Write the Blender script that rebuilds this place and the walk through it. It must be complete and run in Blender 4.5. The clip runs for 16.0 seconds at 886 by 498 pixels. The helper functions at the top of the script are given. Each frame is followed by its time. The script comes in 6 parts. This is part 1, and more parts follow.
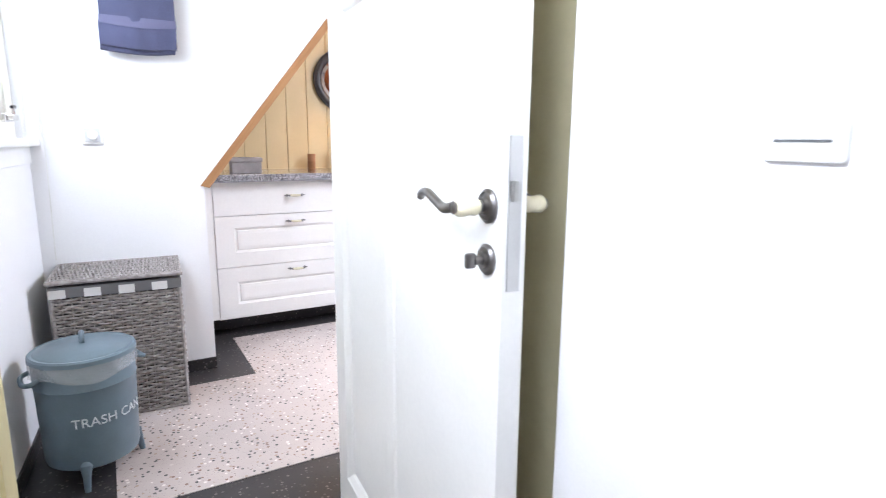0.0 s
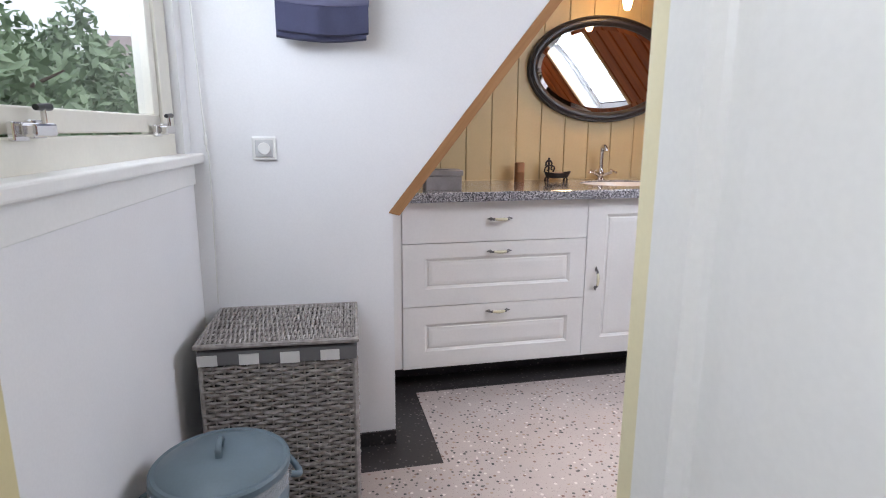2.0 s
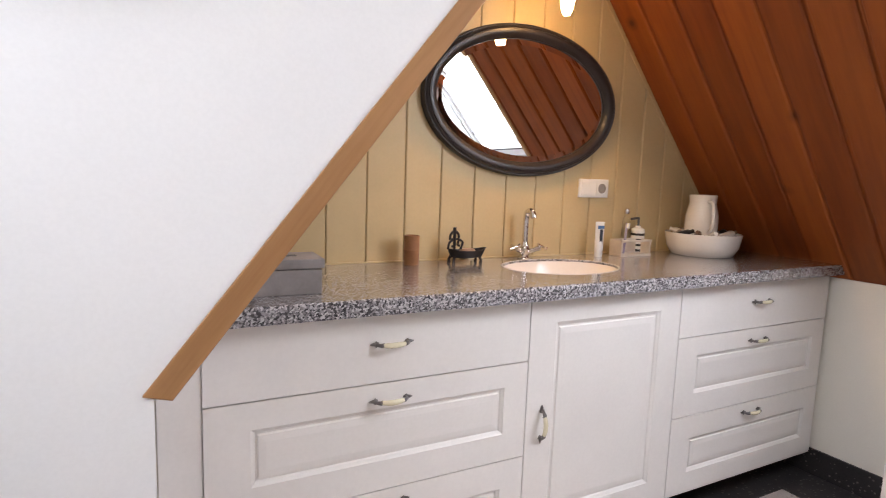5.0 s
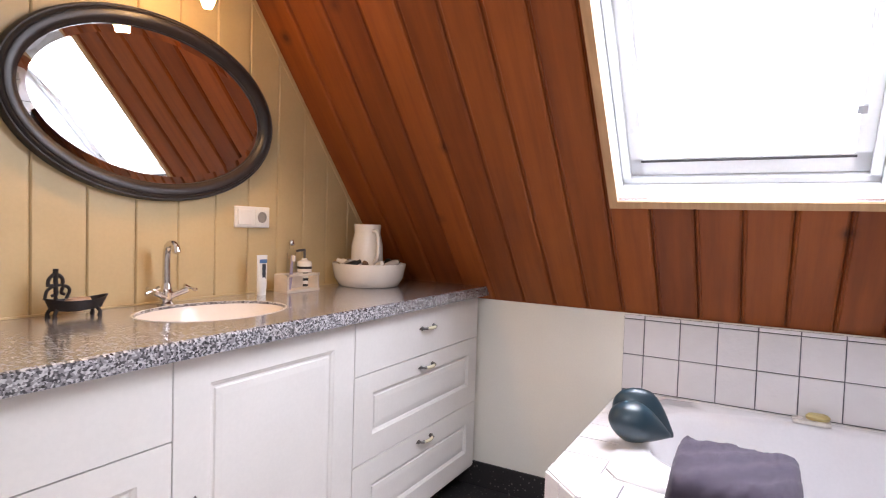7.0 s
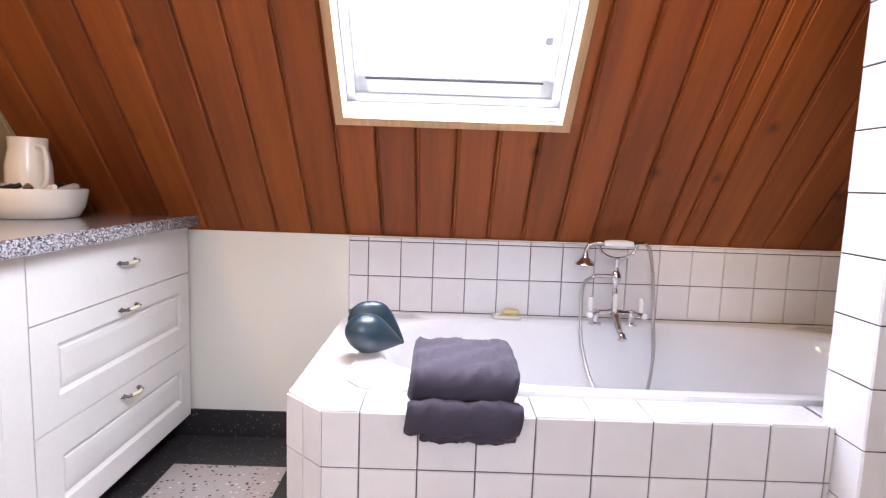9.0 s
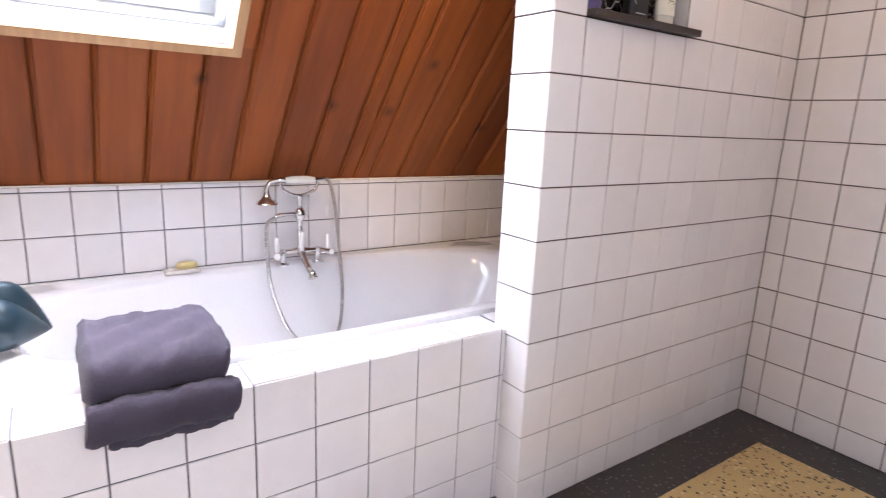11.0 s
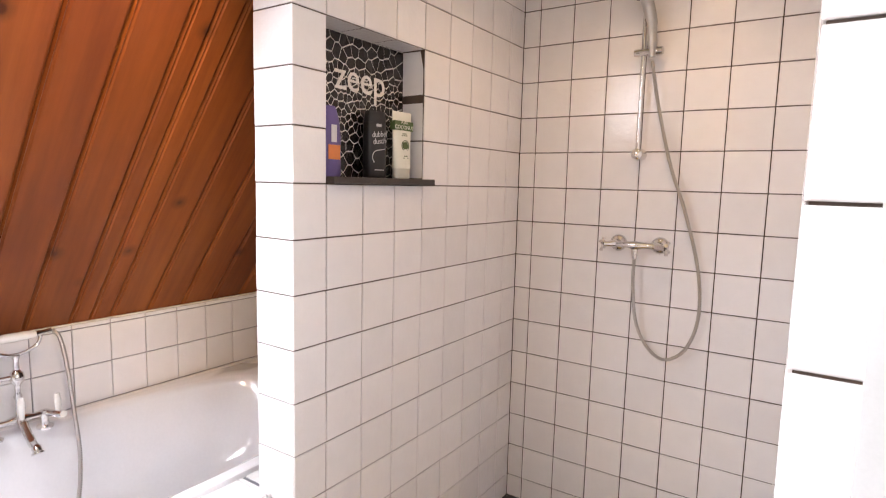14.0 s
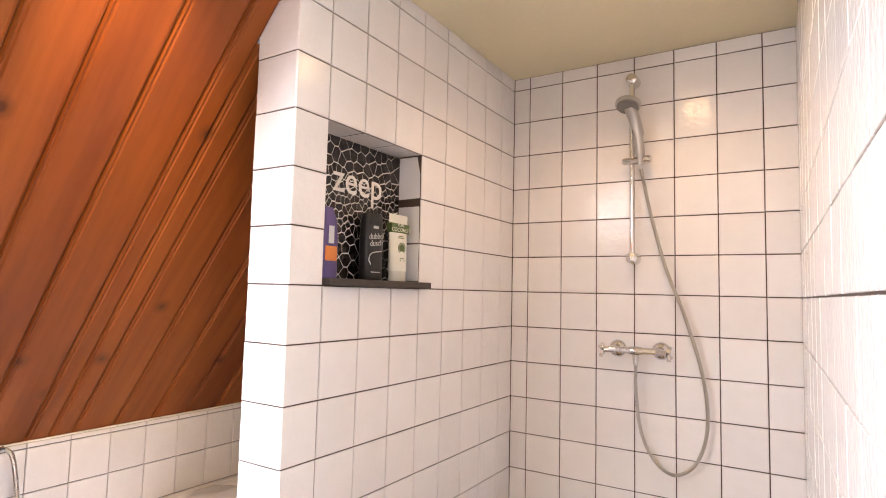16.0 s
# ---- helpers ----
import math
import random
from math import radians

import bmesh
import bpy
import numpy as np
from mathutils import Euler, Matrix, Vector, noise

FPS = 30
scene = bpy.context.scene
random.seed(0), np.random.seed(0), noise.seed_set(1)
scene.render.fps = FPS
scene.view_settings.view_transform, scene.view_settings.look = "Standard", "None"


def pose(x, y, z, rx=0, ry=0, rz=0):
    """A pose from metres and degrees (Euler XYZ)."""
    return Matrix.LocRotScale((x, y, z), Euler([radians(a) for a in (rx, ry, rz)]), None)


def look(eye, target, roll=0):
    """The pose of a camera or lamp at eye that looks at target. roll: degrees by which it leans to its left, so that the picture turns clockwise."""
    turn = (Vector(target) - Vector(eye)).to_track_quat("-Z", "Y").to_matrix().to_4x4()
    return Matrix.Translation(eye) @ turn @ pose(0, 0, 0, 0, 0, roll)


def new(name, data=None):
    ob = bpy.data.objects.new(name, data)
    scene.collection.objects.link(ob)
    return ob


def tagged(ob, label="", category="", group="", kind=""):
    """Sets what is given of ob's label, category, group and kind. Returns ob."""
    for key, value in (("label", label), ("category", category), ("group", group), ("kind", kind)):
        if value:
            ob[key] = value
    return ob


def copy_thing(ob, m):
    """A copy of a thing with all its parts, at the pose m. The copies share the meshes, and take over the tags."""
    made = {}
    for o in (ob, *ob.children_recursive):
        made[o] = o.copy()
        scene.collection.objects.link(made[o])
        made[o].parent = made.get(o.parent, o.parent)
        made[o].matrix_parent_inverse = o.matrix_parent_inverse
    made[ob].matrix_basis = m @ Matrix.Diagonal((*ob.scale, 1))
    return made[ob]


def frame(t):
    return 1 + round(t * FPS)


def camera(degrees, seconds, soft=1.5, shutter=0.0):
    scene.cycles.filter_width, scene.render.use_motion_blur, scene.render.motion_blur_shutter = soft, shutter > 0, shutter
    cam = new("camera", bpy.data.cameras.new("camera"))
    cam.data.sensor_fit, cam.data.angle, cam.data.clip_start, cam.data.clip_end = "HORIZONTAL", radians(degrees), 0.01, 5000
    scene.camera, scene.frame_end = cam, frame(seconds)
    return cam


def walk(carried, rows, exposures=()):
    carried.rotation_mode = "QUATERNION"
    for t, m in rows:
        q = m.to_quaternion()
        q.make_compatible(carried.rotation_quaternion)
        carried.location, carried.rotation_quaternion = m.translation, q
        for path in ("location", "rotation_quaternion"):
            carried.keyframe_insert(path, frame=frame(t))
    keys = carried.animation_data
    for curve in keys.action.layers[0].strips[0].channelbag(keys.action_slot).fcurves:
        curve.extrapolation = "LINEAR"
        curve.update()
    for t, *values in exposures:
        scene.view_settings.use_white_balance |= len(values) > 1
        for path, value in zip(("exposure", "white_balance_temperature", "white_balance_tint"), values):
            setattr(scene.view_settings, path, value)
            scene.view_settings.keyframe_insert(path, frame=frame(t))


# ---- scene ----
cam = camera(75.9, 16.0, soft=1.0, shutter=0.2)
PATH = [
    (0, (0.097, -0.178, 1.196), (1.093, 1.515, 0.822), 0.5),
    (0.5, (0.097, 0.017, 1.226), (0.893, 1.808, 0.829), 0.5),
    (1, (0.1, 0.239, 1.28), (0.786, 2.072, 0.869), 0.3),
    (1.5, (0.158, 0.524, 1.282), (0.723, 2.398, 0.868), 0.4),
    (2, (0.223, 0.752, 1.276), (0.655, 2.661, 0.865), 0.3),
    (2.5, (0.234, 1.019, 1.273), (0.631, 2.934, 0.857), 0.5),
    (3, (0.25, 1.26, 1.283), (0.657, 3.175, 0.875), 0.6),
    (3.2, (0.282, 1.36, 1.29), (0.691, 3.276, 0.887), 0.6),
    (5.5, (0.534, 2.019, 1.309), (1.696, 3.637, 1.131), 2.0),
    (6, (0.563, 2.048, 1.304), (1.965, 3.47, 1.191), 1.7),
    (6.5, (0.619, 2.113, 1.296), (2.254, 3.26, 1.204), 1.9),
    (7, (0.719, 2.168, 1.268), (2.461, 3.147, 1.19), 1.8),
    (7.5, (0.756, 2.205, 1.239), (2.594, 2.988, 1.162), 1.8),
    (8, (0.762, 2.222, 1.203), (2.695, 2.729, 1.124), 1.9),
    (8.2, (0.755, 2.22, 1.192), (2.711, 2.624, 1.1), 1.8),
    (10.3, (0.882, 2.387, 1.15), (2.722, 1.741, 0.708), 3.0),
    (10.5, (0.9, 2.359, 1.16), (2.703, 1.614, 0.717), 2.8),
    (11, (0.937, 2.363, 1.19), (2.532, 1.241, 0.749), 2.5),
    (11.5, (0.908, 2.352, 1.212), (2.293, 0.975, 0.782), 1.7),
    (12, (0.897, 2.344, 1.256), (2.146, 0.843, 0.826), 1.4),
    (12.5, (0.893, 2.325, 1.312), (2.08, 0.775, 0.874), 1.4),
    (13, (0.88, 2.297, 1.373), (2.018, 0.711, 0.938), 1.4),
    (13.5, (0.896, 2.279, 1.439), (2.009, 0.661, 1.06), 1.4),
    (14, (0.886, 2.281, 1.487), (1.997, 0.634, 1.257), 1.4),
    (14.5, (0.887, 2.269, 1.498), (1.98, 0.594, 1.444), 1.3),
    (15, (0.896, 2.262, 1.504), (1.967, 0.574, 1.551), 1.3),
    (15.5, (0.927, 2.267, 1.493), (1.981, 0.571, 1.598), 1.5),
    (16, (0.972, 2.262, 1.468), (2.032, 0.573, 1.619), 1.4),
]
EXPOSURES = [(0.0, -0.10, 6150, 15), (0.5, -0.52, 6150, 15), (1.5, -0.96, 6250, 15), (2.5, -1.20, 6400, 16), (3.2, -1.20, 6450, 16), (5.5, -0.80, 6900, 18), (6.5, -0.76, 6750, 19), (8.0, -0.48, 6500, 20), (10.5, -0.18, 6350, 19), (11.5, -0.16, 6400, 18), (12.5, -0.12, 6600, 17), (14.0, -0.04, 6950, 17), (16.0, 0.18, 7250, 18)]
walk(cam, [(t, look(eye, target, roll)) for t, eye, target, roll in PATH], EXPOSURES)

# ---- light: overcast sky through the roof window and the dormer, two small warm lamps ----
world = bpy.data.worlds.new("sky")
scene.world = world
world.use_nodes = True
wn, wl = world.node_tree.nodes, world.node_tree.links
sky = wn.new("ShaderNodeTexSky")
sky.sky_type = "NISHITA"
sky.sun_disc = False
sky.sun_elevation, sky.sun_rotation = radians(60), radians(76)
sky.air_density, sky.dust_density = 1.0, 3.0
wn["Background"].inputs["Strength"].default_value = 0.15
veil = wn.new("ShaderNodeVectorMath")    # thin white cloud over the whole sky
veil.operation = "ADD"
veil.inputs[1].default_value = (14.0, 14.2, 14.5)
wl.new(sky.outputs["Color"], veil.inputs[0])
wl.new(veil.outputs["Vector"], wn["Background"].inputs["Color"])
sun = new("sun", bpy.data.lights.new("sun", "SUN"))
sun.data.energy, sun.data.angle, sun.data.color = 2.6, radians(20), (1, 0.97, 0.93)
sun.matrix_world = look((6, 0.8, 8), (2, 2, 0))


def area_lamp(name, eye, target, size, size_y, power, color):
    lamp = new(name, bpy.data.lights.new(name, "AREA"))
    lamp.data.shape, lamp.data.size, lamp.data.size_y = "RECTANGLE", size, size_y
    lamp.data.energy, lamp.data.color = power, color
    lamp.matrix_world = look(eye, target)
    return lamp


def spot_lamp(name, eye, target, power, color, cone, blend):
    lamp = new(name, bpy.data.lights.new(name, "SPOT"))
    lamp.data.energy, lamp.data.color, lamp.data.shadow_soft_size = power, color, 0.03
    lamp.data.spot_size, lamp.data.spot_blend = radians(cone), blend
    lamp.matrix_world = look(eye, target)
    return lamp


# daylight standing in each window opening
SKY_POWER, DORMER_POWER, LANDING_POWER, BULB_GLOW = 60.0, 21.0, 26.0, 110.0
area_lamp("roof_window_daylight", (2.516, 2.246, 1.947), (1.866, 2.246, 1.187), 0.62, 1.04, SKY_POWER, (0.80, 0.89, 1.0))
area_lamp("dormer_daylight", (-0.275, 2.2, 1.96), (0.6, 2.65, 1.45), 0.9, 0.34, DORMER_POWER, (0.80, 0.90, 1.0))
area_lamp("landing_daylight", (-0.245, 0.15, 1.90), (1.0, 0.15, 1.3), 1.2, 0.45, LANDING_POWER, (0.86, 0.93, 1.0))
# warm ceiling spotlights out of view: one over the shower, one added for the slope's glow, turned towards its foot
spot_lamp("shower_spot_bulb", (1.38, 0.60, 2.40), (1.38, 0.45, 0.0), 9.5, (1.0, 0.70, 0.41), 150, 0.6)
spot_lamp("assumed_slope_spot", (1.70, 1.85, 2.40), (2.36, 1.50, 1.88), 110.0, (1.0, 0.72, 0.42), 40, 1.0)
# the wall lamp's bulb under its shade
spot_lamp("wall_lamp_bulb", (1.862, 3.60, 1.885), (1.862, 3.56, 0.0), 30.0, (1.0, 0.62, 0.30), 125, 0.6)

# ---- materials ----


class Nodes:
    """Short hand for one material's node tree."""

    def __init__(self, name, rough=0.5, metal=0.0):
        self.m = bpy.data.materials.new(name)
        self.m.use_nodes = True
        self.t = self.m.node_tree
        self.b = self.t.nodes["Principled BSDF"]
        self.b.inputs["Roughness"].default_value = rough
        self.b.inputs["Metallic"].default_value = metal

    def add(self, kind, **values):
        n = self.t.nodes.new("ShaderNode" + kind)
        for key, value in values.items():
            n.inputs[key.replace("_", " ")].default_value = value
        return n

    def link(self, a, b):
        self.t.links.new(a, b)

    def place(self, scale=(1, 1, 1), turn=(0, 0, 0)):
        g, mp = self.add("NewGeometry"), self.add("Mapping", Scale=scale, Rotation=turn)
        self.link(g.outputs["Position"], mp.inputs["Vector"])
        return mp.outputs["Vector"]

    def noise(self, vector, scale, detail=4.0, rough=0.55):
        n = self.add("TexNoise", Scale=scale, Detail=detail, Roughness=rough)
        self.link(vector, n.inputs["Vector"])
        return n.outputs["Fac"]

    def ramp(self, fac, stops):
        r = self.add("ValToRGB")
        while len(r.color_ramp.elements) < len(stops):
            r.color_ramp.elements.new(0.5)
        for e, (at, c) in zip(r.color_ramp.elements, stops):
            e.position, e.color = at, (*c, 1)
        self.link(fac, r.inputs["Fac"])
        return r.outputs["Color"]

    def mix(self, fac, a, b, blend="MIX"):
        n = self.t.nodes.new("ShaderNodeMix")
        n.data_type, n.blend_type = "RGBA", blend
        for slot, v in ((0, fac), (6, a), (7, b)):
            if isinstance(v, (int, float)):
                n.inputs[slot].default_value = v
            elif isinstance(v, tuple):
                n.inputs[slot].default_value = (*v, 1)
            else:
                self.link(v, n.inputs[slot])
        return n.outputs[2]

    def colour(self, socket):
        self.link(socket, self.b.inputs["Base Color"])

    def bump(self, height, strength, distance=0.002):
        n = self.add("Bump", Strength=strength, Distance=distance)
        self.link(height, n.inputs["Height"])
        self.link(n.outputs["Normal"], self.b.inputs["Normal"])


def scaled(c, k):
    return tuple(min(1.0, v * k) for v in c)


def plain(name, col, rough=0.5, metal=0.0, var=0.1, scale=6.0, fine=90.0, bump=0.1, coat=0.0):
    n = Nodes(name, rough, metal)
    v = n.place()
    broad = n.ramp(n.noise(v, scale), [(0.3, scaled(col, 1 - var)), (0.7, scaled(col, 1 + var * 0.6))])
    grain = n.noise(v, fine, 2.0)
    n.colour(n.mix(0.06 + var * 0.3, broad, n.ramp(grain, [(0.35, scaled(col, 0.75)), (0.65, scaled(col, 1.1))])))
    r = n.add("MapRange", To_Min=max(0.02, rough - 0.08), To_Max=min(1, rough + 0.1))
    n.link(n.noise(v, scale * 3), r.inputs["Value"])
    n.link(r.outputs["Result"], n.b.inputs["Roughness"])
    if bump:
        n.bump(grain, bump, 0.001)
    n.b.inputs["Coat Weight"].default_value = coat
    return n.m


def terrazzo(name, ground, chips, chip_scale=55.0, share=0.36):
    n = Nodes(name, 0.42)
    v = n.place()
    base = n.ramp(n.noise(v, 3.0), [(0.3, scaled(ground, 0.9)), (0.7, scaled(ground, 1.06))])
    cell = n.add("TexVoronoi", Scale=chip_scale, Randomness=1.0)
    n.link(v, cell.inputs["Vector"])
    size = n.ramp(cell.outputs["Distance"], [(share - 0.06, (1, 1, 1)), (share, (0, 0, 0))])
    pick = n.add("SeparateColor")
    n.link(cell.outputs["Color"], pick.inputs["Color"])
    tone = n.ramp(pick.outputs["Red"], [(k / len(chips), c) for k, c in enumerate(chips)])
    tone.node.color_ramp.interpolation = "CONSTANT"
    keep = n.ramp(pick.outputs["Green"], [(0.44, (0, 0, 0)), (0.46, (1, 1, 1))])
    mask = n.mix(1.0, size, keep, "MULTIPLY")
    small = n.add("TexVoronoi", Scale=chip_scale * 2.3, Randomness=1.0)
    n.link(v, small.inputs["Vector"])
    dots = n.ramp(small.outputs["Distance"], [(0.2, (1, 1, 1)), (0.27, (0, 0, 0))])
    step = n.mix(dots, base, n.ramp(small.outputs["Color"], [(0.2, scaled(ground, 0.55)), (0.8, scaled(ground, 1.15))]))
    n.colour(n.mix(mask, step, tone))
    n.bump(n.noise(v, 40), 0.05)
    return n.m


def timber(name, dark, light, along, across, grain=9.0, rough=0.4, coat=0.15, knots=True):
    """Wood whose grain runs along one axis; along and across are the Mapping's turn and scale."""
    n = Nodes(name, rough)
    turn = n.place((1, 1, 1), along)
    stretch = n.add("Mapping", Scale=across)
    n.link(turn, stretch.inputs["Vector"])
    v = stretch.outputs["Vector"]
    info = n.add("NewGeometry")
    shift = n.add("VectorMath")
    shift.operation = "MULTIPLY_ADD"
    n.link(v, shift.inputs[0])
    shift.inputs[1].default_value = (1, 1, 1)
    spread = n.add("CombineXYZ")
    times = n.add("Math")
    times.operation = "MULTIPLY"
    n.link(info.outputs["Random Per Island"], times.inputs[0])
    times.inputs[1].default_value = 37.0
    n.link(times.outputs[0], spread.inputs["X"])
    n.link(times.outputs[0], spread.inputs["Y"])
    n.link(spread.outputs["Vector"], shift.inputs[2])
    w = shift.outputs["Vector"]
    fibre = n.noise(w, grain, 6.0, 0.6)
    col = n.ramp(fibre, [(0.20, dark), (0.5, tuple((a + b) / 2 for a, b in zip(dark, light))), (0.82, light)])
    tone = n.ramp(info.outputs["Random Per Island"], [(0.0, (0.68, 0.63, 0.58)), (0.45, (0.88, 0.86, 0.84)), (1.0, (1.0, 1.0, 1.0))])
    col = n.mix(1.0, col, tone, "MULTIPLY")
    if knots:
        knot = n.add("TexVoronoi", Scale=4.2, Randomness=1.0)
        n.link(n.place((1, 1, 0.8)), knot.inputs["Vector"])
        dark_spot = n.ramp(knot.outputs["Distance"], [(0.04, (0.9, 0.9, 0.9)), (0.07, (0.45, 0.45, 0.45)), (0.15, (0, 0, 0))])
        col = n.mix(dark_spot, col, scaled(dark, 0.35))
    n.colour(col)
    n.bump(fibre, 0.06, 0.001)
    n.b.inputs["Specular IOR Level"].default_value = 0.3
    n.b.inputs["Coat Weight"].default_value = coat
    n.b.inputs["Coat Roughness"].default_value = 0.3
    return n.m


def glazed(name, col, rough=0.12):
    """Glazed ceramic: each tile a touch different in tone, with a wavy glaze."""
    n = Nodes(name, rough)
    info = n.add("ObjectInfo")
    v = n.place()
    tone = n.ramp(info.outputs["Random"], [(0.0, scaled(col, 0.94)), (1.0, scaled(col, 1.03))])
    n.colour(n.mix(0.15, tone, n.ramp(n.noise(v, 14), [(0.35, scaled(col, 0.85)), (0.65, scaled(col, 1.05))])))
    n.bump(n.noise(v, 55, 2.0), 0.42, 0.003)
    return n.m


PLASTER = plain("white_plaster", (0.80, 0.79, 0.79), 0.75, var=0.03, scale=2.5, fine=160, bump=0.12)
CREAM_PAINT = plain("cream_gloss_paint", (0.64, 0.56, 0.31), 0.4, var=0.05, scale=5, bump=0.05)
PALE_CREAM = plain("pale_cream_gloss", (0.76, 0.69, 0.46), 0.38, var=0.04, bump=0.04)
DOOR_PAINT = plain("white_door_paint", (0.80, 0.79, 0.76), 0.35, var=0.03, scale=4, bump=0.04)
CABINET_PAINT = plain("warm_white_cabinet_paint", (0.79, 0.765, 0.735), 0.38, var=0.03, scale=5, bump=0.04)
BOARD_PAINT = plain("cream_board_paint", (0.55, 0.425, 0.23), 0.45, var=0.08, scale=3, bump=0.08)
CEILING_PAINT = plain("cream_ceiling_paint", (0.70, 0.63, 0.45), 0.7, var=0.04, scale=2, bump=0.08)
TILE = glazed("white_glazed_tile", (0.77, 0.745, 0.75))
GROUT = plain("dark_grout", (0.075, 0.050, 0.038), 0.9, var=0.3, scale=18, bump=0.3)
GREY_GROUT = plain("grey_grout", (0.15, 0.145, 0.165), 0.9, var=0.25, scale=18, bump=0.3)
LIGHT_TERRAZZO = terrazzo("light_terrazzo", (0.47, 0.405, 0.375), [(0.05, 0.045, 0.045), (0.22, 0.13, 0.10), (0.70, 0.64, 0.6), (0.10, 0.09, 0.085), (0.35, 0.26, 0.2)])
YELLOW_TERRAZZO = terrazzo("yellow_terrazzo", (0.47, 0.33, 0.14), [(0.07, 0.05, 0.025), (0.28, 0.17, 0.06), (0.58, 0.46, 0.24), (0.11, 0.08, 0.04)], 62.0, 0.44)
DARK_TERRAZZO = terrazzo("dark_terrazzo", (0.030, 0.026, 0.027), [(0.10, 0.09, 0.09), (0.05, 0.045, 0.04), (0.16, 0.14, 0.13), (0.02, 0.02, 0.02)], 70)
SLOPE = math.atan(1.2)
PLANK = timber("red_brown_pine_plank", (0.185, 0.038, 0.007), (0.39, 0.104, 0.016), (0, radians(39.8), 0), (7, 7, 0.6), 2.4, 0.55, 0.06)
TRIM_WOOD = timber("light_pine_trim", (0.27, 0.125, 0.048), (0.44, 0.23, 0.10), (0, radians(-38.2), 0), (14, 14, 1), 4.0, 0.45, 0.1, False)
PALE_PINE = timber("pale_pine_edging", (0.50, 0.29, 0.14), (0.74, 0.48, 0.26), (0, radians(39.8), 0), (14, 14, 1), 4.0, 0.5, 0.05, False)
WHITE_FRAME = plain("white_lacquered_frame", (0.82, 0.83, 0.84), 0.3, var=0.02, bump=0.02)
ENAMEL = plain("white_bath_enamel", (0.78, 0.77, 0.79), 0.1, var=0.02, bump=0.0, coat=0.5)
CHROME = plain("chrome", (0.72, 0.70, 0.69), 0.12, 1.0, var=0.04, bump=0.0)

# ---- helpers for geometry ----


def ended(name, bm, material, smooth=False):
    bmesh.ops.recalc_face_normals(bm, faces=bm.faces)
    me = bpy.data.meshes.new(name)
    bm.to_mesh(me)
    bm.free()
    for mt in material if isinstance(material, (list, tuple)) else [material]:
        me.materials.append(mt)
    if smooth:
        for p in me.polygons:
            p.use_smooth = True
        me.set_sharp_from_angle(angle=radians(40))
    return me


def part(name, bm, material, parent=None, label="", smooth=False):
    ob = new(name, bm if isinstance(bm, bpy.types.Mesh) else ended(name, bm, material, smooth))
    if parent:
        ob.parent = parent
    return tagged(ob, label)


def thing(name, label, category, at=None, group="", kind=""):
    ob = new(name)
    ob.empty_display_size = 0.05
    if at is not None:
        ob.matrix_world = at if isinstance(at, Matrix) else pose(*at)
    return tagged(ob, label, category, group, kind)


def structure(name, bm, material, label, category="structure"):
    return tagged(part(name, bm, material), label, category, kind="structure")


def box(bm, lo, hi, bevel=0.0, segs=2):
    verts = bmesh.ops.create_cube(bm, size=1)["verts"]
    for v in verts:
        for a in range(3):
            v.co[a] = (lo[a] + hi[a]) / 2 + v.co[a] * (hi[a] - lo[a])
    if bevel:
        edges = list({e for v in verts for e in v.link_edges})
        bmesh.ops.bevel(bm, geom=edges, offset=bevel, segments=segs, profile=0.5, affect="EDGES")
    return bm


def boxed(lo, hi, bevel=0.0, segs=2):
    return box(bmesh.new(), lo, hi, bevel, segs)


def prism(outline, axis, lo, hi, bm=None, bevel=0.0):
    """A flat outline (two coordinates a point) drawn out along axis 0, 1 or 2."""
    bm = bm or bmesh.new()

    def at(p, d):
        q = list(p)
        q.insert(axis, d)
        return bm.verts.new(q)

    a, b = [at(p, lo) for p in outline], [at(p, hi) for p in outline]
    made = [bm.faces.new(a), bm.faces.new(b[::-1])]
    for i in range(len(a)):
        j = (i + 1) % len(a)
        made.append(bm.faces.new((a[i], b[i], b[j], a[j])))
    if bevel:
        bmesh.ops.recalc_face_normals(bm, faces=made)
        bmesh.ops.bevel(bm, geom=list({e for f in made for e in f.edges}), offset=bevel, segments=2, profile=0.5, affect="EDGES")
    return bm


def lathe(profile, steps=32, bm=None, centre=(0, 0, 0), sx=1.0, sy=1.0):
    """Turn a profile of (radius, height) round z."""
    bm = bm or bmesh.new()
    rings = []
    for r, z in profile:
        if r < 1e-5:
            rings.append([bm.verts.new((centre[0], centre[1], centre[2] + z))])
        else:
            rings.append([bm.verts.new((centre[0] + sx * r * math.cos(2 * math.pi * k / steps), centre[1] + sy * r * math.sin(2 * math.pi * k / steps), centre[2] + z)) for k in range(steps)])
    for a, b in zip(rings, rings[1:]):
        for k in range(steps):
            q = (k + 1) % steps
            if len(a) == 1 and len(b) > 1:
                bm.faces.new((a[0], b[k], b[q]))
            elif len(b) == 1 and len(a) > 1:
                bm.faces.new((a[k], b[0], a[q]))
            elif len(a) > 1:
                bm.faces.new((a[k], b[k], b[q], a[q]))
    return bm


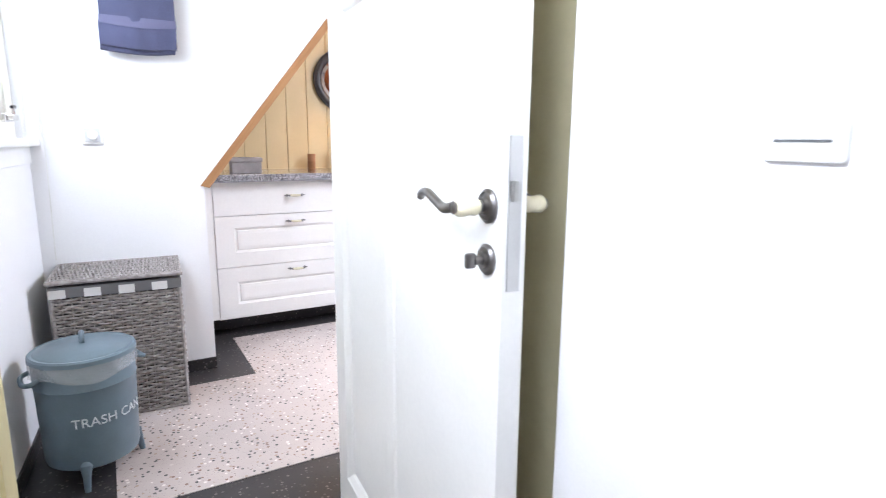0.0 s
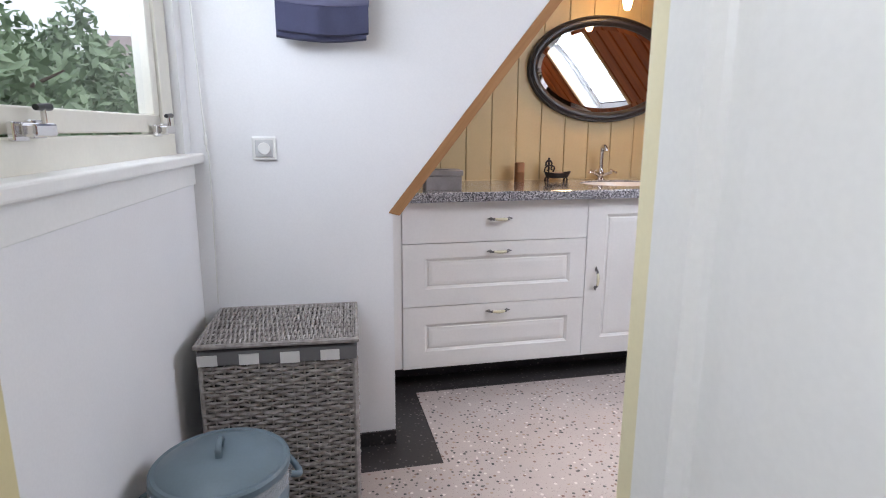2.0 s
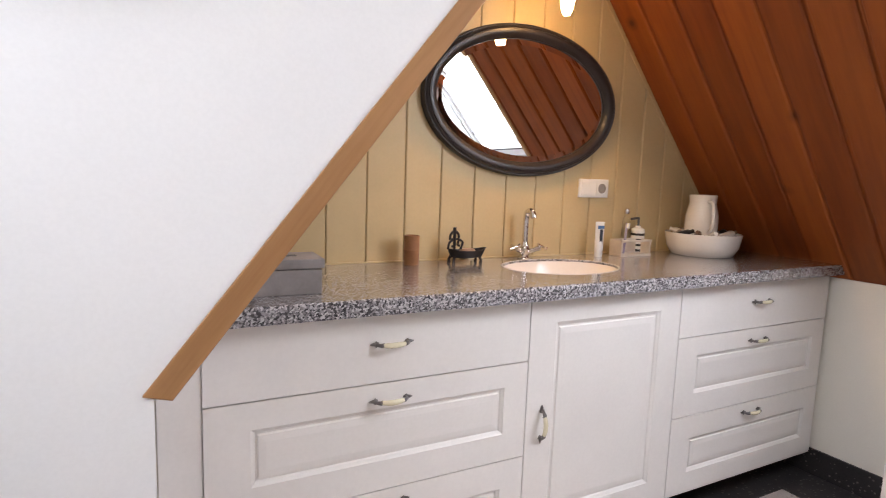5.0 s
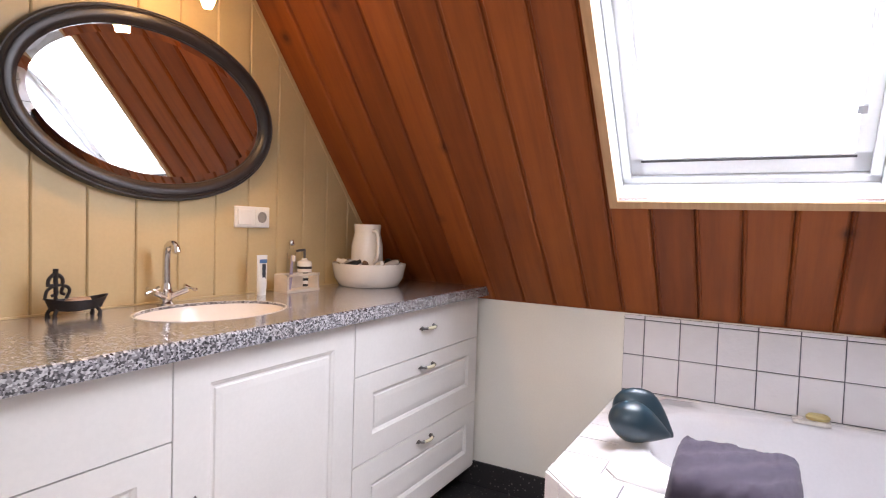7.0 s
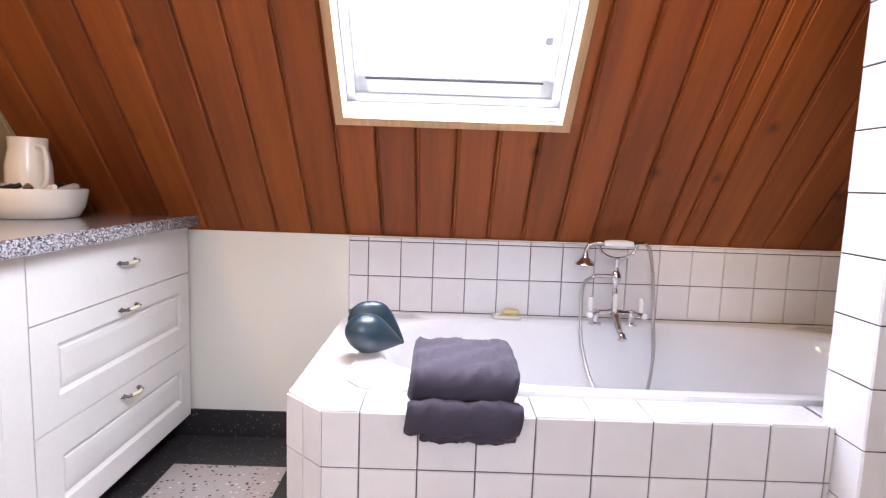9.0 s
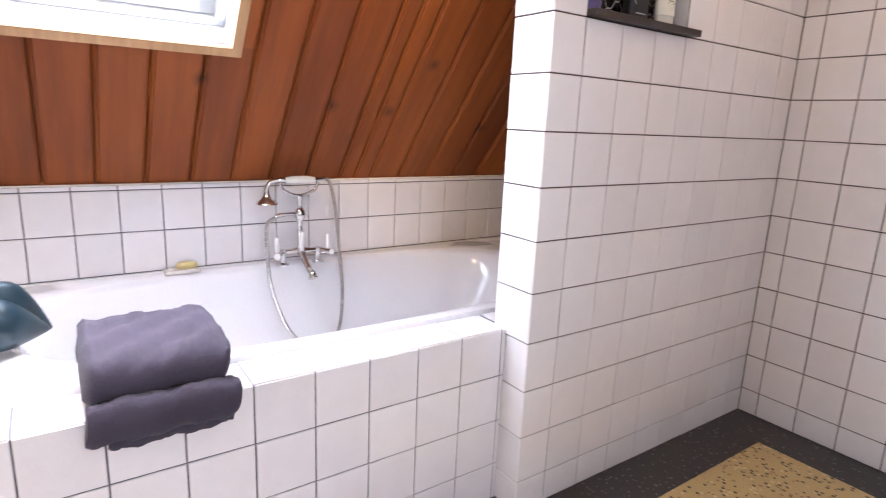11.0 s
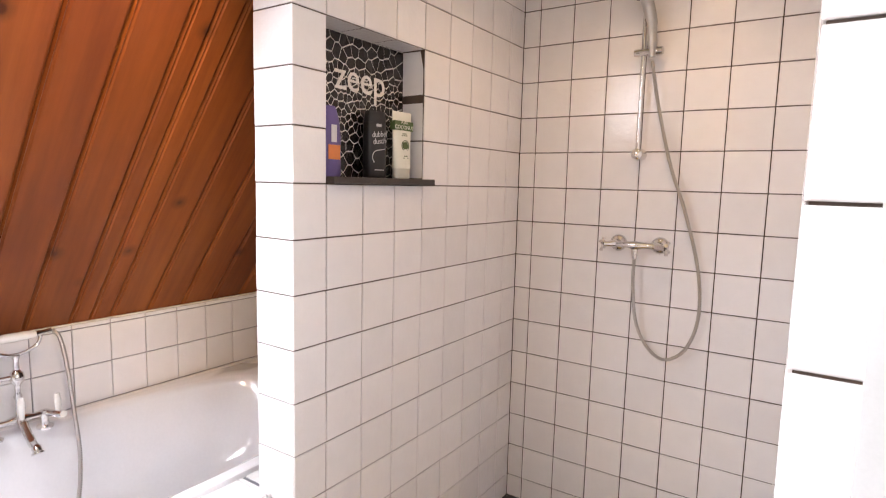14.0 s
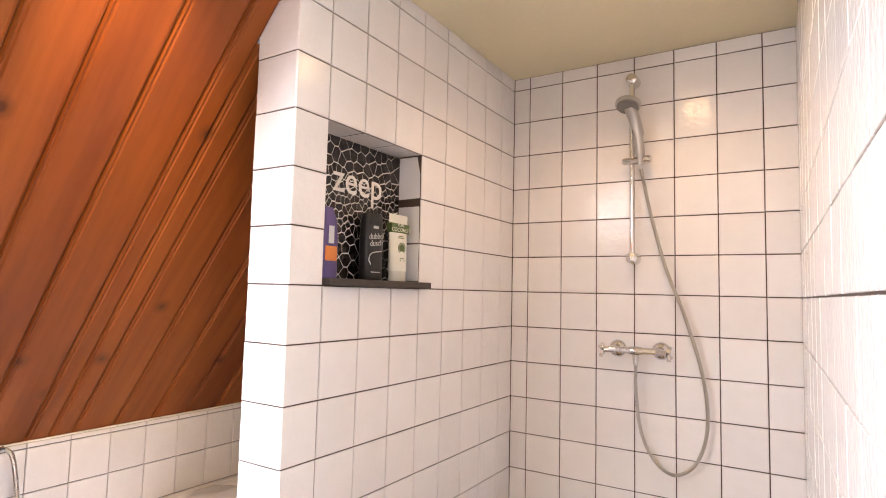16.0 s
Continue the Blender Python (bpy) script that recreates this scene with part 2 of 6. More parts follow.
def tube(points, radius, sides=10, bm=None, closed=False):
    """A round bar along points; radius is one number or one a point."""
    bm = bm or bmesh.new()
    pts = [Vector(p) for p in points]
    n = len(pts)
    rad = radius if isinstance(radius, (list, tuple)) else [radius] * n
    rings, up = [], None
    for i, p in enumerate(pts):
        if closed:
            d = pts[(i + 1) % n] - pts[i - 1]
        else:
            d = pts[min(i + 1, n - 1)] - pts[max(i - 1, 0)]
        d.normalize()
        if up is None:
            up = d.orthogonal().normalized()
        up = (up - d * up.dot(d)).normalized()
        side = d.cross(up)
        rings.append([bm.verts.new(p + rad[i] * (up * math.cos(2 * math.pi * k / sides) + side * math.sin(2 * math.pi * k / sides))) for k in range(sides)])
    for i in range(n if closed else n - 1):
        a, b = rings[i], rings[(i + 1) % n]
        for k in range(sides):
            bm.faces.new((a[k], a[(k + 1) % sides], b[(k + 1) % sides], b[k]))
    if not closed:
        bm.faces.new(rings[0][::-1])
        bm.faces.new(rings[-1])
    return bm


def curve_points(stops, steps=8):
    """A smooth line through the stops (Catmull-Rom)."""
    p = [Vector(s) for s in stops]
    p = [2 * p[0] - p[1]] + p + [2 * p[-1] - p[-2]]
    out = []
    for i in range(1, len(p) - 2):
        for k in range(steps):
            t = k / steps
            out.append(0.5 * ((2 * p[i]) + (p[i + 1] - p[i - 1]) * t + (2 * p[i - 1] - 5 * p[i] + 4 * p[i + 1] - p[i + 2]) * t * t + (3 * p[i] - p[i - 1] - 3 * p[i + 1] + p[i + 2]) * t ** 3))
    return out + [p[-2]]


TILES = {}
PITCH, JOINT = 0.1525, 0.0036


def tile_mesh(w, h, material, depth=0.009):
    """A glazed tile with eased edges, its face on z = 0 and its back on z = -depth."""
    key = (round(w, 3), round(h, 3), material.name)
    if key not in TILES:
        bm = bmesh.new()
        e = 0.0022
        rings = []
        for inset, z in ((0, -depth), (0, -e), (e * 0.3, -e * 0.3), (e, 0)):
            rings.append([bm.verts.new((sx * (w / 2 - inset), sy * (h / 2 - inset), z)) for sx, sy in ((-1, -1), (1, -1), (1, 1), (-1, 1))])
        for a, b in zip(rings, rings[1:]):
            for k in range(4):
                bm.faces.new((a[k], a[(k + 1) % 4], b[(k + 1) % 4], b[k]))
        bm.faces.new(rings[-1])
        TILES[key] = ended("tile", bm, material)
    return TILES[key]


def tiling(parent, origin, u, v, us, vs, material=None, holes=(), lift=0.009):
    """Tiles on the face spanned by u and v from origin: us and vs are the joints' places; holes are (u0, v0, u1, v1)."""
    material = material or TILE
    u, v, o = Vector(u).normalized(), Vector(v).normalized(), Vector(origin)
    normal = u.cross(v)
    for a0, a1 in zip(us, us[1:]):
        for b0, b1 in zip(vs, vs[1:]):
            ca, cb = (a0 + a1) / 2, (b0 + b1) / 2
            if any(h[0] < ca < h[2] and h[1] < cb < h[3] for h in holes):
                continue
            w, h = a1 - a0 - JOINT, b1 - b0 - JOINT
            if w < 0.006 or h < 0.006:
                continue
            ob = new("tile", tile_mesh(w, h, material))
            turn = Matrix((u, v, normal)).transposed().to_4x4()
            wobble = pose(0, 0, random.uniform(-0.0005, 0.0005), random.gauss(0, 0.22), random.gauss(0, 0.22), random.gauss(0, 0.1))
            ob.parent = parent
            ob.matrix_parent_inverse = parent.matrix_world.inverted() if parent.parent is None and parent.matrix_world != Matrix() else Matrix()
            ob.matrix_basis = Matrix.Translation(o + u * ca + v * cb + normal * lift) @ turn @ wobble


def joints(first, end, pitch=PITCH, start=0.0):
    """Joints' places from start: a first cut piece, whole tiles, and a last cut piece at end."""
    out, at = [start], start + first
    while at < end - 0.004:
        out.append(at)
        at += pitch
    return out + [end]


# ---- the plan ----
X_DORMER = -0.190      # face of the low wall below the dormer window
DORMER_SKEW = -4.5     # degrees by which the dormer wall runs off the room's axis
X_LANDING = -0.184     # the same wall on the landing
X_KNEE = 3.22          # face of the low wall under the roof slope
Y_NORTH = 3.88         # face of the boarded wall behind the wash basin
Y_CHEEK = 2.89         # face of the dormer's cheek
Y_SOUTH = -0.06        # back of the shower
X_PART = 2.06          # shower face of the tiled partition
Y_PART = 1.257         # its free end
X_BATH = 2.155         # tiled front of the bath
Z_CEIL = 2.447
Z_KNEE = 0.927
Z_DECK = 0.583
COURSE = 0.105         # height of the lowest, cut course of tiles
Y_DOOR0, Y_DOOR1 = 1.34, 1.49
X_JAMB0, X_JAMB1 = -0.178, 0.685


def slope_z(x):
    return Z_KNEE - 1.2 * (x - X_KNEE)


def slope_x(z):
    return X_KNEE - (z - Z_KNEE) / 1.2


def left_slope_x(z):
    return 0.495 + (z - 0.968) / 1.27


# floor: dark terrazzo, with light fields let in
structure("floor", boxed((-0.6, -1.6, -0.12), (3.6, 4.2, 0.0)), DARK_TERRAZZO, "black terrazzo floor border running along the walls", "floor")
field = [(0.03, 1.77), (0.69, 1.77), (1.1, 1.77), (1.1, 1.60), (1.95, 1.60), (1.95, 2.86), (2.95, 2.86), (2.95, 3.317), (0.672, 3.317), (0.672, 2.70), (0.03, 2.70)]
structure("floor_field_1", prism(field, 2, -0.02, 0.003), LIGHT_TERRAZZO, "pale speckled terrazzo floor field with dark border", "floor")
structure("floor_field_2", boxed((1.10, 0.145, -0.02), (1.865, 1.50, 0.003)), YELLOW_TERRAZZO, "ochre speckled terrazzo floor of the shower", "floor")
structure("floor_field_3", boxed((-0.05, -1.4, -0.02), (0.6, 1.3, 0.003)), LIGHT_TERRAZZO, "pale speckled terrazzo floor of the landing", "floor")

# walls
wall_north = structure("wall_north", boxed((0.3, Y_NORTH, 0), (3.5, Y_NORTH + 0.12, 2.8)), BOARD_PAINT, "cream painted boarded wall behind the wash basin", "wall")
knee = structure("wall_knee", boxed((X_KNEE, -0.3, 0), (X_KNEE + 0.12, Y_NORTH, Z_KNEE - 0.002)), plain("ivory_plaster", (0.86, 0.83, 0.75), 0.7, var=0.03, scale=2.5, fine=160, bump=0.12), "white plastered knee wall under the wooden slope", "wall")
cheek_outline = [(X_DORMER - 0.1, 0), (0.51, 0), (0.51, 0.985), (left_slope_x(Z_CEIL), Z_CEIL), (X_DORMER - 0.1, Z_CEIL)]
structure("wall_cheek", prism(cheek_outline, 1, Y_CHEEK, Y_CHEEK + 0.10), PLASTER, "white plastered dormer cheek with a sloping edge", "wall")
structure("wall_alcove", boxed((0.41, Y_CHEEK + 0.10, 0), (0.51, Y_NORTH, 0.986)), PLASTER, "white plastered low wall beside the cabinets", "wall")
left = [(0.51, 0.987), (left_slope_x(2.6), 2.6), (left_slope_x(2.6), 2.72), (0.41, 0.987)]
structure("ceiling_left_slope", prism(left, 1, Y_CHEEK + 0.10, Y_NORTH), PLASTER, "white plastered roof slope over the alcove", "ceiling")
bm = boxed((-0.7, -1.7, Z_CEIL), (slope_x(Z_CEIL) + 0.25, 0.9, Z_CEIL + 0.1))
box(bm, (-0.7, 0.9, Z_CEIL), (slope_x(Z_CEIL) + 0.25, Y_NORTH + 0.1, Z_CEIL + 0.1))
structure("ceiling", bm, CEILING_PAINT, "cream painted flat ceiling", "ceiling")
# dormer wall with its window opening; the landing has the same
WIN_Y0, WIN_Y1, WIN_Z0, WIN_Z1 = 1.66, 2.80, 1.27, 2.2
def window_wall(name, y0, y1, x_face, z_sill, w0, w1, label):
    """A low wall with a window opening from w0 to w1, as one sheet with a hole through it."""
    bm = bmesh.new()
    rings = []
    for x in (X_DORMER - 0.12, x_face):
        rings.append([[bm.verts.new((x, y, z)) for y in (y0, w0, w1, y1)] for z in (0, z_sill, WIN_Z1, Z_CEIL)])
    for k in range(3):
        for j in range(3):
            if (k, j) != (1, 1):
                for g in rings:
                    bm.faces.new((g[k][j], g[k][j + 1], g[k + 1][j + 1], g[k + 1][j]))
    a, b = rings
    edge = [(0, 0), (0, 1), (0, 2), (0, 3), (1, 3), (2, 3), (3, 3), (3, 2), (3, 1), (3, 0), (2, 0), (1, 0)]
    for loop in (edge, [(1, 1), (1, 2), (2, 2), (2, 1)]):
        for p, q in zip(loop, loop[1:] + loop[:1]):
            bm.faces.new((a[p[0]][p[1]], a[q[0]][q[1]], b[q[0]][q[1]], b[p[0]][p[1]]))
    return structure(name, bm, PLASTER, label, "wall")


HINGE = Vector((X_DORMER, Y_CHEEK, 0))
SKEW = Matrix.Translation(HINGE) @ pose(0, 0, 0, 0, 0, DORMER_SKEW) @ Matrix.Translation(-HINGE)
wall_dormer = window_wall("wall_dormer", Y_DOOR1, Y_CHEEK, X_DORMER, 1.15, WIN_Y0 - 0.02, WIN_Y1 + 0.02, "white low wall below the dormer window")
wall_dormer.matrix_world = SKEW
window_wall("wall_landing_west", -1.6, Y_DOOR0, X_LANDING, 1.19, -0.62, 0.92, "white low wall below the landing window")
structure("trim_landing_post", boxed((X_LANDING, 1.02, 1.235), (X_LANDING + 0.006, 1.284, Z_CEIL - 0.002), 0.002), CREAM_PAINT, "cream painted post beside the doorway", "trim")
structure("trim_landing_post_edge", boxed((X_LANDING, 0.925, 1.235), (X_LANDING + 0.010, 1.018, Z_CEIL - 0.002), 0.002), CREAM_PAINT, "cream painted window post beside the doorway", "trim")

# door wall with the doorway
bm = boxed((X_DORMER - 0.28, Y_DOOR0 + 0.001, 0), (X_JAMB0 - 0.03, Y_DOOR1 - 0.001, Z_CEIL))
box(bm, (X_JAMB1 + 0.03, Y_DOOR0, 0), (0.845, Y_DOOR1, Z_CEIL))
box(bm, (X_JAMB0 - 0.03, Y_DOOR0, 2.08), (X_JAMB1 + 0.03, Y_DOOR1, Z_CEIL))
structure("wall_door", bm, PLASTER, "white plastered wall with the doorway", "wall")
bm = boxed((0.70, -1.6, 0), (0.86, 0.476, Z_CEIL), 0.004)
structure("wall_landing_east", bm, PLASTER, "white wall of the landing", "wall")
structure("wall_landing_recess", boxed((0.80, 0.477, 0), (0.86, Y_DOOR0, Z_CEIL)), PALE_CREAM, "cream wall in the recess behind the open door", "wall")
structure("wall_landing_south", boxed((-0.4, -1.7, 0), (0.9, -1.6, Z_CEIL)), PLASTER, "white wall of the landing", "wall")

# tiled partition between bath and shower, with the niche
PART_T = 0.155
NICHE_Y0, NICHE_Y1 = 0.676, 0.676 + 3 * PITCH
NICHE_Z0, NICHE_Z1 = COURSE + 9 * PITCH, COURSE + 12 * PITCH
bm = boxed((X_PART + 0.004, Y_SOUTH, 0), (X_PART + PART_T, Y_PART - 0.004, NICHE_Z0))
box(bm, (X_PART + 0.004, Y_SOUTH, NICHE_Z1), (X_PART + PART_T, Y_PART - 0.004, Z_CEIL))
box(bm, (X_PART + 0.004, Y_SOUTH, NICHE_Z0), (X_PART + PART_T, NICHE_Y0, NICHE_Z1))
box(bm, (X_PART + 0.004, NICHE_Y1, NICHE_Z0), (X_PART + PART_T, Y_PART - 0.004, NICHE_Z1))
box(bm, (X_PART + 0.100, NICHE_Y0, NICHE_Z0), (X_PART + PART_T, NICHE_Y1, NICHE_Z1))
partition = structure("wall_partition", bm, GROUT, "white tiled partition between shower and bath with a niche", "wall")
south = structure("wall_south", boxed((0.6, Y_SOUTH - 0.1, 0), (3.4, Y_SOUTH - 0.004, 2.6)), GROUT, "white tiled back wall of the shower", "wall")
W0, W1 = (0.965, Y_SOUTH), (0.905, 1.69)
bm = prism([(W0[0] - 0.004, W0[1]), (W1[0] - 0.004, W1[1] - 0.004), (0.849, W1[1] - 0.004), (0.849, W0[1])], 2, 0, Z_CEIL)
west = structure("wall_shower_west", bm, GROUT, "white tiled wall beside the shower entrance", "wall")

part("plaster_face", boxed((0.8472, W0[1], 0), (0.8488, W1[1] - 0.006, Z_CEIL)), PLASTER, west)

# roof slope of pine planks round the roof window
SK_Y0, SK_Y1 = 1.857, 2.635
SK_X0, SK_X1 = 2.02, 2.839    # upper and lower edge of the opening
ALONG = Vector((-1, 0, 1.2)).normalized()
OUT = Vector((1.2, 0, 1)).normalized()
PLANK_W = 0.150


def slope_slab(bm, y0, y1, x_low, x_high, depth=0.016):
    """One plank with eased long edges and a bead, from x_low up to x_high."""
    a = Vector((x_low, 0, slope_z(x_low)))
    b = Vector((x_high, 0, slope_z(x_high)))
    shape = [(y0 + 0.0005, 0.011), (y0 + 0.004, 0.004), (y0 + 0.012, 0.0), (y1 - 0.016, 0.0), (y1 - 0.0125, 0.005), (y1 - 0.0085, 0.005), (y1 - 0.005, 0.001), (y1 - 0.0005, 0.011), (y1 - 0.0005, depth), (y0 + 0.0005, depth)]
    lo = [bm.verts.new(a + OUT * d + Vector((0, y, 0))) for y, d in shape]
    hi = [bm.verts.new(b + OUT * d + Vector((0, y, 0))) for y, d in shape]
    bm.faces.new(lo)
    bm.faces.new(hi[::-1])
    for k in range(len(lo)):
        q = (k + 1) % len(lo)
        bm.faces.new((lo[k], hi[k], hi[q], lo[q]))


bm = bmesh.new()
y = Y_NORTH
X_TOP = slope_x(Z_CEIL)
while y > -0.1:
    y0 = max(y - PLANK_W, -0.1)
    if y > Y_PART > y0:
        slope_slab(bm, Y_PART, y, X_KNEE, X_TOP)
        y = Y_PART
    top = X_TOP if y0 >= Y_PART else X_PART + PART_T + 0.001
    if y0 < SK_Y1 and y > SK_Y0:
        slope_slab(bm, y0, y, X_KNEE, SK_X1)
        if y - SK_Y1 > 0.01:
            slope_slab(bm, SK_Y1, y, SK_X1, SK_X0)
        if SK_Y0 - y0 > 0.01:
            slope_slab(bm, y0, SK_Y0, SK_X1, SK_X0)
        slope_slab(bm, y0, y, SK_X0, top)
    else:
        slope_slab(bm, y0, y, X_KNEE, top)
    y = y0
structure("ceiling_slope", bm, PLANK, "red-brown varnished pine plank roof slope", "ceiling")
bm = bmesh.new()
for x0, x1, y0, y1 in ((X_KNEE, SK_X1 + 0.015, -0.1, Y_NORTH), (SK_X0 - 0.015, X_TOP - 0.1, Y_PART, Y_NORTH), (SK_X1 + 0.015, SK_X0 - 0.015, Y_PART, SK_Y0 - 0.015), (SK_X1 + 0.015, X_PART + PART_T, -0.1, Y_PART), (SK_X1 + 0.015, SK_X0 - 0.015, SK_Y1 + 0.015, Y_NORTH)):
    o = [OUT.x * 0.017, OUT.z * 0.017]
    q = [OUT.x * 0.08, OUT.z * 0.08]
    prism([(x0 + o[0], slope_z(x0) + o[1]), (x1 + o[0], slope_z(x1) + o[1]), (x1 + q[0], slope_z(x1) + q[1]), (x0 + q[0], slope_z(x0) + q[1])], 1, y0, y1, bm)
structure("roof", bm, GREY_GROUT, "roof deck behind the pine planks", "roof")
# strip added behind the plank grooves to stop outside light leaking through
structure("slope_leak_strip", boxed((X_KNEE + 0.004, -0.1, Z_KNEE - 0.0015), (X_KNEE + 0.03, Y_NORTH, Z_KNEE + 0.008)), PLANK, "red-brown strip added at the foot of the slope to stop light leaks", "trim")
# trim on the dormer cheek and dark plinths
bm = bmesh.new()
run = Vector((1, 0, 1.27)).normalized()
nrm = Vector((1.27, 0, -1)).normalized()
a, b = Vector((0.493, 0, 0.965)), Vector((left_slope_x(Z_CEIL), 0, Z_CEIL))
prism([(a.x, a.z), (b.x, b.z), ((b + nrm * 0.036).x, (b + nrm * 0.036).z), (0.535, 0.953)], 1, Y_CHEEK - 0.004, Y_CHEEK + 0.10, bm, 0.002)
structure("trim_cheek", bm, TRIM_WOOD, "light pine trim along the sloping wall edge", "trim")
# pale bead where the boarded wall meets the slope
a, b = Vector((X_KNEE, 0, Z_KNEE)), Vector((X_TOP, 0, Z_CEIL))
inn = -OUT
prism([(a.x, a.z), (b.x, b.z), ((b + inn * 0.016).x, (b + inn * 0.016).z), ((a + inn * 0.016).x, (a + inn * 0.016).z)], 1, Y_NORTH - 0.014, Y_NORTH - 0.002, bm := bmesh.new())
structure("trim_slope", bm, BOARD_PAINT, "cream bead along the roof slope", "trim")
bm = boxed((-0.17, Y_CHEEK - 0.008, 0), (0.512, Y_CHEEK + 0.05, 0.062), 0.002)
structure("baseboard_cheek", bm, DARK_TERRAZZO, "black terrazzo skirting below the white wall", "baseboard")
structure("baseboard_knee", boxed((X_KNEE - 0.008, 2.69, 0), (X_KNEE + 0.02, 3.52, 0.122), 0.002), DARK_TERRAZZO, "black terrazzo skirting of the knee wall", "baseboard")
structure("baseboard_cabinets", boxed((0.5, 3.52, 0), (3.22, 3.56, 0.116), 0.002), DARK_TERRAZZO, "black plinth set back below the cabinets", "baseboard")
structure("baseboard_alcove", boxed((0.505, Y_CHEEK + 0.03, 0), (0.516, 3.53, 0.062), 0.002), DARK_TERRAZZO, "black terrazzo skirting in the alcove", "baseboard")
structure("baseboard_dormer", boxed((X_DORMER - 0.02, 1.60, 0), (X_DORMER + 0.008, Y_CHEEK - 0.008, 0.062), 0.002), DARK_TERRAZZO, "black terrazzo skirting below the window", "baseboard").matrix_world = SKEW

# vertical boards of the wall behind the basin
x = 0.469
while x < X_KNEE:
    x1 = min(x + 0.147, X_KNEE)
    shape = [(x + 0.0012, Y_NORTH), (x + 0.0012, Y_NORTH - 0.007), (x + 0.005, Y_NORTH - 0.011), (x1 - 0.005, Y_NORTH - 0.011), (x1 - 0.0012, Y_NORTH - 0.007), (x1 - 0.0012, Y_NORTH)]
    part("board", prism(shape, 2, 0.9, Z_CEIL), BOARD_PAINT, wall_north)
    x = x1

# ---- roof window ----
window = tagged(new("window_roof"), "white framed roof window in the pine slope, closed", "roof window", kind="structure")
GLASS = bpy.data.materials.new("window_glass")
GLASS.use_nodes = True
gb = GLASS.node_tree.nodes["Principled BSDF"]
gb.inputs["Transmission Weight"].default_value = 1.0
gb.inputs["Roughness"].default_value = 0.0
gb.inputs["IOR"].default_value = 1.1
gb.inputs["Base Color"].default_value = (0.97, 0.985, 1, 1)


def on_slope(x, d):
    """Point d metres outside the slope's face, above the place x on it."""
    return (x + OUT.x * d, slope_z(x) + OUT.z * d)


def slope_bar(x0, x1, d0, d1, y0, y1, bm=None):
    return prism([on_slope(x0, d0), on_slope(x1, d0), on_slope(x1, d1), on_slope(x0, d1)], 1, y0, y1, bm)


def steps_x(metres):
    return metres * abs(ALONG.x)


# lining boards of the opening, flared a little, and the pine edge round it
LIN = 0.17
part("lining", slope_bar(SK_X1, SK_X1 + steps_x(0.014), -0.002, LIN, SK_Y0 - 0.014, SK_Y1 + 0.014), WHITE_FRAME, window)
part("lining", slope_bar(SK_X0 - steps_x(0.014), SK_X0, -0.002, LIN, SK_Y0 - 0.014, SK_Y1 + 0.014), WHITE_FRAME, window)
part("lining", slope_bar(SK_X1, SK_X0, -0.002, LIN, SK_Y0 - 0.014, SK_Y0), WHITE_FRAME, window)
part("lining", slope_bar(SK_X1, SK_X0, -0.002, LIN, SK_Y1, SK_Y1 + 0.014), WHITE_FRAME, window)
E_W = 0.030
part("edge_trim", slope_bar(SK_X1 + steps_x(E_W), SK_X1, -0.010, 0.0, SK_Y0 - E_W, SK_Y1 + E_W), PALE_PINE, window, "light pine edge strip")
part("edge_trim", slope_bar(SK_X0, SK_X0 - steps_x(E_W), -0.010, 0.0, SK_Y0 - E_W, SK_Y1 + E_W), PALE_PINE, window, "light pine edge strip")
part("edge_trim", slope_bar(SK_X1, SK_X0, -0.010, 0.0, SK_Y0 - E_W, SK_Y0), PALE_PINE, window, "light pine edge strip")
part("edge_trim", slope_bar(SK_X1, SK_X0, -0.010, 0.0, SK_Y1, SK_Y1 + E_W), PALE_PINE, window, "light pine edge strip")
# outer frame, sash and pane
for d0, d1, wide, name in ((0.10, 0.165, 0.028, "frame"), (0.115, 0.185, 0.085, "sash")):
    inset = 0.003 if name == "frame" else 0.032
    xa, xb = SK_X1 - steps_x(inset), SK_X0 + steps_x(inset)
    ya, yb = SK_Y0 + inset, SK_Y1 - inset
    side = wide if name == "frame" else 0.045
    part(name, slope_bar(xa, xa - steps_x(wide * 0.8), d0, d1, ya, yb), WHITE_FRAME, window)
    part(name, slope_bar(xb + steps_x(wide), xb, d0, d1, ya, yb), WHITE_FRAME, window)
    part(name, slope_bar(xa, xb, d0, d1, ya, ya + side), WHITE_FRAME, window)
    part(name, slope_bar(xa, xb, d0, d1, yb - side, yb), WHITE_FRAME, window)
pane = part("pane", slope_bar(SK_X1 - steps_x(0.09), SK_X0 + steps_x(0.10), 0.150, 0.156, SK_Y0 + 0.07, SK_Y1 - 0.07), GLASS, window)
pane.visible_shadow = False
# real rubber on the window seal; elsewhere the dark of uncut slots
RUBBER_AND_SHADE = plain("dark_rubber_and_slot_shade", (0.08, 0.08, 0.085), 0.7, bump=0.05)
part("seal", slope_bar(SK_X1 - steps_x(0.085), SK_X1 - steps_x(0.093), 0.113, 0.12, SK_Y0 + 0.07, SK_Y1 - 0.07), RUBBER_AND_SHADE, window, "thin dark seal")
GREY_PLASTIC = plain("grey_plastic", (0.35, 0.35, 0.36), 0.5, bump=0.05)
part("bracket", slope_bar(SK_X1 - steps_x(0.24), SK_X1 - steps_x(0.265), 0.104, 0.117, SK_Y0 + 0.064, SK_Y0 + 0.088), GREY_PLASTIC, window, "small grey blind bracket")
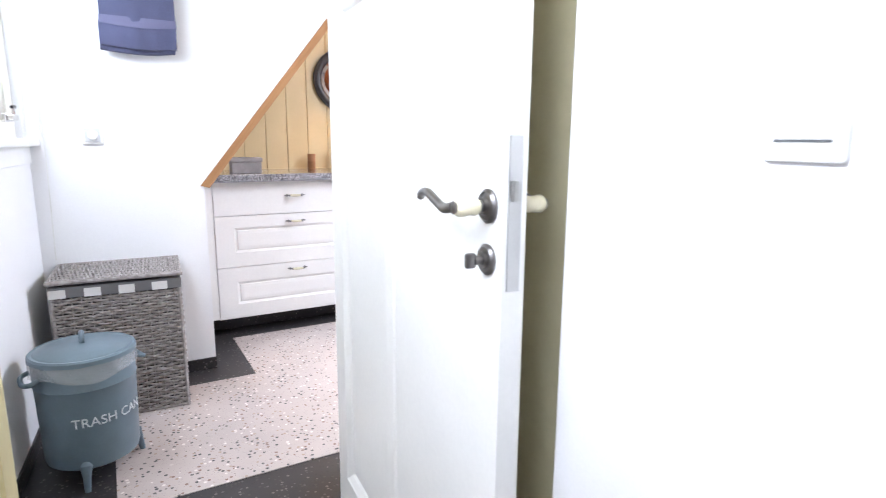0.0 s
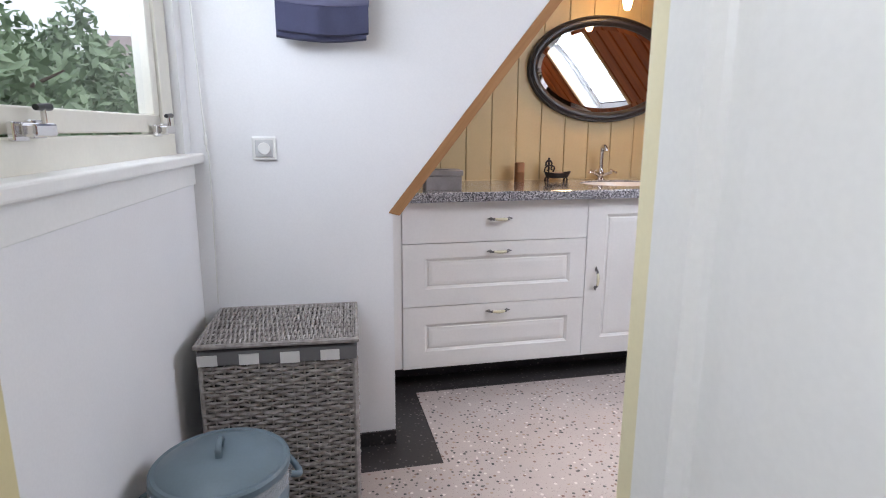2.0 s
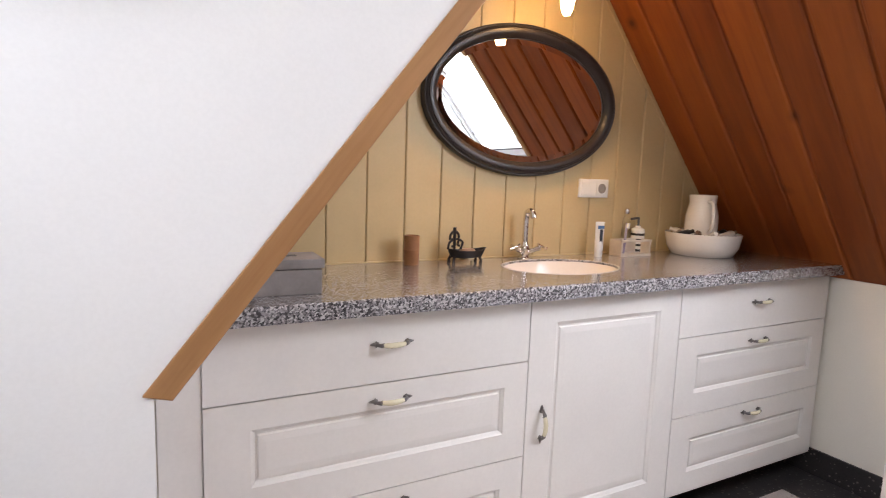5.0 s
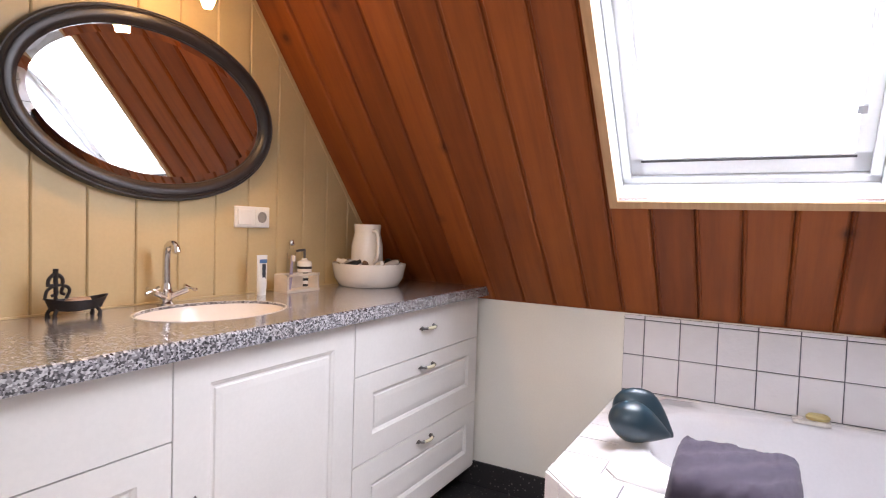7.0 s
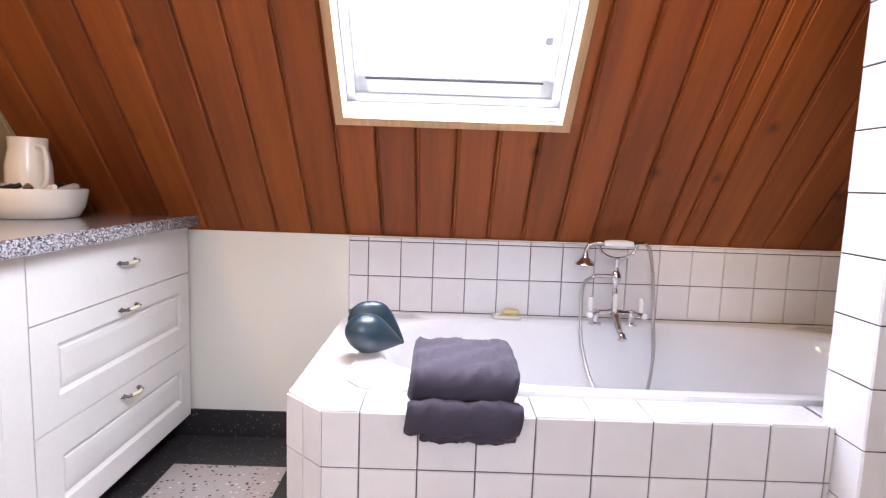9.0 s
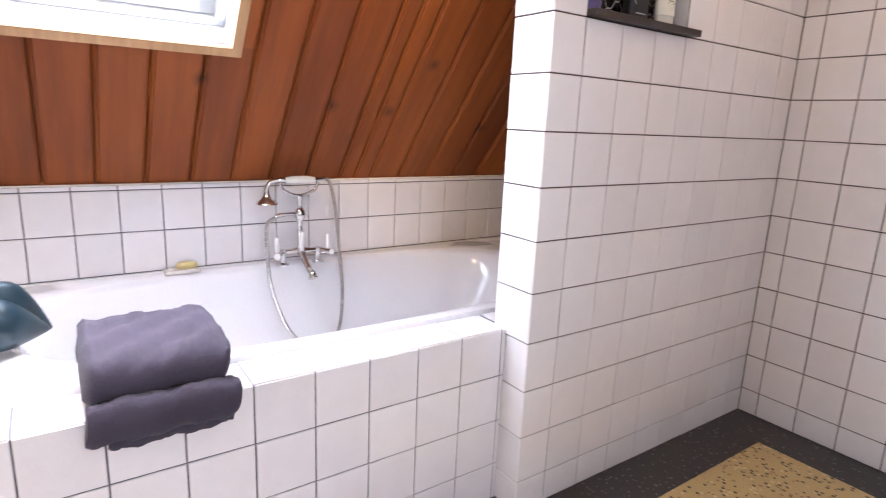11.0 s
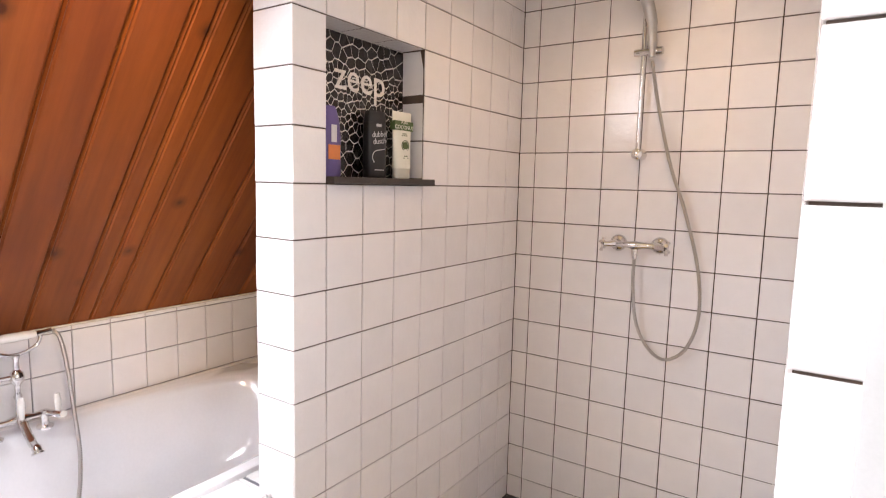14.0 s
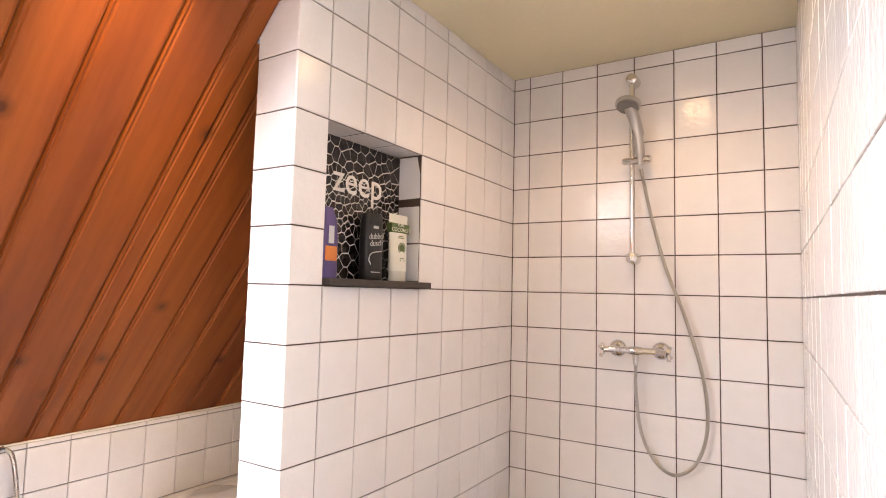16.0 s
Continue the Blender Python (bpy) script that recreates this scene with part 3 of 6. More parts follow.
part("ventilation_flap", slope_bar(SK_X0 + steps_x(0.16), SK_X0 + steps_x(0.11), 0.07, 0.115, SK_Y0 + 0.06, SK_Y1 - 0.06), GREY_PLASTIC, window, "grey ventilation bar")

# ---- dormer window ----
FRAME_CREAM = plain("cream_window_frame", (0.74, 0.71, 0.62), 0.38, var=0.04, bump=0.05)


def dormer_window(name, y0, y1, label, lift=0.0, nose=-0.145, end=0.10, wall=X_DORMER):
    win = tagged(new(name), label, "window", kind="structure")
    z0, z1 = 1.19 + lift, WIN_Z1
    xf = X_DORMER - 0.02
    part("window_frame", boxed((xf - 0.07, y0, z0), (xf, y1, z0 + 0.068), 0.003), FRAME_CREAM, win)
    part("window_frame", boxed((xf - 0.07, y0, z1 - 0.06), (xf, y1, z1), 0.003), FRAME_CREAM, win)
    part("window_frame", boxed((xf - 0.07, y0, z0 + 0.068), (xf, y0 + 0.07, z1 - 0.06), 0.003), FRAME_CREAM, win)
    part("window_frame", boxed((xf - 0.07, y1 - 0.10, z0 + 0.068), (xf, y1, z1 - 0.06), 0.003), FRAME_CREAM, win)
    s0, s1 = y0 + 0.075, y1 - 0.105
    part("sash", boxed((xf - 0.055, s0, z0 + 0.074), (xf - 0.008, s1, z0 + 0.125), 0.004), FRAME_CREAM, win)
    part("sash", boxed((xf - 0.055, s0, z1 - 0.11), (xf - 0.008, s1, z1 - 0.062), 0.004), FRAME_CREAM, win)
    part("sash", boxed((xf - 0.055, s0, z0 + 0.125), (xf - 0.008, s0 + 0.05, z1 - 0.11), 0.004), FRAME_CREAM, win)
    part("sash", boxed((xf - 0.055, s1 - 0.05, z0 + 0.125), (xf - 0.008, s1, z1 - 0.11), 0.004), FRAME_CREAM, win)
    p = part("pane", boxed((xf - 0.034, s0 + 0.045, z0 + 0.12), (xf - 0.028, s1 - 0.045, z1 - 0.105)), GLASS, win)
    p.visible_shadow = False
    sill = part("window_sill", boxed((X_DORMER - 0.05, y0 - 0.1, 1.158 + lift), (nose, min(y1 + end, Y_CHEEK), 1.192 + lift), 0.008, 3), DOOR_PAINT, win, "rounded white wooden sill")
    part("apron", boxed((wall - 0.01, y0 - 0.1, 1.085 + lift), (wall + 0.008, min(y1 + end, Y_CHEEK), 1.158 + lift), 0.003), DOOR_PAINT, sill)
    return win


window_dormer = dormer_window("window_dormer", WIN_Y0, WIN_Y1, "cream wooden dormer window with chrome stays, closed")
window_dormer.matrix_world = SKEW
dormer_window("window_landing", -0.6, 0.90, "cream wooden window on the landing, closed", 0.038, -0.165, 0.384, X_LANDING)


def stay(y):
    """A chrome casement fastener: slotted base on the frame, a body and a T-shaped turn knob."""
    at = thing("window_fastener", "chrome casement fastener with a black T knob on the window frame", "window fastener", SKEW @ pose(X_DORMER - 0.018, y, 1.268), group="window fasteners")
    part("base", boxed((0, -0.052, -0.016), (0.012, -0.004, 0.018), 0.003), CHROME, at)
    part("base", boxed((0, 0.004, -0.012), (0.014, 0.052, 0.022), 0.003), CHROME, at)
    part("body", boxed((0.010, -0.030, -0.008), (0.036, 0.048, 0.016), 0.005), CHROME, at)
    part("stem", tube([(0.024, 0.026, 0.014), (0.024, 0.026, 0.042)], 0.005), CHROME, at)
    part("knob", tube([(0.024, 0.002, 0.044), (0.024, 0.05, 0.046)], [0.006, 0.0075], 10), BLACK_PAINT, at, "black bar knob")


BLACK_PAINT = plain("black_enamel", (0.02, 0.02, 0.021), 0.3, var=0.2, bump=0.05)
stay(2.64)
stay(1.93)
WHITE_PLASTIC = plain("white_plastic", (0.80, 0.79, 0.76), 0.35, var=0.02, bump=0.02)
CORD = plain("white_cord", (0.75, 0.74, 0.70), 0.8, bump=0.1)
cord = thing("pull_cord", "thin white pull cord hanging beside the window", "cord", (-0.125, 2.86, 0.6))
part("string", tube(curve_points([(-0.03, -0.04, 1.55), (-0.02, -0.01, 1.0), (-0.01, 0, 0.63), (-0.004, 0.008, 0.55), (-0.012, 0.012, 0.05)], 6), 0.0022, 6), CORD, cord)
part("toggle", lathe([(0, 0.60), (0.005, 0.602), (0.006, 0.625), (0.003, 0.64), (0, 0.642)], 12, None, (-0.010, 0, 0.02)), WHITE_PLASTIC, cord)

# ---- doorway and door ----
frame_door = tagged(new("door_frame"), "cream painted door frame with a steel strike plate", "door frame", kind="structure")
JAMB_Y0, JAMB_Y1 = 1.285, 1.53


def jamb(x_face, side):
    s = side
    outline = [(x_face, JAMB_Y0), (x_face, 1.335), (x_face - s * 0.010, 1.340), (x_face - s * 0.010, 1.475), (x_face - s * 0.002, 1.482), (x_face - s * 0.002, JAMB_Y1), (x_face + s * 0.045, JAMB_Y1), (x_face + s * 0.045, JAMB_Y0)]
    return prism(outline, 2, 0, 2.08)


part("jamb", jamb(X_JAMB0, -1), CREAM_PAINT, frame_door)
part("jamb", prism([(0.690, 1.425), (0.690, 1.505), (0.72, 1.505), (0.72, 1.30), (0.705, 1.30), (0.705, 1.425)], 2, 0, 2.08), PALE_CREAM, frame_door, "paler cream jamb")
part("head", boxed((X_JAMB0, 1.33, 2.035), (X_JAMB1, 1.50, 2.08)), CREAM_PAINT, frame_door)
STEEL = plain("brushed_steel", (0.50, 0.50, 0.49), 0.35, 1.0, var=0.08, fine=200, bump=0.1)
part("strike_plate", boxed((X_JAMB0 + 0.0005, 1.286, 1.112), (X_JAMB0 + 0.0045, 1.325, 1.168), 0.001), STEEL, frame_door, "steel strike plate")
bm = boxed((X_JAMB0 + 0.0100, 1.350, 1.030), (X_JAMB0 + 0.0135, 1.378, 1.178), 0.001)
box(bm, (X_JAMB0 + 0.0115, 1.357, 1.045), (X_JAMB0 + 0.0145, 1.370, 1.090))
part("strike_plate", bm, STEEL, frame_door, "steel strike plate")

door = tagged(new("door_1"), "white panelled bathroom door standing wide open", "door", kind="structure")
D0 = Matrix.Translation((0.660, 1.420, 0.012)) @ pose(0, 0, 0, 0, 0, -4.5)
door.matrix_world = D0
DW, DT = 0.94, 0.04


def panelled(bm, x0, x1, z0, z1, y_face, y_back, panels, groove=0.010, wide=0.022):
    """A slab facing -y (y_face) with sunk panels bordered by a sloping moulding."""
    xs = sorted({x0, x1, *[v for p in panels for v in (p[0], p[1])]})
    zs = sorted({z0, z1, *[v for p in panels for v in (p[2], p[3])]})
    s = 1 if y_back > y_face else -1
    for xa, xb in zip(xs, xs[1:]):
        for za, zb in zip(zs, zs[1:]):
            hit = [p for p in panels if p[0] <= xa and xb <= p[1] and p[2] <= za and zb <= p[3]]
            if not hit:
                bm.faces.new([bm.verts.new((x, y_face, z)) for x, z in ((xa, za), (xb, za), (xb, zb), (xa, zb))])
    for p in panels:
        rings = []
        for inset, depth in ((0, 0), (0.003, 0.003), (wide * 0.45, groove * 0.6), (wide * 0.6, groove), (wide * 0.85, groove), (wide, groove * 0.55), (wide * 1.9, groove * 0.35)):
            rings.append([bm.verts.new((x, y_face + s * depth, z)) for x, z in ((p[0] + inset, p[2] + inset), (p[1] - inset, p[2] + inset), (p[1] - inset, p[3] - inset), (p[0] + inset, p[3] - inset))])
        for a, b in zip(rings, rings[1:]):
            for k in range(4):
                bm.faces.new((a[k], a[(k + 1) % 4], b[(k + 1) % 4], b[k]))
        bm.faces.new(rings[-1])
    rim = [bm.verts.new((x, y_face, z)) for x, z in ((x0, z0), (x1, z0), (x1, z1), (x0, z1))]
    back = [bm.verts.new((x, y_back, z)) for x, z in ((x0, z0), (x1, z0), (x1, z1), (x0, z1))]
    for k in range(4):
        bm.faces.new((rim[k], rim[(k + 1) % 4], back[(k + 1) % 4], back[k]))
    bm.faces.new(back)
    bmesh.ops.remove_doubles(bm, verts=bm.verts, dist=0.0004)
    return bm


# the leaf is drawn along x from the hinge, then swung to run along -y; its bathroom side faces the passage
leaf_turn = Matrix(((0, -1, 0, 0), (-1, 0, 0, 0), (0, 0, 1, 0), (0, 0, 0, 1)))
bm = panelled(bmesh.new(), 0, DW, 0, 2.01, 0.0, -DT, [(0.085, 0.505, 0.16, 1.535)], 0.018, 0.042)
for v in bm.verts:
    v.co = Vector((-v.co.y * 1.0, -v.co.x, v.co.z))
part("leaf", bm, DOOR_PAINT, door)
PEWTER = plain("dark_pewter", (0.20, 0.19, 0.185), 0.32, 1.0, var=0.2, scale=30, bump=0.15)
PORCELAIN = plain("cream_porcelain", (0.78, 0.72, 0.52), 0.15, var=0.05, bump=0.0, coat=0.4)


def turned(profile, centre, axis, steps=28):
    bm = lathe(profile, steps)
    q = Vector((0, 0, 1)).rotation_difference(Vector(axis)).to_matrix()
    for v in bm.verts:
        v.co = q @ v.co + Vector(centre)
    return bm


HZ = 1.088
for side, name in ((-1, "inside"), (1, "outside")):
    x0 = 0.0 if side < 0 else DT
    rose = part("rosette", turned([(0, 0), (0.026, 0), (0.0265, 0.004), (0.022, 0.008), (0.021, 0.006), (0.014, 0.008), (0.012, 0.014), (0, 0.014)], (x0, -DW + 0.040, HZ), (side, 0, 0)), PEWTER, door, "dark pewter round rosette", True)
    lever = part("lever", tube(curve_points([(x0 + side * 0.058, -DW + 0.047, HZ), (x0 + side * 0.063, -DW + 0.067, HZ - 0.003), (x0 + side * 0.063, -DW + 0.097, HZ + 0.006), (x0 + side * 0.063, -DW + 0.127, HZ + 0.016), (x0 + side * 0.062, -DW + 0.150, HZ + 0.013), (x0 + side * 0.059, -DW + 0.164, HZ + 0.004)], 6), [0.008] * 8 + [0.0072] * 10 + [0.0066] * 12 + [0.005], 12), PEWTER, door, "curved pewter lever handle", True)
    part("collar", turned([(0, 0), (0.0115, 0), (0.0140, 0.006), (0.0125, 0.015), (0.0145, 0.024), (0.0145, 0.032), (0.0110, 0.038), (0, 0.038)], (x0 + side * 0.020, -DW + 0.040, HZ), (side, 0, 0)), PORCELAIN, lever, "cream porcelain collar", True)
    part("neck", turned([(0, 0), (0.009, 0), (0.008, 0.043), (0.010, 0.049), (0, 0.053)], (x0 + side * 0.012, -DW + 0.040, HZ), (side, 0, 0)), PEWTER, lever, "", True)
    lock = part("rosette", turned([(0, 0), (0.024, 0), (0.0245, 0.004), (0.020, 0.008), (0.013, 0.008), (0.012, 0.012), (0, 0.012)], (x0, -DW + 0.040, HZ - 0.082), (side, 0, 0)), PEWTER, door, "dark pewter lock rosette", True)
    if side < 0:
        bm = turned([(0, 0), (0.008, 0), (0.007, 0.014), (0, 0.014)], (x0 - 0.010, -DW + 0.040, HZ - 0.082), (-1, 0, 0))
        box(bm, (x0 - 0.040, -DW + 0.035, HZ - 0.094), (x0 - 0.022, -DW + 0.045, HZ - 0.070), 0.004)
        part("thumb_turn", bm, PEWTER, lock, "pewter thumb turn", True)
bm = boxed((0.008, -DW - 0.0025, HZ - 0.125), (0.030, -DW + 0.001, HZ + 0.105), 0.0008)
latch = part("latch_plate", bm, STEEL, door, "long steel latch plate")
part("latch", prism([(0.011, -DW - 0.001), (0.027, -DW - 0.001), (0.011, -DW - 0.012)], 2, HZ + 0.01, HZ + 0.04), STEEL, latch)
# white switch box on the landing wall
sw = thing("switch_box", "white switch box on the landing wall", "switch", (0.70, 0.135, 1.182))
part("box", boxed((-0.009, -0.04, -0.004), (0, 0.04, 0.035), 0.004), WHITE_PLASTIC, sw)
# slot is not cut: a dark sliver stands in for its shade
part("slot", boxed((-0.0105, -0.028, 0.016), (-0.008, 0.028, 0.0185)), RUBBER_AND_SHADE, sw, "narrow dark sliver for the shade in the slot")
# ---- wash basin wall: cabinets, worktop, basin ----
COUNTER_Z = 0.992
FRONT = 3.35


def granite():
    n = Nodes("speckled_grey_granite", 0.17)
    v = n.place()
    a = n.add("TexVoronoi", Scale=225.0, Randomness=1.0)
    n.link(v, a.inputs["Vector"])
    col = n.ramp(a.outputs["Color"], [(0.0, (0.03, 0.03, 0.034)), (0.34, (0.08, 0.08, 0.088)), (0.42, (0.25, 0.24, 0.255)), (0.58, (0.36, 0.35, 0.37)), (0.66, (0.58, 0.57, 0.59))])
    col.node.color_ramp.interpolation = "CONSTANT"
    n.colour(n.mix(n.ramp(n.noise(v, 60, 3.0), [(0.35, (0, 0, 0)), (0.75, (0.5, 0.5, 0.5))]), col, (0.20, 0.19, 0.195)))
    n.b.inputs["Coat Weight"].default_value = 1.0
    n.b.inputs["Coat IOR"].default_value = 1.6
    n.b.inputs["Coat Roughness"].default_value = 0.16
    return n.m


GRANITE = granite()
worktop = thing("worktop", "speckled grey granite worktop with a set-in basin", "worktop", (0, 0, 0))
BASIN = (1.885, 3.615)
bm = bmesh.new()
y0, y1, zt, zb = 3.30, Y_NORTH - 0.012, COUNTER_Z, COUNTER_Z - 0.045
outer = []
steps = 48
for k in range(steps):
    ang = 2 * math.pi * k / steps
    c, s = math.cos(ang), math.sin(ang)
    hx = (3.195 - BASIN[0]) if c > 0 else (BASIN[0] - 0.56)
    hy = (y1 - BASIN[1]) if s > 0 else (BASIN[1] - y0)
    q = max(abs(c) / hx, abs(s) / hy)
    outer.append((BASIN[0] + c / q, BASIN[1] + s / q))
for cx in (0.56, 3.195):
    for cy in (y0, y1):
        j = min(range(steps), key=lambda k: (outer[k][0] - cx) ** 2 + (outer[k][1] - cy) ** 2)
        outer[j] = (cx, cy)
inner = [(BASIN[0] + 0.235 * math.cos(2 * math.pi * k / steps), BASIN[1] + 0.172 * math.sin(2 * math.pi * k / steps)) for k in range(steps)]
rings = []
for pts, z in ((inner, zb), (inner, zt), ([(min(max(p[0], 0.564), 3.191), max(p[1], y0 + 0.006)) for p in outer], zt), ([(p[0], max(p[1], y0 + 0.0015)) for p in outer], zt - 0.003), (outer, zt - 0.008), (outer, zb)):
    rings.append([bm.verts.new((*p, z)) for p in pts])
rings.append(rings[0])
for a, b in zip(rings, rings[1:]):
    for k in range(steps):
        bm.faces.new((a[k], a[(k + 1) % steps], b[(k + 1) % steps], b[k]))
part("slab", bm, GRANITE, worktop)
part("upstand", boxed((0.56, Y_NORTH - 0.020, COUNTER_Z), (2.98, Y_NORTH - 0.0125, COUNTER_Z + 0.006), 0.001), BOARD_PAINT, worktop, "cream sealing bead")
basin = thing("wash_basin", "oval white under-mounted wash basin in the worktop", "basin", (BASIN[0], BASIN[1], 0))
PINKISH = plain("white_sanitary_ceramic", (0.80, 0.74, 0.68), 0.1, var=0.02, bump=0.0, coat=0.5)
part("bowl", lathe([(1.0, zt + 0.001), (1.0, zt - 0.006), (0.97, zt - 0.02), (0.92, zt - 0.06), (0.75, zt - 0.12), (0.4, zt - 0.145), (0.09, zt - 0.15), (0, zt - 0.15), (0, zt - 0.16), (0.5, zt - 0.16), (0.98, zt - 0.10), (1.03, zt - 0.046), (1.03, zt + 0.001), (1.0, zt + 0.001)], 48, None, (0, 0, 0), 0.236, 0.173), PINKISH, basin, "", True)
part("drain", lathe([(0, zt - 0.1495), (0.022, zt - 0.149), (0.024, zt - 0.1465), (0.018, zt - 0.146), (0, zt - 0.147)], 20), CHROME, basin, "chrome drain", True)


def pull(bm_x, z, upright=False):
    """A pull with two dark leaf-shaped feet and a cream porcelain grip, about its middle."""
    def turn(p):
        return (bm_x - p[2], FRONT + p[1], z + p[0]) if upright else (bm_x + p[0], FRONT + p[1], z + p[2])
    grip = tube([turn(p) for p in curve_points([(-0.032, -0.020, 0), (-0.018, -0.026, 0), (0, -0.028, 0), (0.018, -0.026, 0), (0.032, -0.020, 0)], 4)], [0.0058 + 0.002 * math.sin(math.pi * k / 16) for k in range(17)], 10)
    both = []
    for s in (-1, 1):
        feet = bmesh.new()
        tube([turn((s * 0.044, 0.002, 0)), turn((s * 0.044, -0.014, 0)), turn((s * 0.036, -0.021, 0)), turn((s * 0.029, -0.019, 0))], [0.0062, 0.005, 0.0062, 0.0066], 10, feet)
        tube([turn((s * 0.040, -0.002, 0)), turn((s * 0.052, -0.004, 0.001)), turn((s * 0.064, -0.003, 0))], [0.006, 0.0055, 0.002], 8, feet)
        tube([turn((s * 0.046, -0.003, -0.009)), turn((s * 0.046, -0.004, 0)), turn((s * 0.046, -0.003, 0.009))], [0.002, 0.005, 0.002], 8, feet)
        both.append(feet)
    return grip, both


def fitted(parent, x, z, upright=False):
    grip, feet = pull(x, z, upright)
    for foot in feet:
        h = part("handle_foot", foot, PEWTER, parent, "dark pewter leaf foot", True)
    part("grip", grip, PORCELAIN, parent, "cream porcelain grip", True)
    return h


def drawer_cabinet(x0, x1, handle_x, label, group):
    unit = thing("drawer_cabinet", label, "cabinet", (0, 0, 0), group)
    part("body", boxed((x0, FRONT + 0.021, 0.117), (x1, Y_NORTH - 0.012, COUNTER_Z - 0.046)), CABINET_PAINT, unit)
    part("bottom_rail", boxed((x0, FRONT + 0.003, 0.112), (x1, FRONT + 0.021, 0.120), 0.001), CABINET_PAINT, unit)
    for z0, z1, hz, panel in ((0.747, 0.945, 0.856, None), (0.434, 0.743, 0.696, (0.52, 0.672)), (0.122, 0.430, 0.392, (0.20, 0.340))):
        panels = [] if panel is None else [(x0 + 0.11, x1 - 0.085, *panel)]
        front = part("drawer_front", panelled(bmesh.new(), x0 + 0.002, x1 - 0.002, z0, z1, FRONT, FRONT + 0.020, panels, 0.011, 0.020), CABINET_PAINT, unit)
        fitted(front, handle_x, hz)
    return unit


drawer_cabinet(0.612, 1.558, 1.093, "warm white cabinet with three wide drawers under the worktop", "wash basin cabinets")
drawer_cabinet(2.238, 3.185, 2.712, "warm white drawer cabinet beside the knee wall", "wash basin cabinets")
unit = thing("door_cabinet", "warm white cabinet with one panelled door under the basin", "cabinet", (0, 0, 0), "wash basin cabinets")
part("body", boxed((1.5585, FRONT + 0.021, 0.117), (2.2375, FRONT + 0.04, COUNTER_Z - 0.046)), CABINET_PAINT, unit)
part("body", boxed((1.5585, FRONT + 0.04, 0.117), (2.2375, Y_NORTH - 0.012, 0.135)), CABINET_PAINT, unit)
part("bottom_rail", boxed((1.5585, FRONT + 0.003, 0.112), (2.2375, FRONT + 0.021, 0.120), 0.001), CABINET_PAINT, unit)
leaf = part("door", panelled(bmesh.new(), 1.5605, 2.2355, 0.122, 0.945, FRONT, FRONT + 0.020, [(1.662, 2.134, 0.205, 0.862)], 0.011, 0.022), CABINET_PAINT, unit)
fitted(leaf, 1.620, 0.528, True)
filler = thing("filler_panel", "narrow cream filler strip beside the drawer cabinet", "filler panel", (0, 0, 0))
part("panel", boxed((0.516, FRONT + 0.004, 0.116), (0.6118, FRONT + 0.022, 0.945), 0.001), CABINET_PAINT, filler)

# tap
tap = thing("basin_mixer", "chrome two-handle basin tap with a tall spout", "tap", (1.858, 3.812, COUNTER_Z))
part("base", lathe([(0, 0), (0.027, 0), (0.027, 0.006), (0.019, 0.012), (0.017, 0.03), (0.020, 0.04), (0.016, 0.055), (0.012, 0.07), (0, 0.07)], 24), CHROME, tap, "", True)
part("spout", tube(curve_points([(0, 0, 0.06), (0, 0, 0.13), (0, -0.002, 0.170), (0, -0.010, 0.190), (0, -0.028, 0.196), (0, -0.044, 0.186), (0, -0.050, 0.168)], 6), 0.0115, 14), CHROME, tap, "", True)
for s in (-1, 1):
    arm = part("arm", tube([(s * 0.01, -0.005, 0.028), (s * 0.035, -0.015, 0.038), (s * 0.058, -0.024, 0.048)], [0.011, 0.009, 0.0105], 12), CHROME, tap, "", True)
    bm = bmesh.new()
    for k in range(4):
        ang = radians(45 + 90 * k)
        d = Vector((s * 0.35, -0.2, 0.9)).normalized()
        e1 = d.orthogonal().normalized()
        e2 = d.cross(e1)
        c = Vector((s * 0.066, -0.028, 0.053))
        tip = c + (e1 * math.cos(ang) + e2 * math.sin(ang)) * 0.024
        tube([c, (c + tip) / 2, tip], [0.005, 0.004, 0.0065], 8, bm)
    part("cross_handle", bm, CHROME, arm, "", True)

# oval mirror
MIRROR = bpy.data.materials.new("mirror_glass")
MIRROR.use_nodes = True
mb = MIRROR.node_tree.nodes["Principled BSDF"]
mb.inputs["Metallic"].default_value, mb.inputs["Roughness"].default_value = 1.0, 0.012
mb.inputs["Base Color"].default_value = (0.86, 0.87, 0.87, 1)
DARK_FRAME = plain("dark_brown_lacquer", (0.018, 0.013, 0.012), 0.36, var=0.2, scale=10, bump=0.0)
mirror = thing("oval_mirror", "large oval mirror with a dark wooden frame on the boards", "mirror", (1.862, Y_NORTH - 0.012, 1.615, 90, 0, 0))
AX, AZ = 0.462, 0.293


def ellipse_ring(profile, steps=80):
    """Profile of (inset from the outer edge, height), swept round the oval."""
    bm = bmesh.new()
    rings = []
    for k in range(steps):
        a = 2 * math.pi * k / steps
        n = Vector((math.cos(a) / AX, math.sin(a) / AZ)).normalized()
        rings.append([bm.verts.new((AX * math.cos(a) - n.x * d, AZ * math.sin(a) - n.y * d, h)) for d, h in profile])
    for k in range(steps):
        p, q = rings[k], rings[(k + 1) % steps]
        for i in range(len(p) - 1):
            bm.faces.new((p[i], q[i], q[i + 1], p[i + 1]))
    return bm


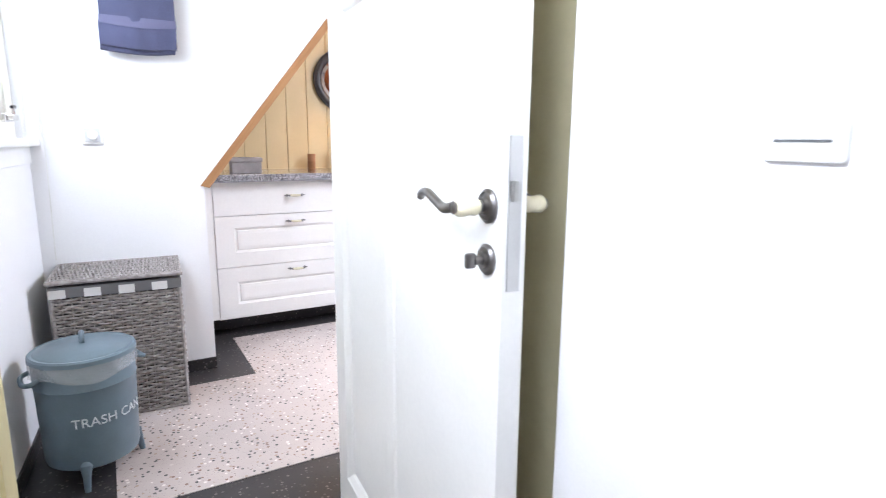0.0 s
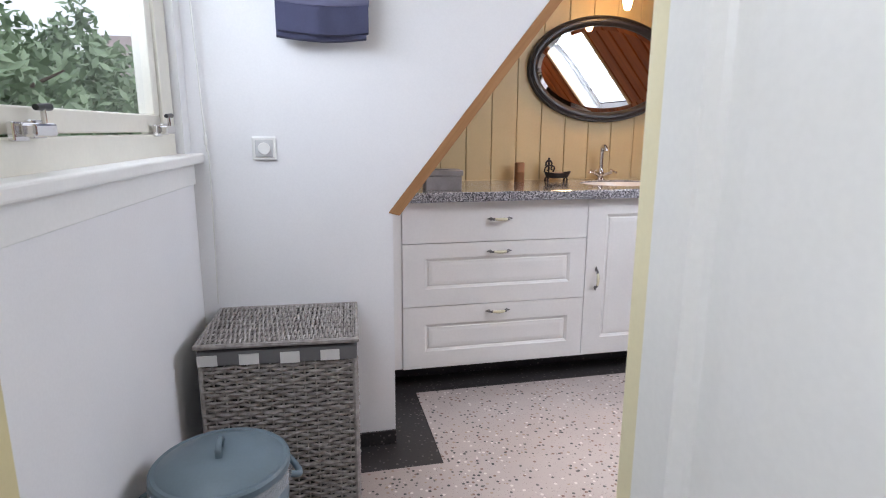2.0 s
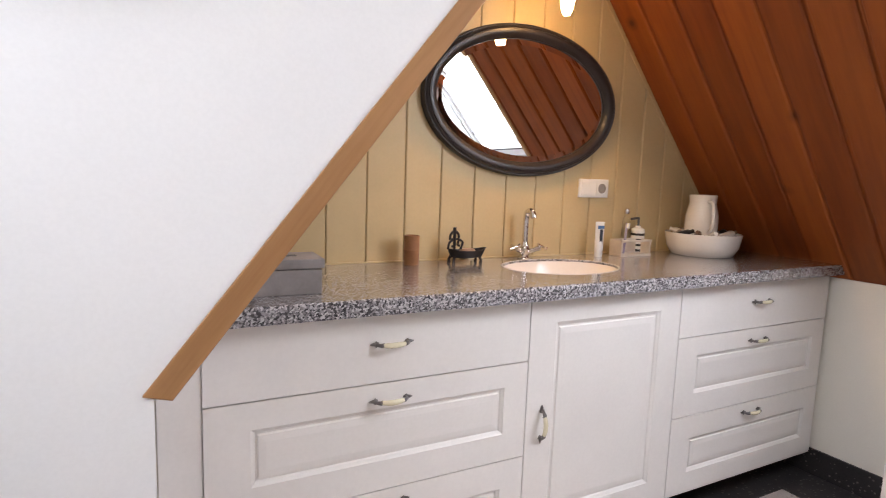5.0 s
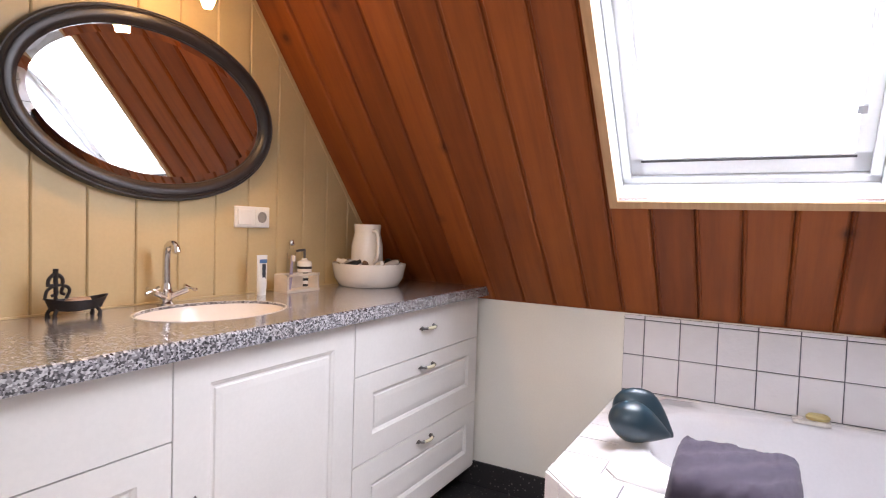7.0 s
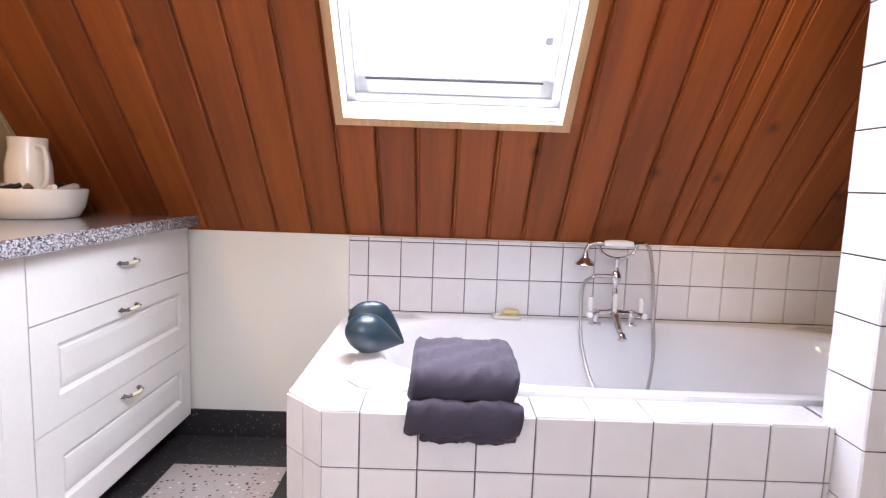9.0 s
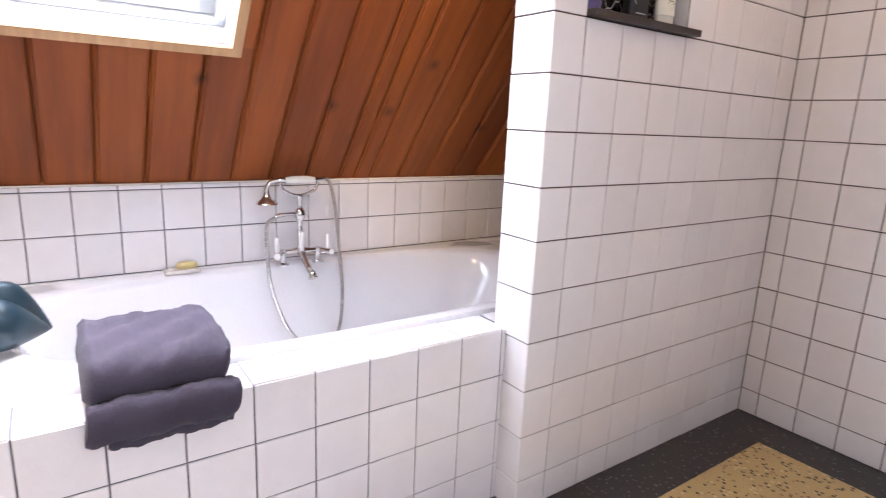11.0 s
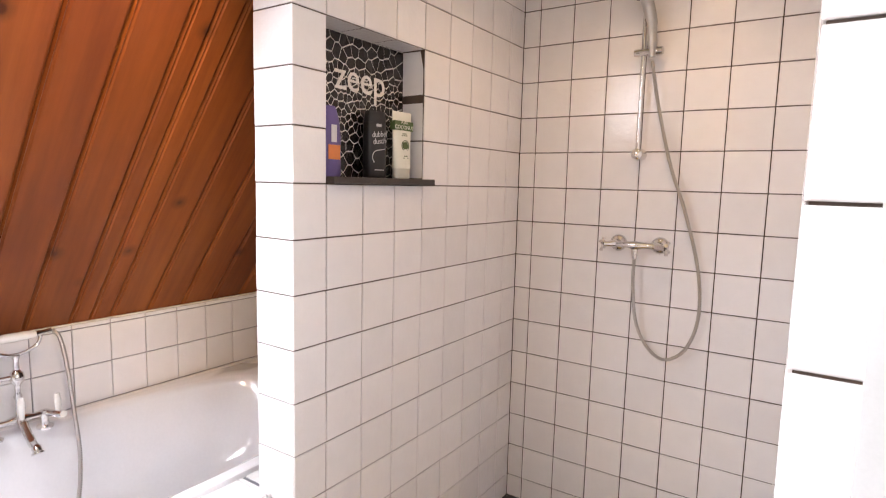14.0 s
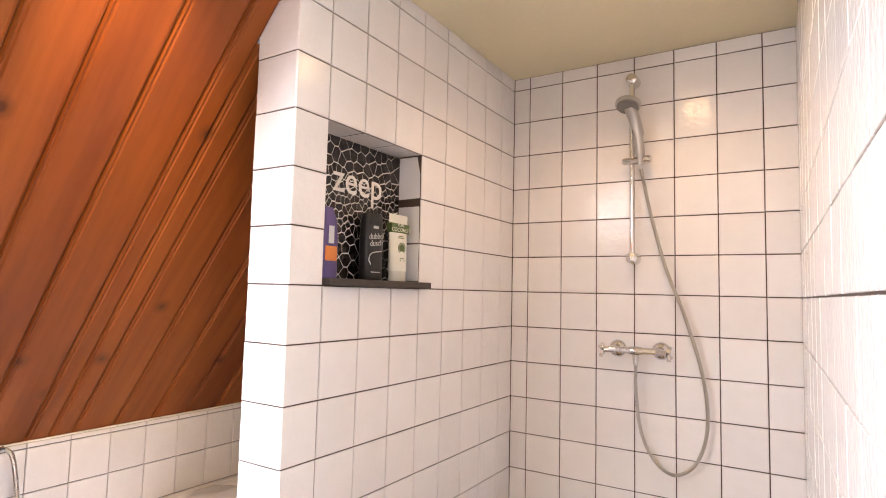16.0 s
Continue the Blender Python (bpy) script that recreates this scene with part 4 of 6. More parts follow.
part("frame", ellipse_ring([(0, 0), (0.001, 0.022), (0.005, 0.028), (0.009, 0.027), (0.011, 0.031), (0.016, 0.034), (0.020, 0.032), (0.022, 0.035), (0.036, 0.037), (0.048, 0.030), (0.051, 0.024), (0.056, 0.020), (0.056, 0.0)]), DARK_FRAME, mirror, "", True)
bm = bmesh.new()
steps = 80
rings = []
for d, h in ((0.052, 0.0125), (0.080, 0.0152)):
    ring = []
    for k in range(steps):
        a = 2 * math.pi * k / steps
        n = Vector((math.cos(a) / AX, math.sin(a) / AZ)).normalized()
        ring.append(bm.verts.new((AX * math.cos(a) - n.x * d, AZ * math.sin(a) - n.y * d, h)))
    rings.append(ring)
for k in range(steps):
    bm.faces.new((rings[0][k], rings[0][(k + 1) % steps], rings[1][(k + 1) % steps], rings[1][k]))
bm.faces.new(rings[1])
part("glass", bm, MIRROR, mirror, "bevelled mirror glass")

# wall lamp above the mirror
GLOW = bpy.data.materials.new("lit_bulb_glass")
GLOW.use_nodes = True
eb = GLOW.node_tree.nodes["Principled BSDF"]
eb.inputs["Emission Color"].default_value = (1.0, 0.60, 0.24, 1)
eb.inputs["Emission Strength"].default_value = BULB_GLOW
OPAL = plain("opal_glass", (0.85, 0.82, 0.74), 0.2, var=0.02, bump=0.0)
lamp = thing("wall_lamp", "lit wall lamp with an opal dish shade above the mirror", "lamp", (1.862, 3.64, 1.895))
part("bulb", lathe([(0, 0), (0.012, 0.002), (0.020, 0.02), (0.027, 0.06), (0.030, 0.095), (0.02, 0.105), (0, 0.108)], 20), GLOW, lamp, "glowing bulb", True)
part("shade", lathe([(0.024, 0.128), (0.05, 0.114), (0.085, 0.104), (0.092, 0.106), (0.088, 0.112), (0.052, 0.124), (0.027, 0.150), (0.024, 0.15), (0.024, 0.128)], 32), OPAL, lamp, "opal glass dish", True)
part("socket", lathe([(0, 0.10), (0.02, 0.10), (0.022, 0.15), (0.012, 0.16), (0, 0.162)], 16), PEWTER, lamp, "", True)
part("arm", tube(curve_points([(0, 0, 0.155), (-0.01, 0.01, 0.19), (-0.05, 0.12, 0.21), (-0.09, 0.227, 0.18)], 6), 0.006, 10), PEWTER, lamp, "", True)
part("wall_plate", turned([(0, 0), (0.04, 0), (0.042, 0.008), (0.03, 0.014), (0, 0.018)], (-0.09, 0.228, 0.18), (0, -1, 0)), PEWTER, lamp, "", True)
# fittings for the two unseen spotlights; the first is added for the slope
spot = thing("ceiling_spot", "small white ceiling spotlight, unseen, lit", "spotlight", (1.55, 1.80, Z_CEIL), group="ceiling spotlights")
part("housing", lathe([(0, 0), (0.045, 0), (0.048, -0.012), (0.036, -0.02), (0.036, -0.012), (0, -0.012)], 24), WHITE_PLASTIC, spot, "", True)
part("lens", lathe([(0, -0.013), (0.03, -0.013), (0.03, -0.016), (0, -0.016)], 20), GLOW, spot, "glowing lens", True)
copy_thing(spot, pose(1.38, 0.60, Z_CEIL))

# double socket plate
plate = thing("wall_socket", "white double switch and socket plate on the boards", "socket", (2.246, Y_NORTH - 0.012, 1.282))
part("plate", boxed((-0.083, -0.011, -0.040), (0.083, 0, 0.040), 0.004), WHITE_PLASTIC, plate)
part("rocker", boxed((-0.072, -0.0155, -0.029), (-0.008, -0.010, 0.029), 0.002), WHITE_PLASTIC, plate)
part("insert", boxed((0.010, -0.0135, -0.029), (0.072, -0.010, 0.029), 0.002), WHITE_PLASTIC, plate)
# grey stands in for the shade inside the outlet's round recess
GREY_LINE = plain("grey_shadow_plastic", (0.30, 0.28, 0.26), 0.6, bump=0.0)
part("outlet", turned([(0.019, 0), (0.021, 0.001), (0.021, 0.0035), (0.018, 0.0035), (0.0175, 0.0005), (0, 0.0005)], (0.041, -0.0135, 0), (0, -1, 0)), GREY_LINE, plate, "round outlet in shade grey", True)
# rotary switch on the cheek
sw = thing("dimmer_switch", "white dimmer switch with a round knob on the plaster", "switch", (0.054, Y_CHEEK, 1.208))
part("plate", boxed((-0.041, -0.009, -0.041), (0.041, 0, 0.041), 0.004), WHITE_PLASTIC, sw)
part("inner_plate", boxed((-0.030, -0.0125, -0.030), (0.030, -0.008, 0.030), 0.002), plain("off_white_plastic", (0.60, 0.60, 0.60), 0.4, bump=0.0), sw)
part("knob", turned([(0, 0), (0.021, 0), (0.021, 0.007), (0.019, 0.010), (0, 0.011)], (0, -0.0125, 0), (0, -1, 0)), WHITE_PLASTIC, sw, "", True)

# ---- things on the worktop ----
GREY_WOOD = plain("grey_washed_wood", (0.30, 0.27, 0.26), 0.7, var=0.25, scale=14, fine=120, bump=0.3)
BOX = thing("tissue_box", "grey-washed wooden box with a slotted lid on the worktop", "box", (0.832, 3.475, COUNTER_Z, 0, 0, -3))
part("body", boxed((-0.086, -0.065, 0), (0.086, 0.065, 0.066), 0.002), GREY_WOOD, BOX)
lid = part("lid", boxed((-0.092, -0.070, 0.068), (0.092, 0.070, 0.094), 0.003), GREY_WOOD, BOX)
# lid stays whole; this dark sliver paints the shaded opening
part("slot", boxed((-0.040, -0.012, 0.0935), (0.030, 0.012, 0.0955), 0.0005), RUBBER_AND_SHADE, lid, "dark sliver for the shade in the slot")
BAMBOO = plain("brown_bamboo", (0.30, 0.13, 0.05), 0.5, var=0.25, scale=20, fine=140, bump=0.2)
cup = thing("bamboo_cup", "brown bamboo tooth mug standing on the worktop", "cup", (1.352, 3.80, COUNTER_Z))
part("body", lathe([(0, 0), (0.027, 0), (0.0285, 0.002), (0.028, 0.05), (0.0295, 0.054), (0.028, 0.058), (0.0285, 0.105), (0.0265, 0.106), (0.025, 0.104), (0.025, 0.008), (0, 0.008)], 28), BAMBOO, cup, "", True)
IRON = plain("dark_cast_iron", (0.035, 0.03, 0.03), 0.45, 0.6, var=0.3, scale=40, bump=0.3)
dish = thing("soap_dish", "dark cast-iron soap dish shaped like a small bathtub", "soap dish", (1.575, 3.80, COUNTER_Z, 0, 0, -4))
bm = bmesh.new()
rings = []
for sx, sy, z in ((0.03, 0.018, 0.016), (0.062, 0.030, 0.020), (0.078, 0.036, 0.046), (0.074, 0.032, 0.045), (0.058, 0.026, 0.026), (0.02, 0.01, 0.024)):
    rings.append([bm.verts.new((sx * math.cos(2 * math.pi * k / 28) * (1.12 if math.cos(2 * math.pi * k / 28) > 0 else 0.95), sy * math.sin(2 * math.pi * k / 28), z + (0.010 * abs(math.cos(2 * math.pi * k / 28)) ** 3 if 0.03 < z else 0))) for k in range(28)])
for a, b in zip(rings, rings[1:]):
    for k in range(28):
        bm.faces.new((a[k], a[(k + 1) % 28], b[(k + 1) % 28], b[k]))
bm.faces.new(rings[0])
bm.faces.new(rings[-1])
part("tray", bm, IRON, dish, "", True)
for sx in (-0.05, 0.05):
    for sy in (-0.018, 0.018):
        part("foot", tube([(sx, sy, 0.024), (sx * 1.15, sy * 1.2, 0.010), (sx * 1.12, sy * 1.2, 0.0)], [0.006, 0.005, 0.007], 8), IRON, dish, "", True)
bm = bmesh.new()
tube(curve_points([(-0.072, 0, 0.05), (-0.066, 0, 0.075), (-0.048, 0, 0.085), (-0.044, 0, 0.065), (-0.056, 0, 0.06)], 5), 0.0045, 8, bm)
tube(curve_points([(-0.02, 0, 0.05), (-0.012, 0, 0.075), (-0.026, 0, 0.085), (-0.032, 0, 0.068), (-0.024, 0, 0.062)], 5), 0.0045, 8, bm)
tube(curve_points([(-0.064, 0, 0.085), (-0.062, 0, 0.105), (-0.046, 0, 0.118), (-0.030, 0, 0.105), (-0.030, 0, 0.085)], 5), 0.005, 8, bm)
tube([(-0.046, 0, 0.045), (-0.046, 0, 0.132)], [0.005, 0.007], 8, bm)
tube([(-0.062, 0, 0.088), (-0.030, 0, 0.088)], 0.004, 8, bm)
part("scroll_back", bm, IRON, dish, "", True)
soap = thing("bar_of_soap", "small worn brown bar of soap in the iron dish", "soap", (1.585, 3.80, COUNTER_Z + 0.034))
part("bar", lathe([(0, 0), (0.022, 0.001), (0.027, 0.008), (0.024, 0.016), (0, 0.019)], 20, None, (0, 0, 0), 1.25, 0.75), plain("brown_soap", (0.42, 0.25, 0.16), 0.4, bump=0.05), soap, "", True)


def squeeze_tube(name, label, at, width, height, material, cap, cap_h=0.025, depth=0.032):
    """A tube standing on its cap: round at the foot, flat and wide at the crimped top."""
    t = thing(name, label, "tube", at)
    bm = bmesh.new()
    rings = []
    for k in range(9):
        f = k / 8
        z = cap_h + (height - cap_h) * f
        rx, ry = width / 2 * (0.78 + 0.22 * f), depth / 2 * (1 - f) ** 0.8 + 0.0012
        rings.append([bm.verts.new((rx * math.cos(2 * math.pi * j / 20), ry * math.sin(2 * math.pi * j / 20), z)) for j in range(20)])
    for a, b in zip(rings, rings[1:]):
        for j in range(20):
            bm.faces.new((a[j], a[(j + 1) % 20], b[(j + 1) % 20], b[j]))
    bm.faces.new(rings[0])
    bm.faces.new(rings[-1])
    part("body", bm, material, t, "", True)
    part("cap", lathe([(0, 0), (width * 0.36, 0), (width * 0.39, 0.003), (width * 0.38, cap_h), (0, cap_h)], 20, None, (0, 0, 0), 1, depth / width * 1.15), cap, t, "", True)
    return t


SOFT_WHITE = plain("white_tube_plastic", (0.80, 0.79, 0.77), 0.3, var=0.03, bump=0.02)
INK = plain("dark_print", (0.03, 0.035, 0.05), 0.45, bump=0.0)
BLUE_INK = plain("blue_print", (0.08, 0.20, 0.42), 0.4, bump=0.0)
paste = squeeze_tube("toothpaste_tube", "white toothpaste tube standing on its cap", (2.232, 3.79, COUNTER_Z, 0, 0, -8), 0.046, 0.150, SOFT_WHITE, WHITE_PLASTIC)
part("print", boxed((-0.006, -0.0125, 0.055), (0.008, -0.0105, 0.118)), INK, paste, "dark printed bar")
part("print", boxed((-0.014, -0.0095, 0.120), (0.016, -0.0060, 0.134)), BLUE_INK, paste, "blue printed bar")
PALE_WOOD = plain("pale_painted_wood", (0.62, 0.55, 0.47), 0.6, var=0.12, scale=20, bump=0.15)
rack = thing("toothbrush_rack", "pale wooden rack with an open front for brushes", "rack", (2.415, 3.785, COUNTER_Z))
part("base", boxed((-0.092, -0.036, 0), (0.092, 0.036, 0.010), 0.0015), PALE_WOOD, rack)
part("top_rail", boxed((-0.092, -0.036, 0.062), (0.092, -0.026, 0.072), 0.0015), PALE_WOOD, rack)
part("back_panel", boxed((-0.092, 0.028, 0.010), (0.092, 0.036, 0.072), 0.0015), PALE_WOOD, rack)
for x in (-0.087, 0.082):
    part("side", boxed((x - 0.005, -0.036, 0.010), (x + 0.005, 0.028, 0.072), 0.0015), PALE_WOOD, rack)
LILAC = plain("lilac_plastic", (0.36, 0.32, 0.44), 0.4, bump=0.02)
brush = thing("toothbrush", "lilac toothbrush standing in the wooden rack", "toothbrush", (2.370, 3.785, COUNTER_Z + 0.010, 0, 6, 0))
part("handle", tube([(0, 0, 0), (0.002, 0, 0.05), (0, 0, 0.10), (0, 0, 0.135)], [0.006, 0.007, 0.0055, 0.005], 10), LILAC, brush, "", True)
part("bristles", boxed((-0.005, -0.014, 0.112), (0.005, -0.003, 0.135), 0.002), WHITE_PLASTIC, brush)
pump = thing("soap_dispenser", "black and white striped soap dispenser with a pump", "soap dispenser", (2.500, 3.830, COUNTER_Z))
STRIPE_W, STRIPE_B = PORCELAIN, BLACK_PAINT
WHITE_CER = plain("white_ceramic", (0.80, 0.78, 0.74), 0.15, var=0.03, bump=0.0, coat=0.4)
z, k = 0.0, 0
for h in (0.012, 0.010, 0.014, 0.010, 0.014, 0.010, 0.014, 0.010, 0.012):
    part("band", lathe([(0, z), (0.031, z), (0.031, z + h), (0, z + h)], 28), (STRIPE_B if k % 2 else WHITE_CER), pump, "black band" if k % 2 else "white band")
    z, k = z + h, k + 1
part("shoulder", lathe([(0.031, z), (0.028, z + 0.008), (0.012, z + 0.015), (0.011, z + 0.022), (0, z + 0.022)], 28), WHITE_CER, pump, "", True)
part("pump_head", tube(curve_points([(0, 0, z + 0.02), (0, 0, z + 0.05), (-0.006, 0, z + 0.056), (-0.045, 0, z + 0.052)], 5), 0.0055, 10), PEWTER, pump, "", True)
glass_vial = thing("perfume_bottle", "small clear perfume bottle standing behind the rack", "bottle", (2.440, 3.846, COUNTER_Z))
part("bottle", lathe([(0, 0), (0.016, 0), (0.017, 0.004), (0.017, 0.15), (0.008, 0.165), (0.007, 0.18), (0, 0.18)], 18), GLASS, glass_vial, "", True)
part("stopper", lathe([(0, 0.18), (0.010, 0.181), (0.012, 0.19), (0.008, 0.202), (0, 0.204)], 16), CHROME, glass_vial, "", True)
bowl = thing("ceramic_bowl", "large white ceramic bowl holding small toiletries", "bowl", (2.795, 3.715, COUNTER_Z))
part("bowl", lathe([(0, 0), (0.125, 0), (0.135, 0.004), (0.155, 0.04), (0.166, 0.098), (0.165, 0.103), (0.160, 0.103), (0.148, 0.045), (0.125, 0.014), (0, 0.012)], 48), WHITE_CER, bowl, "", True)
jug = thing("ceramic_jug", "white ceramic jug with a ribbed handle in the bowl", "jug", (2.780, 3.718, COUNTER_Z + 0.0135))
part("body", lathe([(0, 0), (0.045, 0), (0.062, 0.03), (0.072, 0.11), (0.070, 0.17), (0.058, 0.225), (0.060, 0.262), (0.057, 0.263), (0.054, 0.225), (0.064, 0.17), (0.066, 0.11), (0.055, 0.03), (0, 0.008)], 40), WHITE_CER, jug, "", True)
part("handle", tube(curve_points([(-0.028, -0.05, 0.235), (-0.034, -0.078, 0.225), (-0.036, -0.088, 0.17), (-0.034, -0.082, 0.115), (-0.030, -0.062, 0.095)], 6), 0.008, 10), WHITE_CER, jug, "", True)
GOODS = [plain("clear_grey_plastic", (0.42, 0.40, 0.38), 0.25, bump=0.0), BLACK_PAINT, plain("brown_tortoise_plastic", (0.14, 0.07, 0.04), 0.3, bump=0.0), SOFT_WHITE]
random.seed(5)
for k in range(11):
    a = 2 * math.pi * k / 11 + 0.2
    r = 0.108 + random.uniform(-0.008, 0.012)
    item = thing("toiletry_item", ("small dark toiletry" if k % 2 else "small pale toiletry") + " lying in the white bowl", "toiletry", Matrix.Translation((2.795 + r * math.cos(a), 3.715 + r * math.sin(a), COUNTER_Z + 0.098)) @ pose(0, 0, 0, random.uniform(60, 110), random.uniform(-25, 25), random.uniform(0, 360)), group="toiletries in the bowl")
    part("body", lathe([(0, -0.045), (0.012, -0.044), (0.016, -0.035), (0.015, 0.02), (0.009, 0.028), (0.009, 0.044), (0, 0.045)], 14), GOODS[k % 4], item, "", True)
# ---- the dormer corner: towel, laundry basket, bin ----
def terry(name, col):
    n = Nodes(name, 0.95)
    v = n.place()
    fuzz = n.noise(v, 420, 2.0)
    n.colour(n.mix(0.5, n.ramp(n.noise(v, 9), [(0.3, scaled(col, 0.75)), (0.7, scaled(col, 1.2))]), n.ramp(fuzz, [(0.3, scaled(col, 0.6)), (0.7, scaled(col, 1.35))])))
    n.bump(n.mix(0.5, fuzz, n.noise(v, 30, 3.0)), 0.7, 0.004)
    n.b.inputs["Sheen Weight"].default_value = 0.08
    return n.m


BLUE_TERRY = terry("blue_grey_terry", (0.052, 0.055, 0.105))
BLUE_BAND = plain("blue_grey_woven_band", (0.095, 0.095, 0.16), 0.8, var=0.15, fine=200, bump=0.3)
PLUM_TERRY = terry("plum_grey_terry", (0.045, 0.036, 0.058))


def draped(x0, x1, z0, z1, y, amp, seed, fold=0.02):
    """A hanging cloth, folded double, with soft vertical waves."""
    bm = bmesh.new()
    nx, rings = 26, []
    for i in range(nx + 1):
        f = i / nx
        x = x0 + (x1 - x0) * f
        wave = amp * (math.sin(f * 9 + seed) + 0.5 * math.sin(f * 21 + seed * 2))
        sag = 0.012 * math.sin(math.pi * f) * -1
        loop = []
        for j in range(13):
            z = z1 + (z0 + sag - z1) * j / 12
            loop.append((x, y - fold + wave * j / 12 + random.uniform(-0.0006, 0.0006), z))
        loop.append((x, y - fold * 0.5 + wave, z0 + sag - 0.006))
        for j in range(13):
            z = z0 + 0.008 + sag * 0.6 + (z1 - z0) * j / 12
            loop.append((x, y + wave * (1 - j / 12), min(z, z1)))
        rings.append([bm.verts.new(p) for p in loop])
    for a, b in zip(rings, rings[1:]):
        for j in range(len(a)):
            q = (j + 1) % len(a)
            bm.faces.new((a[j], a[q], b[q], b[j]))
    bm.faces.new(rings[0])
    bm.faces.new(rings[-1])
    return bm


random.seed(3)
rail = thing("towel_rail", "chrome towel rail on the dormer cheek", "towel rail", (0.25, Y_CHEEK, 2.02))
part("bar", tube([(-0.2, -0.06, 0), (0.2, -0.06, 0)], 0.008, 12), CHROME, rail, "", True)
for s in (-1, 1):
    part("bracket", tube([(s * 0.19, 0.0, 0), (s * 0.19, -0.06, 0)], [0.014, 0.009], 12), CHROME, rail, "", True)
towel = thing("hanging_towel", "blue-grey towel with a woven band hanging on a rail", "towel", (0, 0, 0))
part("cloth", draped(0.125, 0.425, 1.600, 2.035, 2.842, 0.004, 0.7, 0.026), BLUE_TERRY, towel, "", True)
part("woven_band", draped(0.122, 0.428, 1.690, 1.722, 2.844, 0.004, 0.7, 0.030), BLUE_BAND, towel, "smoother woven band", True)
part("inner_fold", draped(0.118, 0.418, 1.583, 1.70, 2.846, 0.003, 2.0, 0.016), BLUE_TERRY, towel, "", True)

WICKER = Nodes("grey_wicker", 0.7)
wv = WICKER.place()
winfo = WICKER.add("NewGeometry")
WICKER.colour(WICKER.mix(0.6, WICKER.ramp(winfo.outputs["Random Per Island"], [(0.0, (0.20, 0.17, 0.16)), (0.5, (0.31, 0.28, 0.26)), (1.0, (0.42, 0.38, 0.36))]), WICKER.ramp(WICKER.noise(wv, 45), [(0.3, (0.16, 0.135, 0.125)), (0.7, (0.48, 0.44, 0.42))])))
WICKER.bump(WICKER.noise(wv, 200), 0.4, 0.001)
WICKER = WICKER.m
basket = thing("laundry_basket", "grey wicker laundry basket with a lid and checked lining", "basket", Matrix.Translation((0.102, 2.689, 0.0)) @ pose(0, 0, 0, 0, 0, -3.5))
BW, BD, BH = 0.236, 0.181, 0.597


def wrap(s, ox=0.0):
    """Place and outward direction at arc length s round the basket's plan."""
    w, d = 2 * BW, 2 * BD
    s %= 2 * (w + d)
    if s < w:
        return (-BW + s, -BD - ox), (0, -1)
    if s < w + d:
        return (BW + ox, -BD + s - w), (1, 0)
    if s < 2 * w + d:
        return (BW - (s - w - d), BD + ox), (0, 1)
    return (-BW - ox, BD - (s - 2 * w - d)), (-1, 0)


random.seed(11)
bm = bmesh.new()
ROUND = 4 * (BW + BD)
STAKES = 48
gap = ROUND / STAKES
row, z = 0, 0.012
while z < BH - 0.052:
    band = any(abs(z - q) < 0.010 for q in (0.19, 0.385))
    pts = []
    for i in range(STAKES * 2):
        s = i * gap / 2
        wave = (1 if ((i // 2) + row) % 2 else -1) if i % 2 == 0 else 0
        (x, y), n = wrap(s)
        off = 0.0062 * wave + random.uniform(-0.0012, 0.0012)
        pts.append((x + n[0] * off, y + n[1] * off, z + random.uniform(-0.0022, 0.0022)))
    tube(pts, 0.0058 if not band else 0.0080, 6, bm, True)
    z += 0.0128 if not band else 0.0165
    row += 1
tagged(part("body", bm, WICKER, basket, "", True), kind="stuff")
bm = bmesh.new()
for k in range(STAKES):
    (x, y), n = wrap(k * gap)
    tube([(x, y, 0.005), (x + random.uniform(-0.001, 0.001), y, BH / 2), (x, y, BH - 0.01)], 0.0038, 5, bm)
for sx in (-1, 1):
    for sy in (-1, 1):
        tube([(sx * BW, sy * BD, 0), (sx * BW, sy * BD, BH)], 0.0085, 8, bm)
tagged(part("frame", bm, WICKER, basket, "", True), kind="stuff")
# cotton lining, its colour darkened so the weave's gaps look shaded
part("inner_lining", boxed((-BW + 0.008, -BD + 0.008, 0.01), (BW - 0.008, BD - 0.008, BH - 0.01), 0.002), plain("shade_dark_cotton", (0.10, 0.095, 0.095), 0.9, var=0.1, bump=0.2), basket)
part("base_rail", tube([(-BW, -BD, 0.008), (BW, -BD, 0.008), (BW, BD, 0.008), (-BW, BD, 0.008)], 0.008, 8, None, True), WICKER, basket)
GREY_CLOTH = plain("grey_gingham_cloth", (0.17, 0.165, 0.17), 0.9, var=0.12, fine=220, bump=0.3)
WHITE_CLOTH = plain("white_gingham_cloth", (0.72, 0.71, 0.69), 0.9, var=0.06, fine=220, bump=0.3)
lining = part("lining_band", boxed((-BW - 0.009, -BD - 0.009, BH - 0.042), (BW + 0.009, BD + 0.009, BH + 0.004), 0.003), GREY_CLOTH, basket, "grey cotton lining turned over the rim")
for k in range(4):
    x = -BW - 0.009 + 0.062 * 2 * k + 0.002
    part("check", boxed((x, -BD - 0.0105, BH - 0.043 + random.uniform(-0.002, 0.002)), (x + 0.060, -BD - 0.006, BH - 0.006), 0.001), WHITE_CLOTH, lining, "white check")
for k in range(3):
    y = -BD + 0.05 + 0.115 * k
    part("check", boxed((BW + 0.006, y, BH - 0.043), (BW + 0.0105, y + 0.055, BH - 0.006), 0.001), WHITE_CLOTH, lining, "white check")
bm = bmesh.new()
LZ = BH + 0.026
RODS = 8
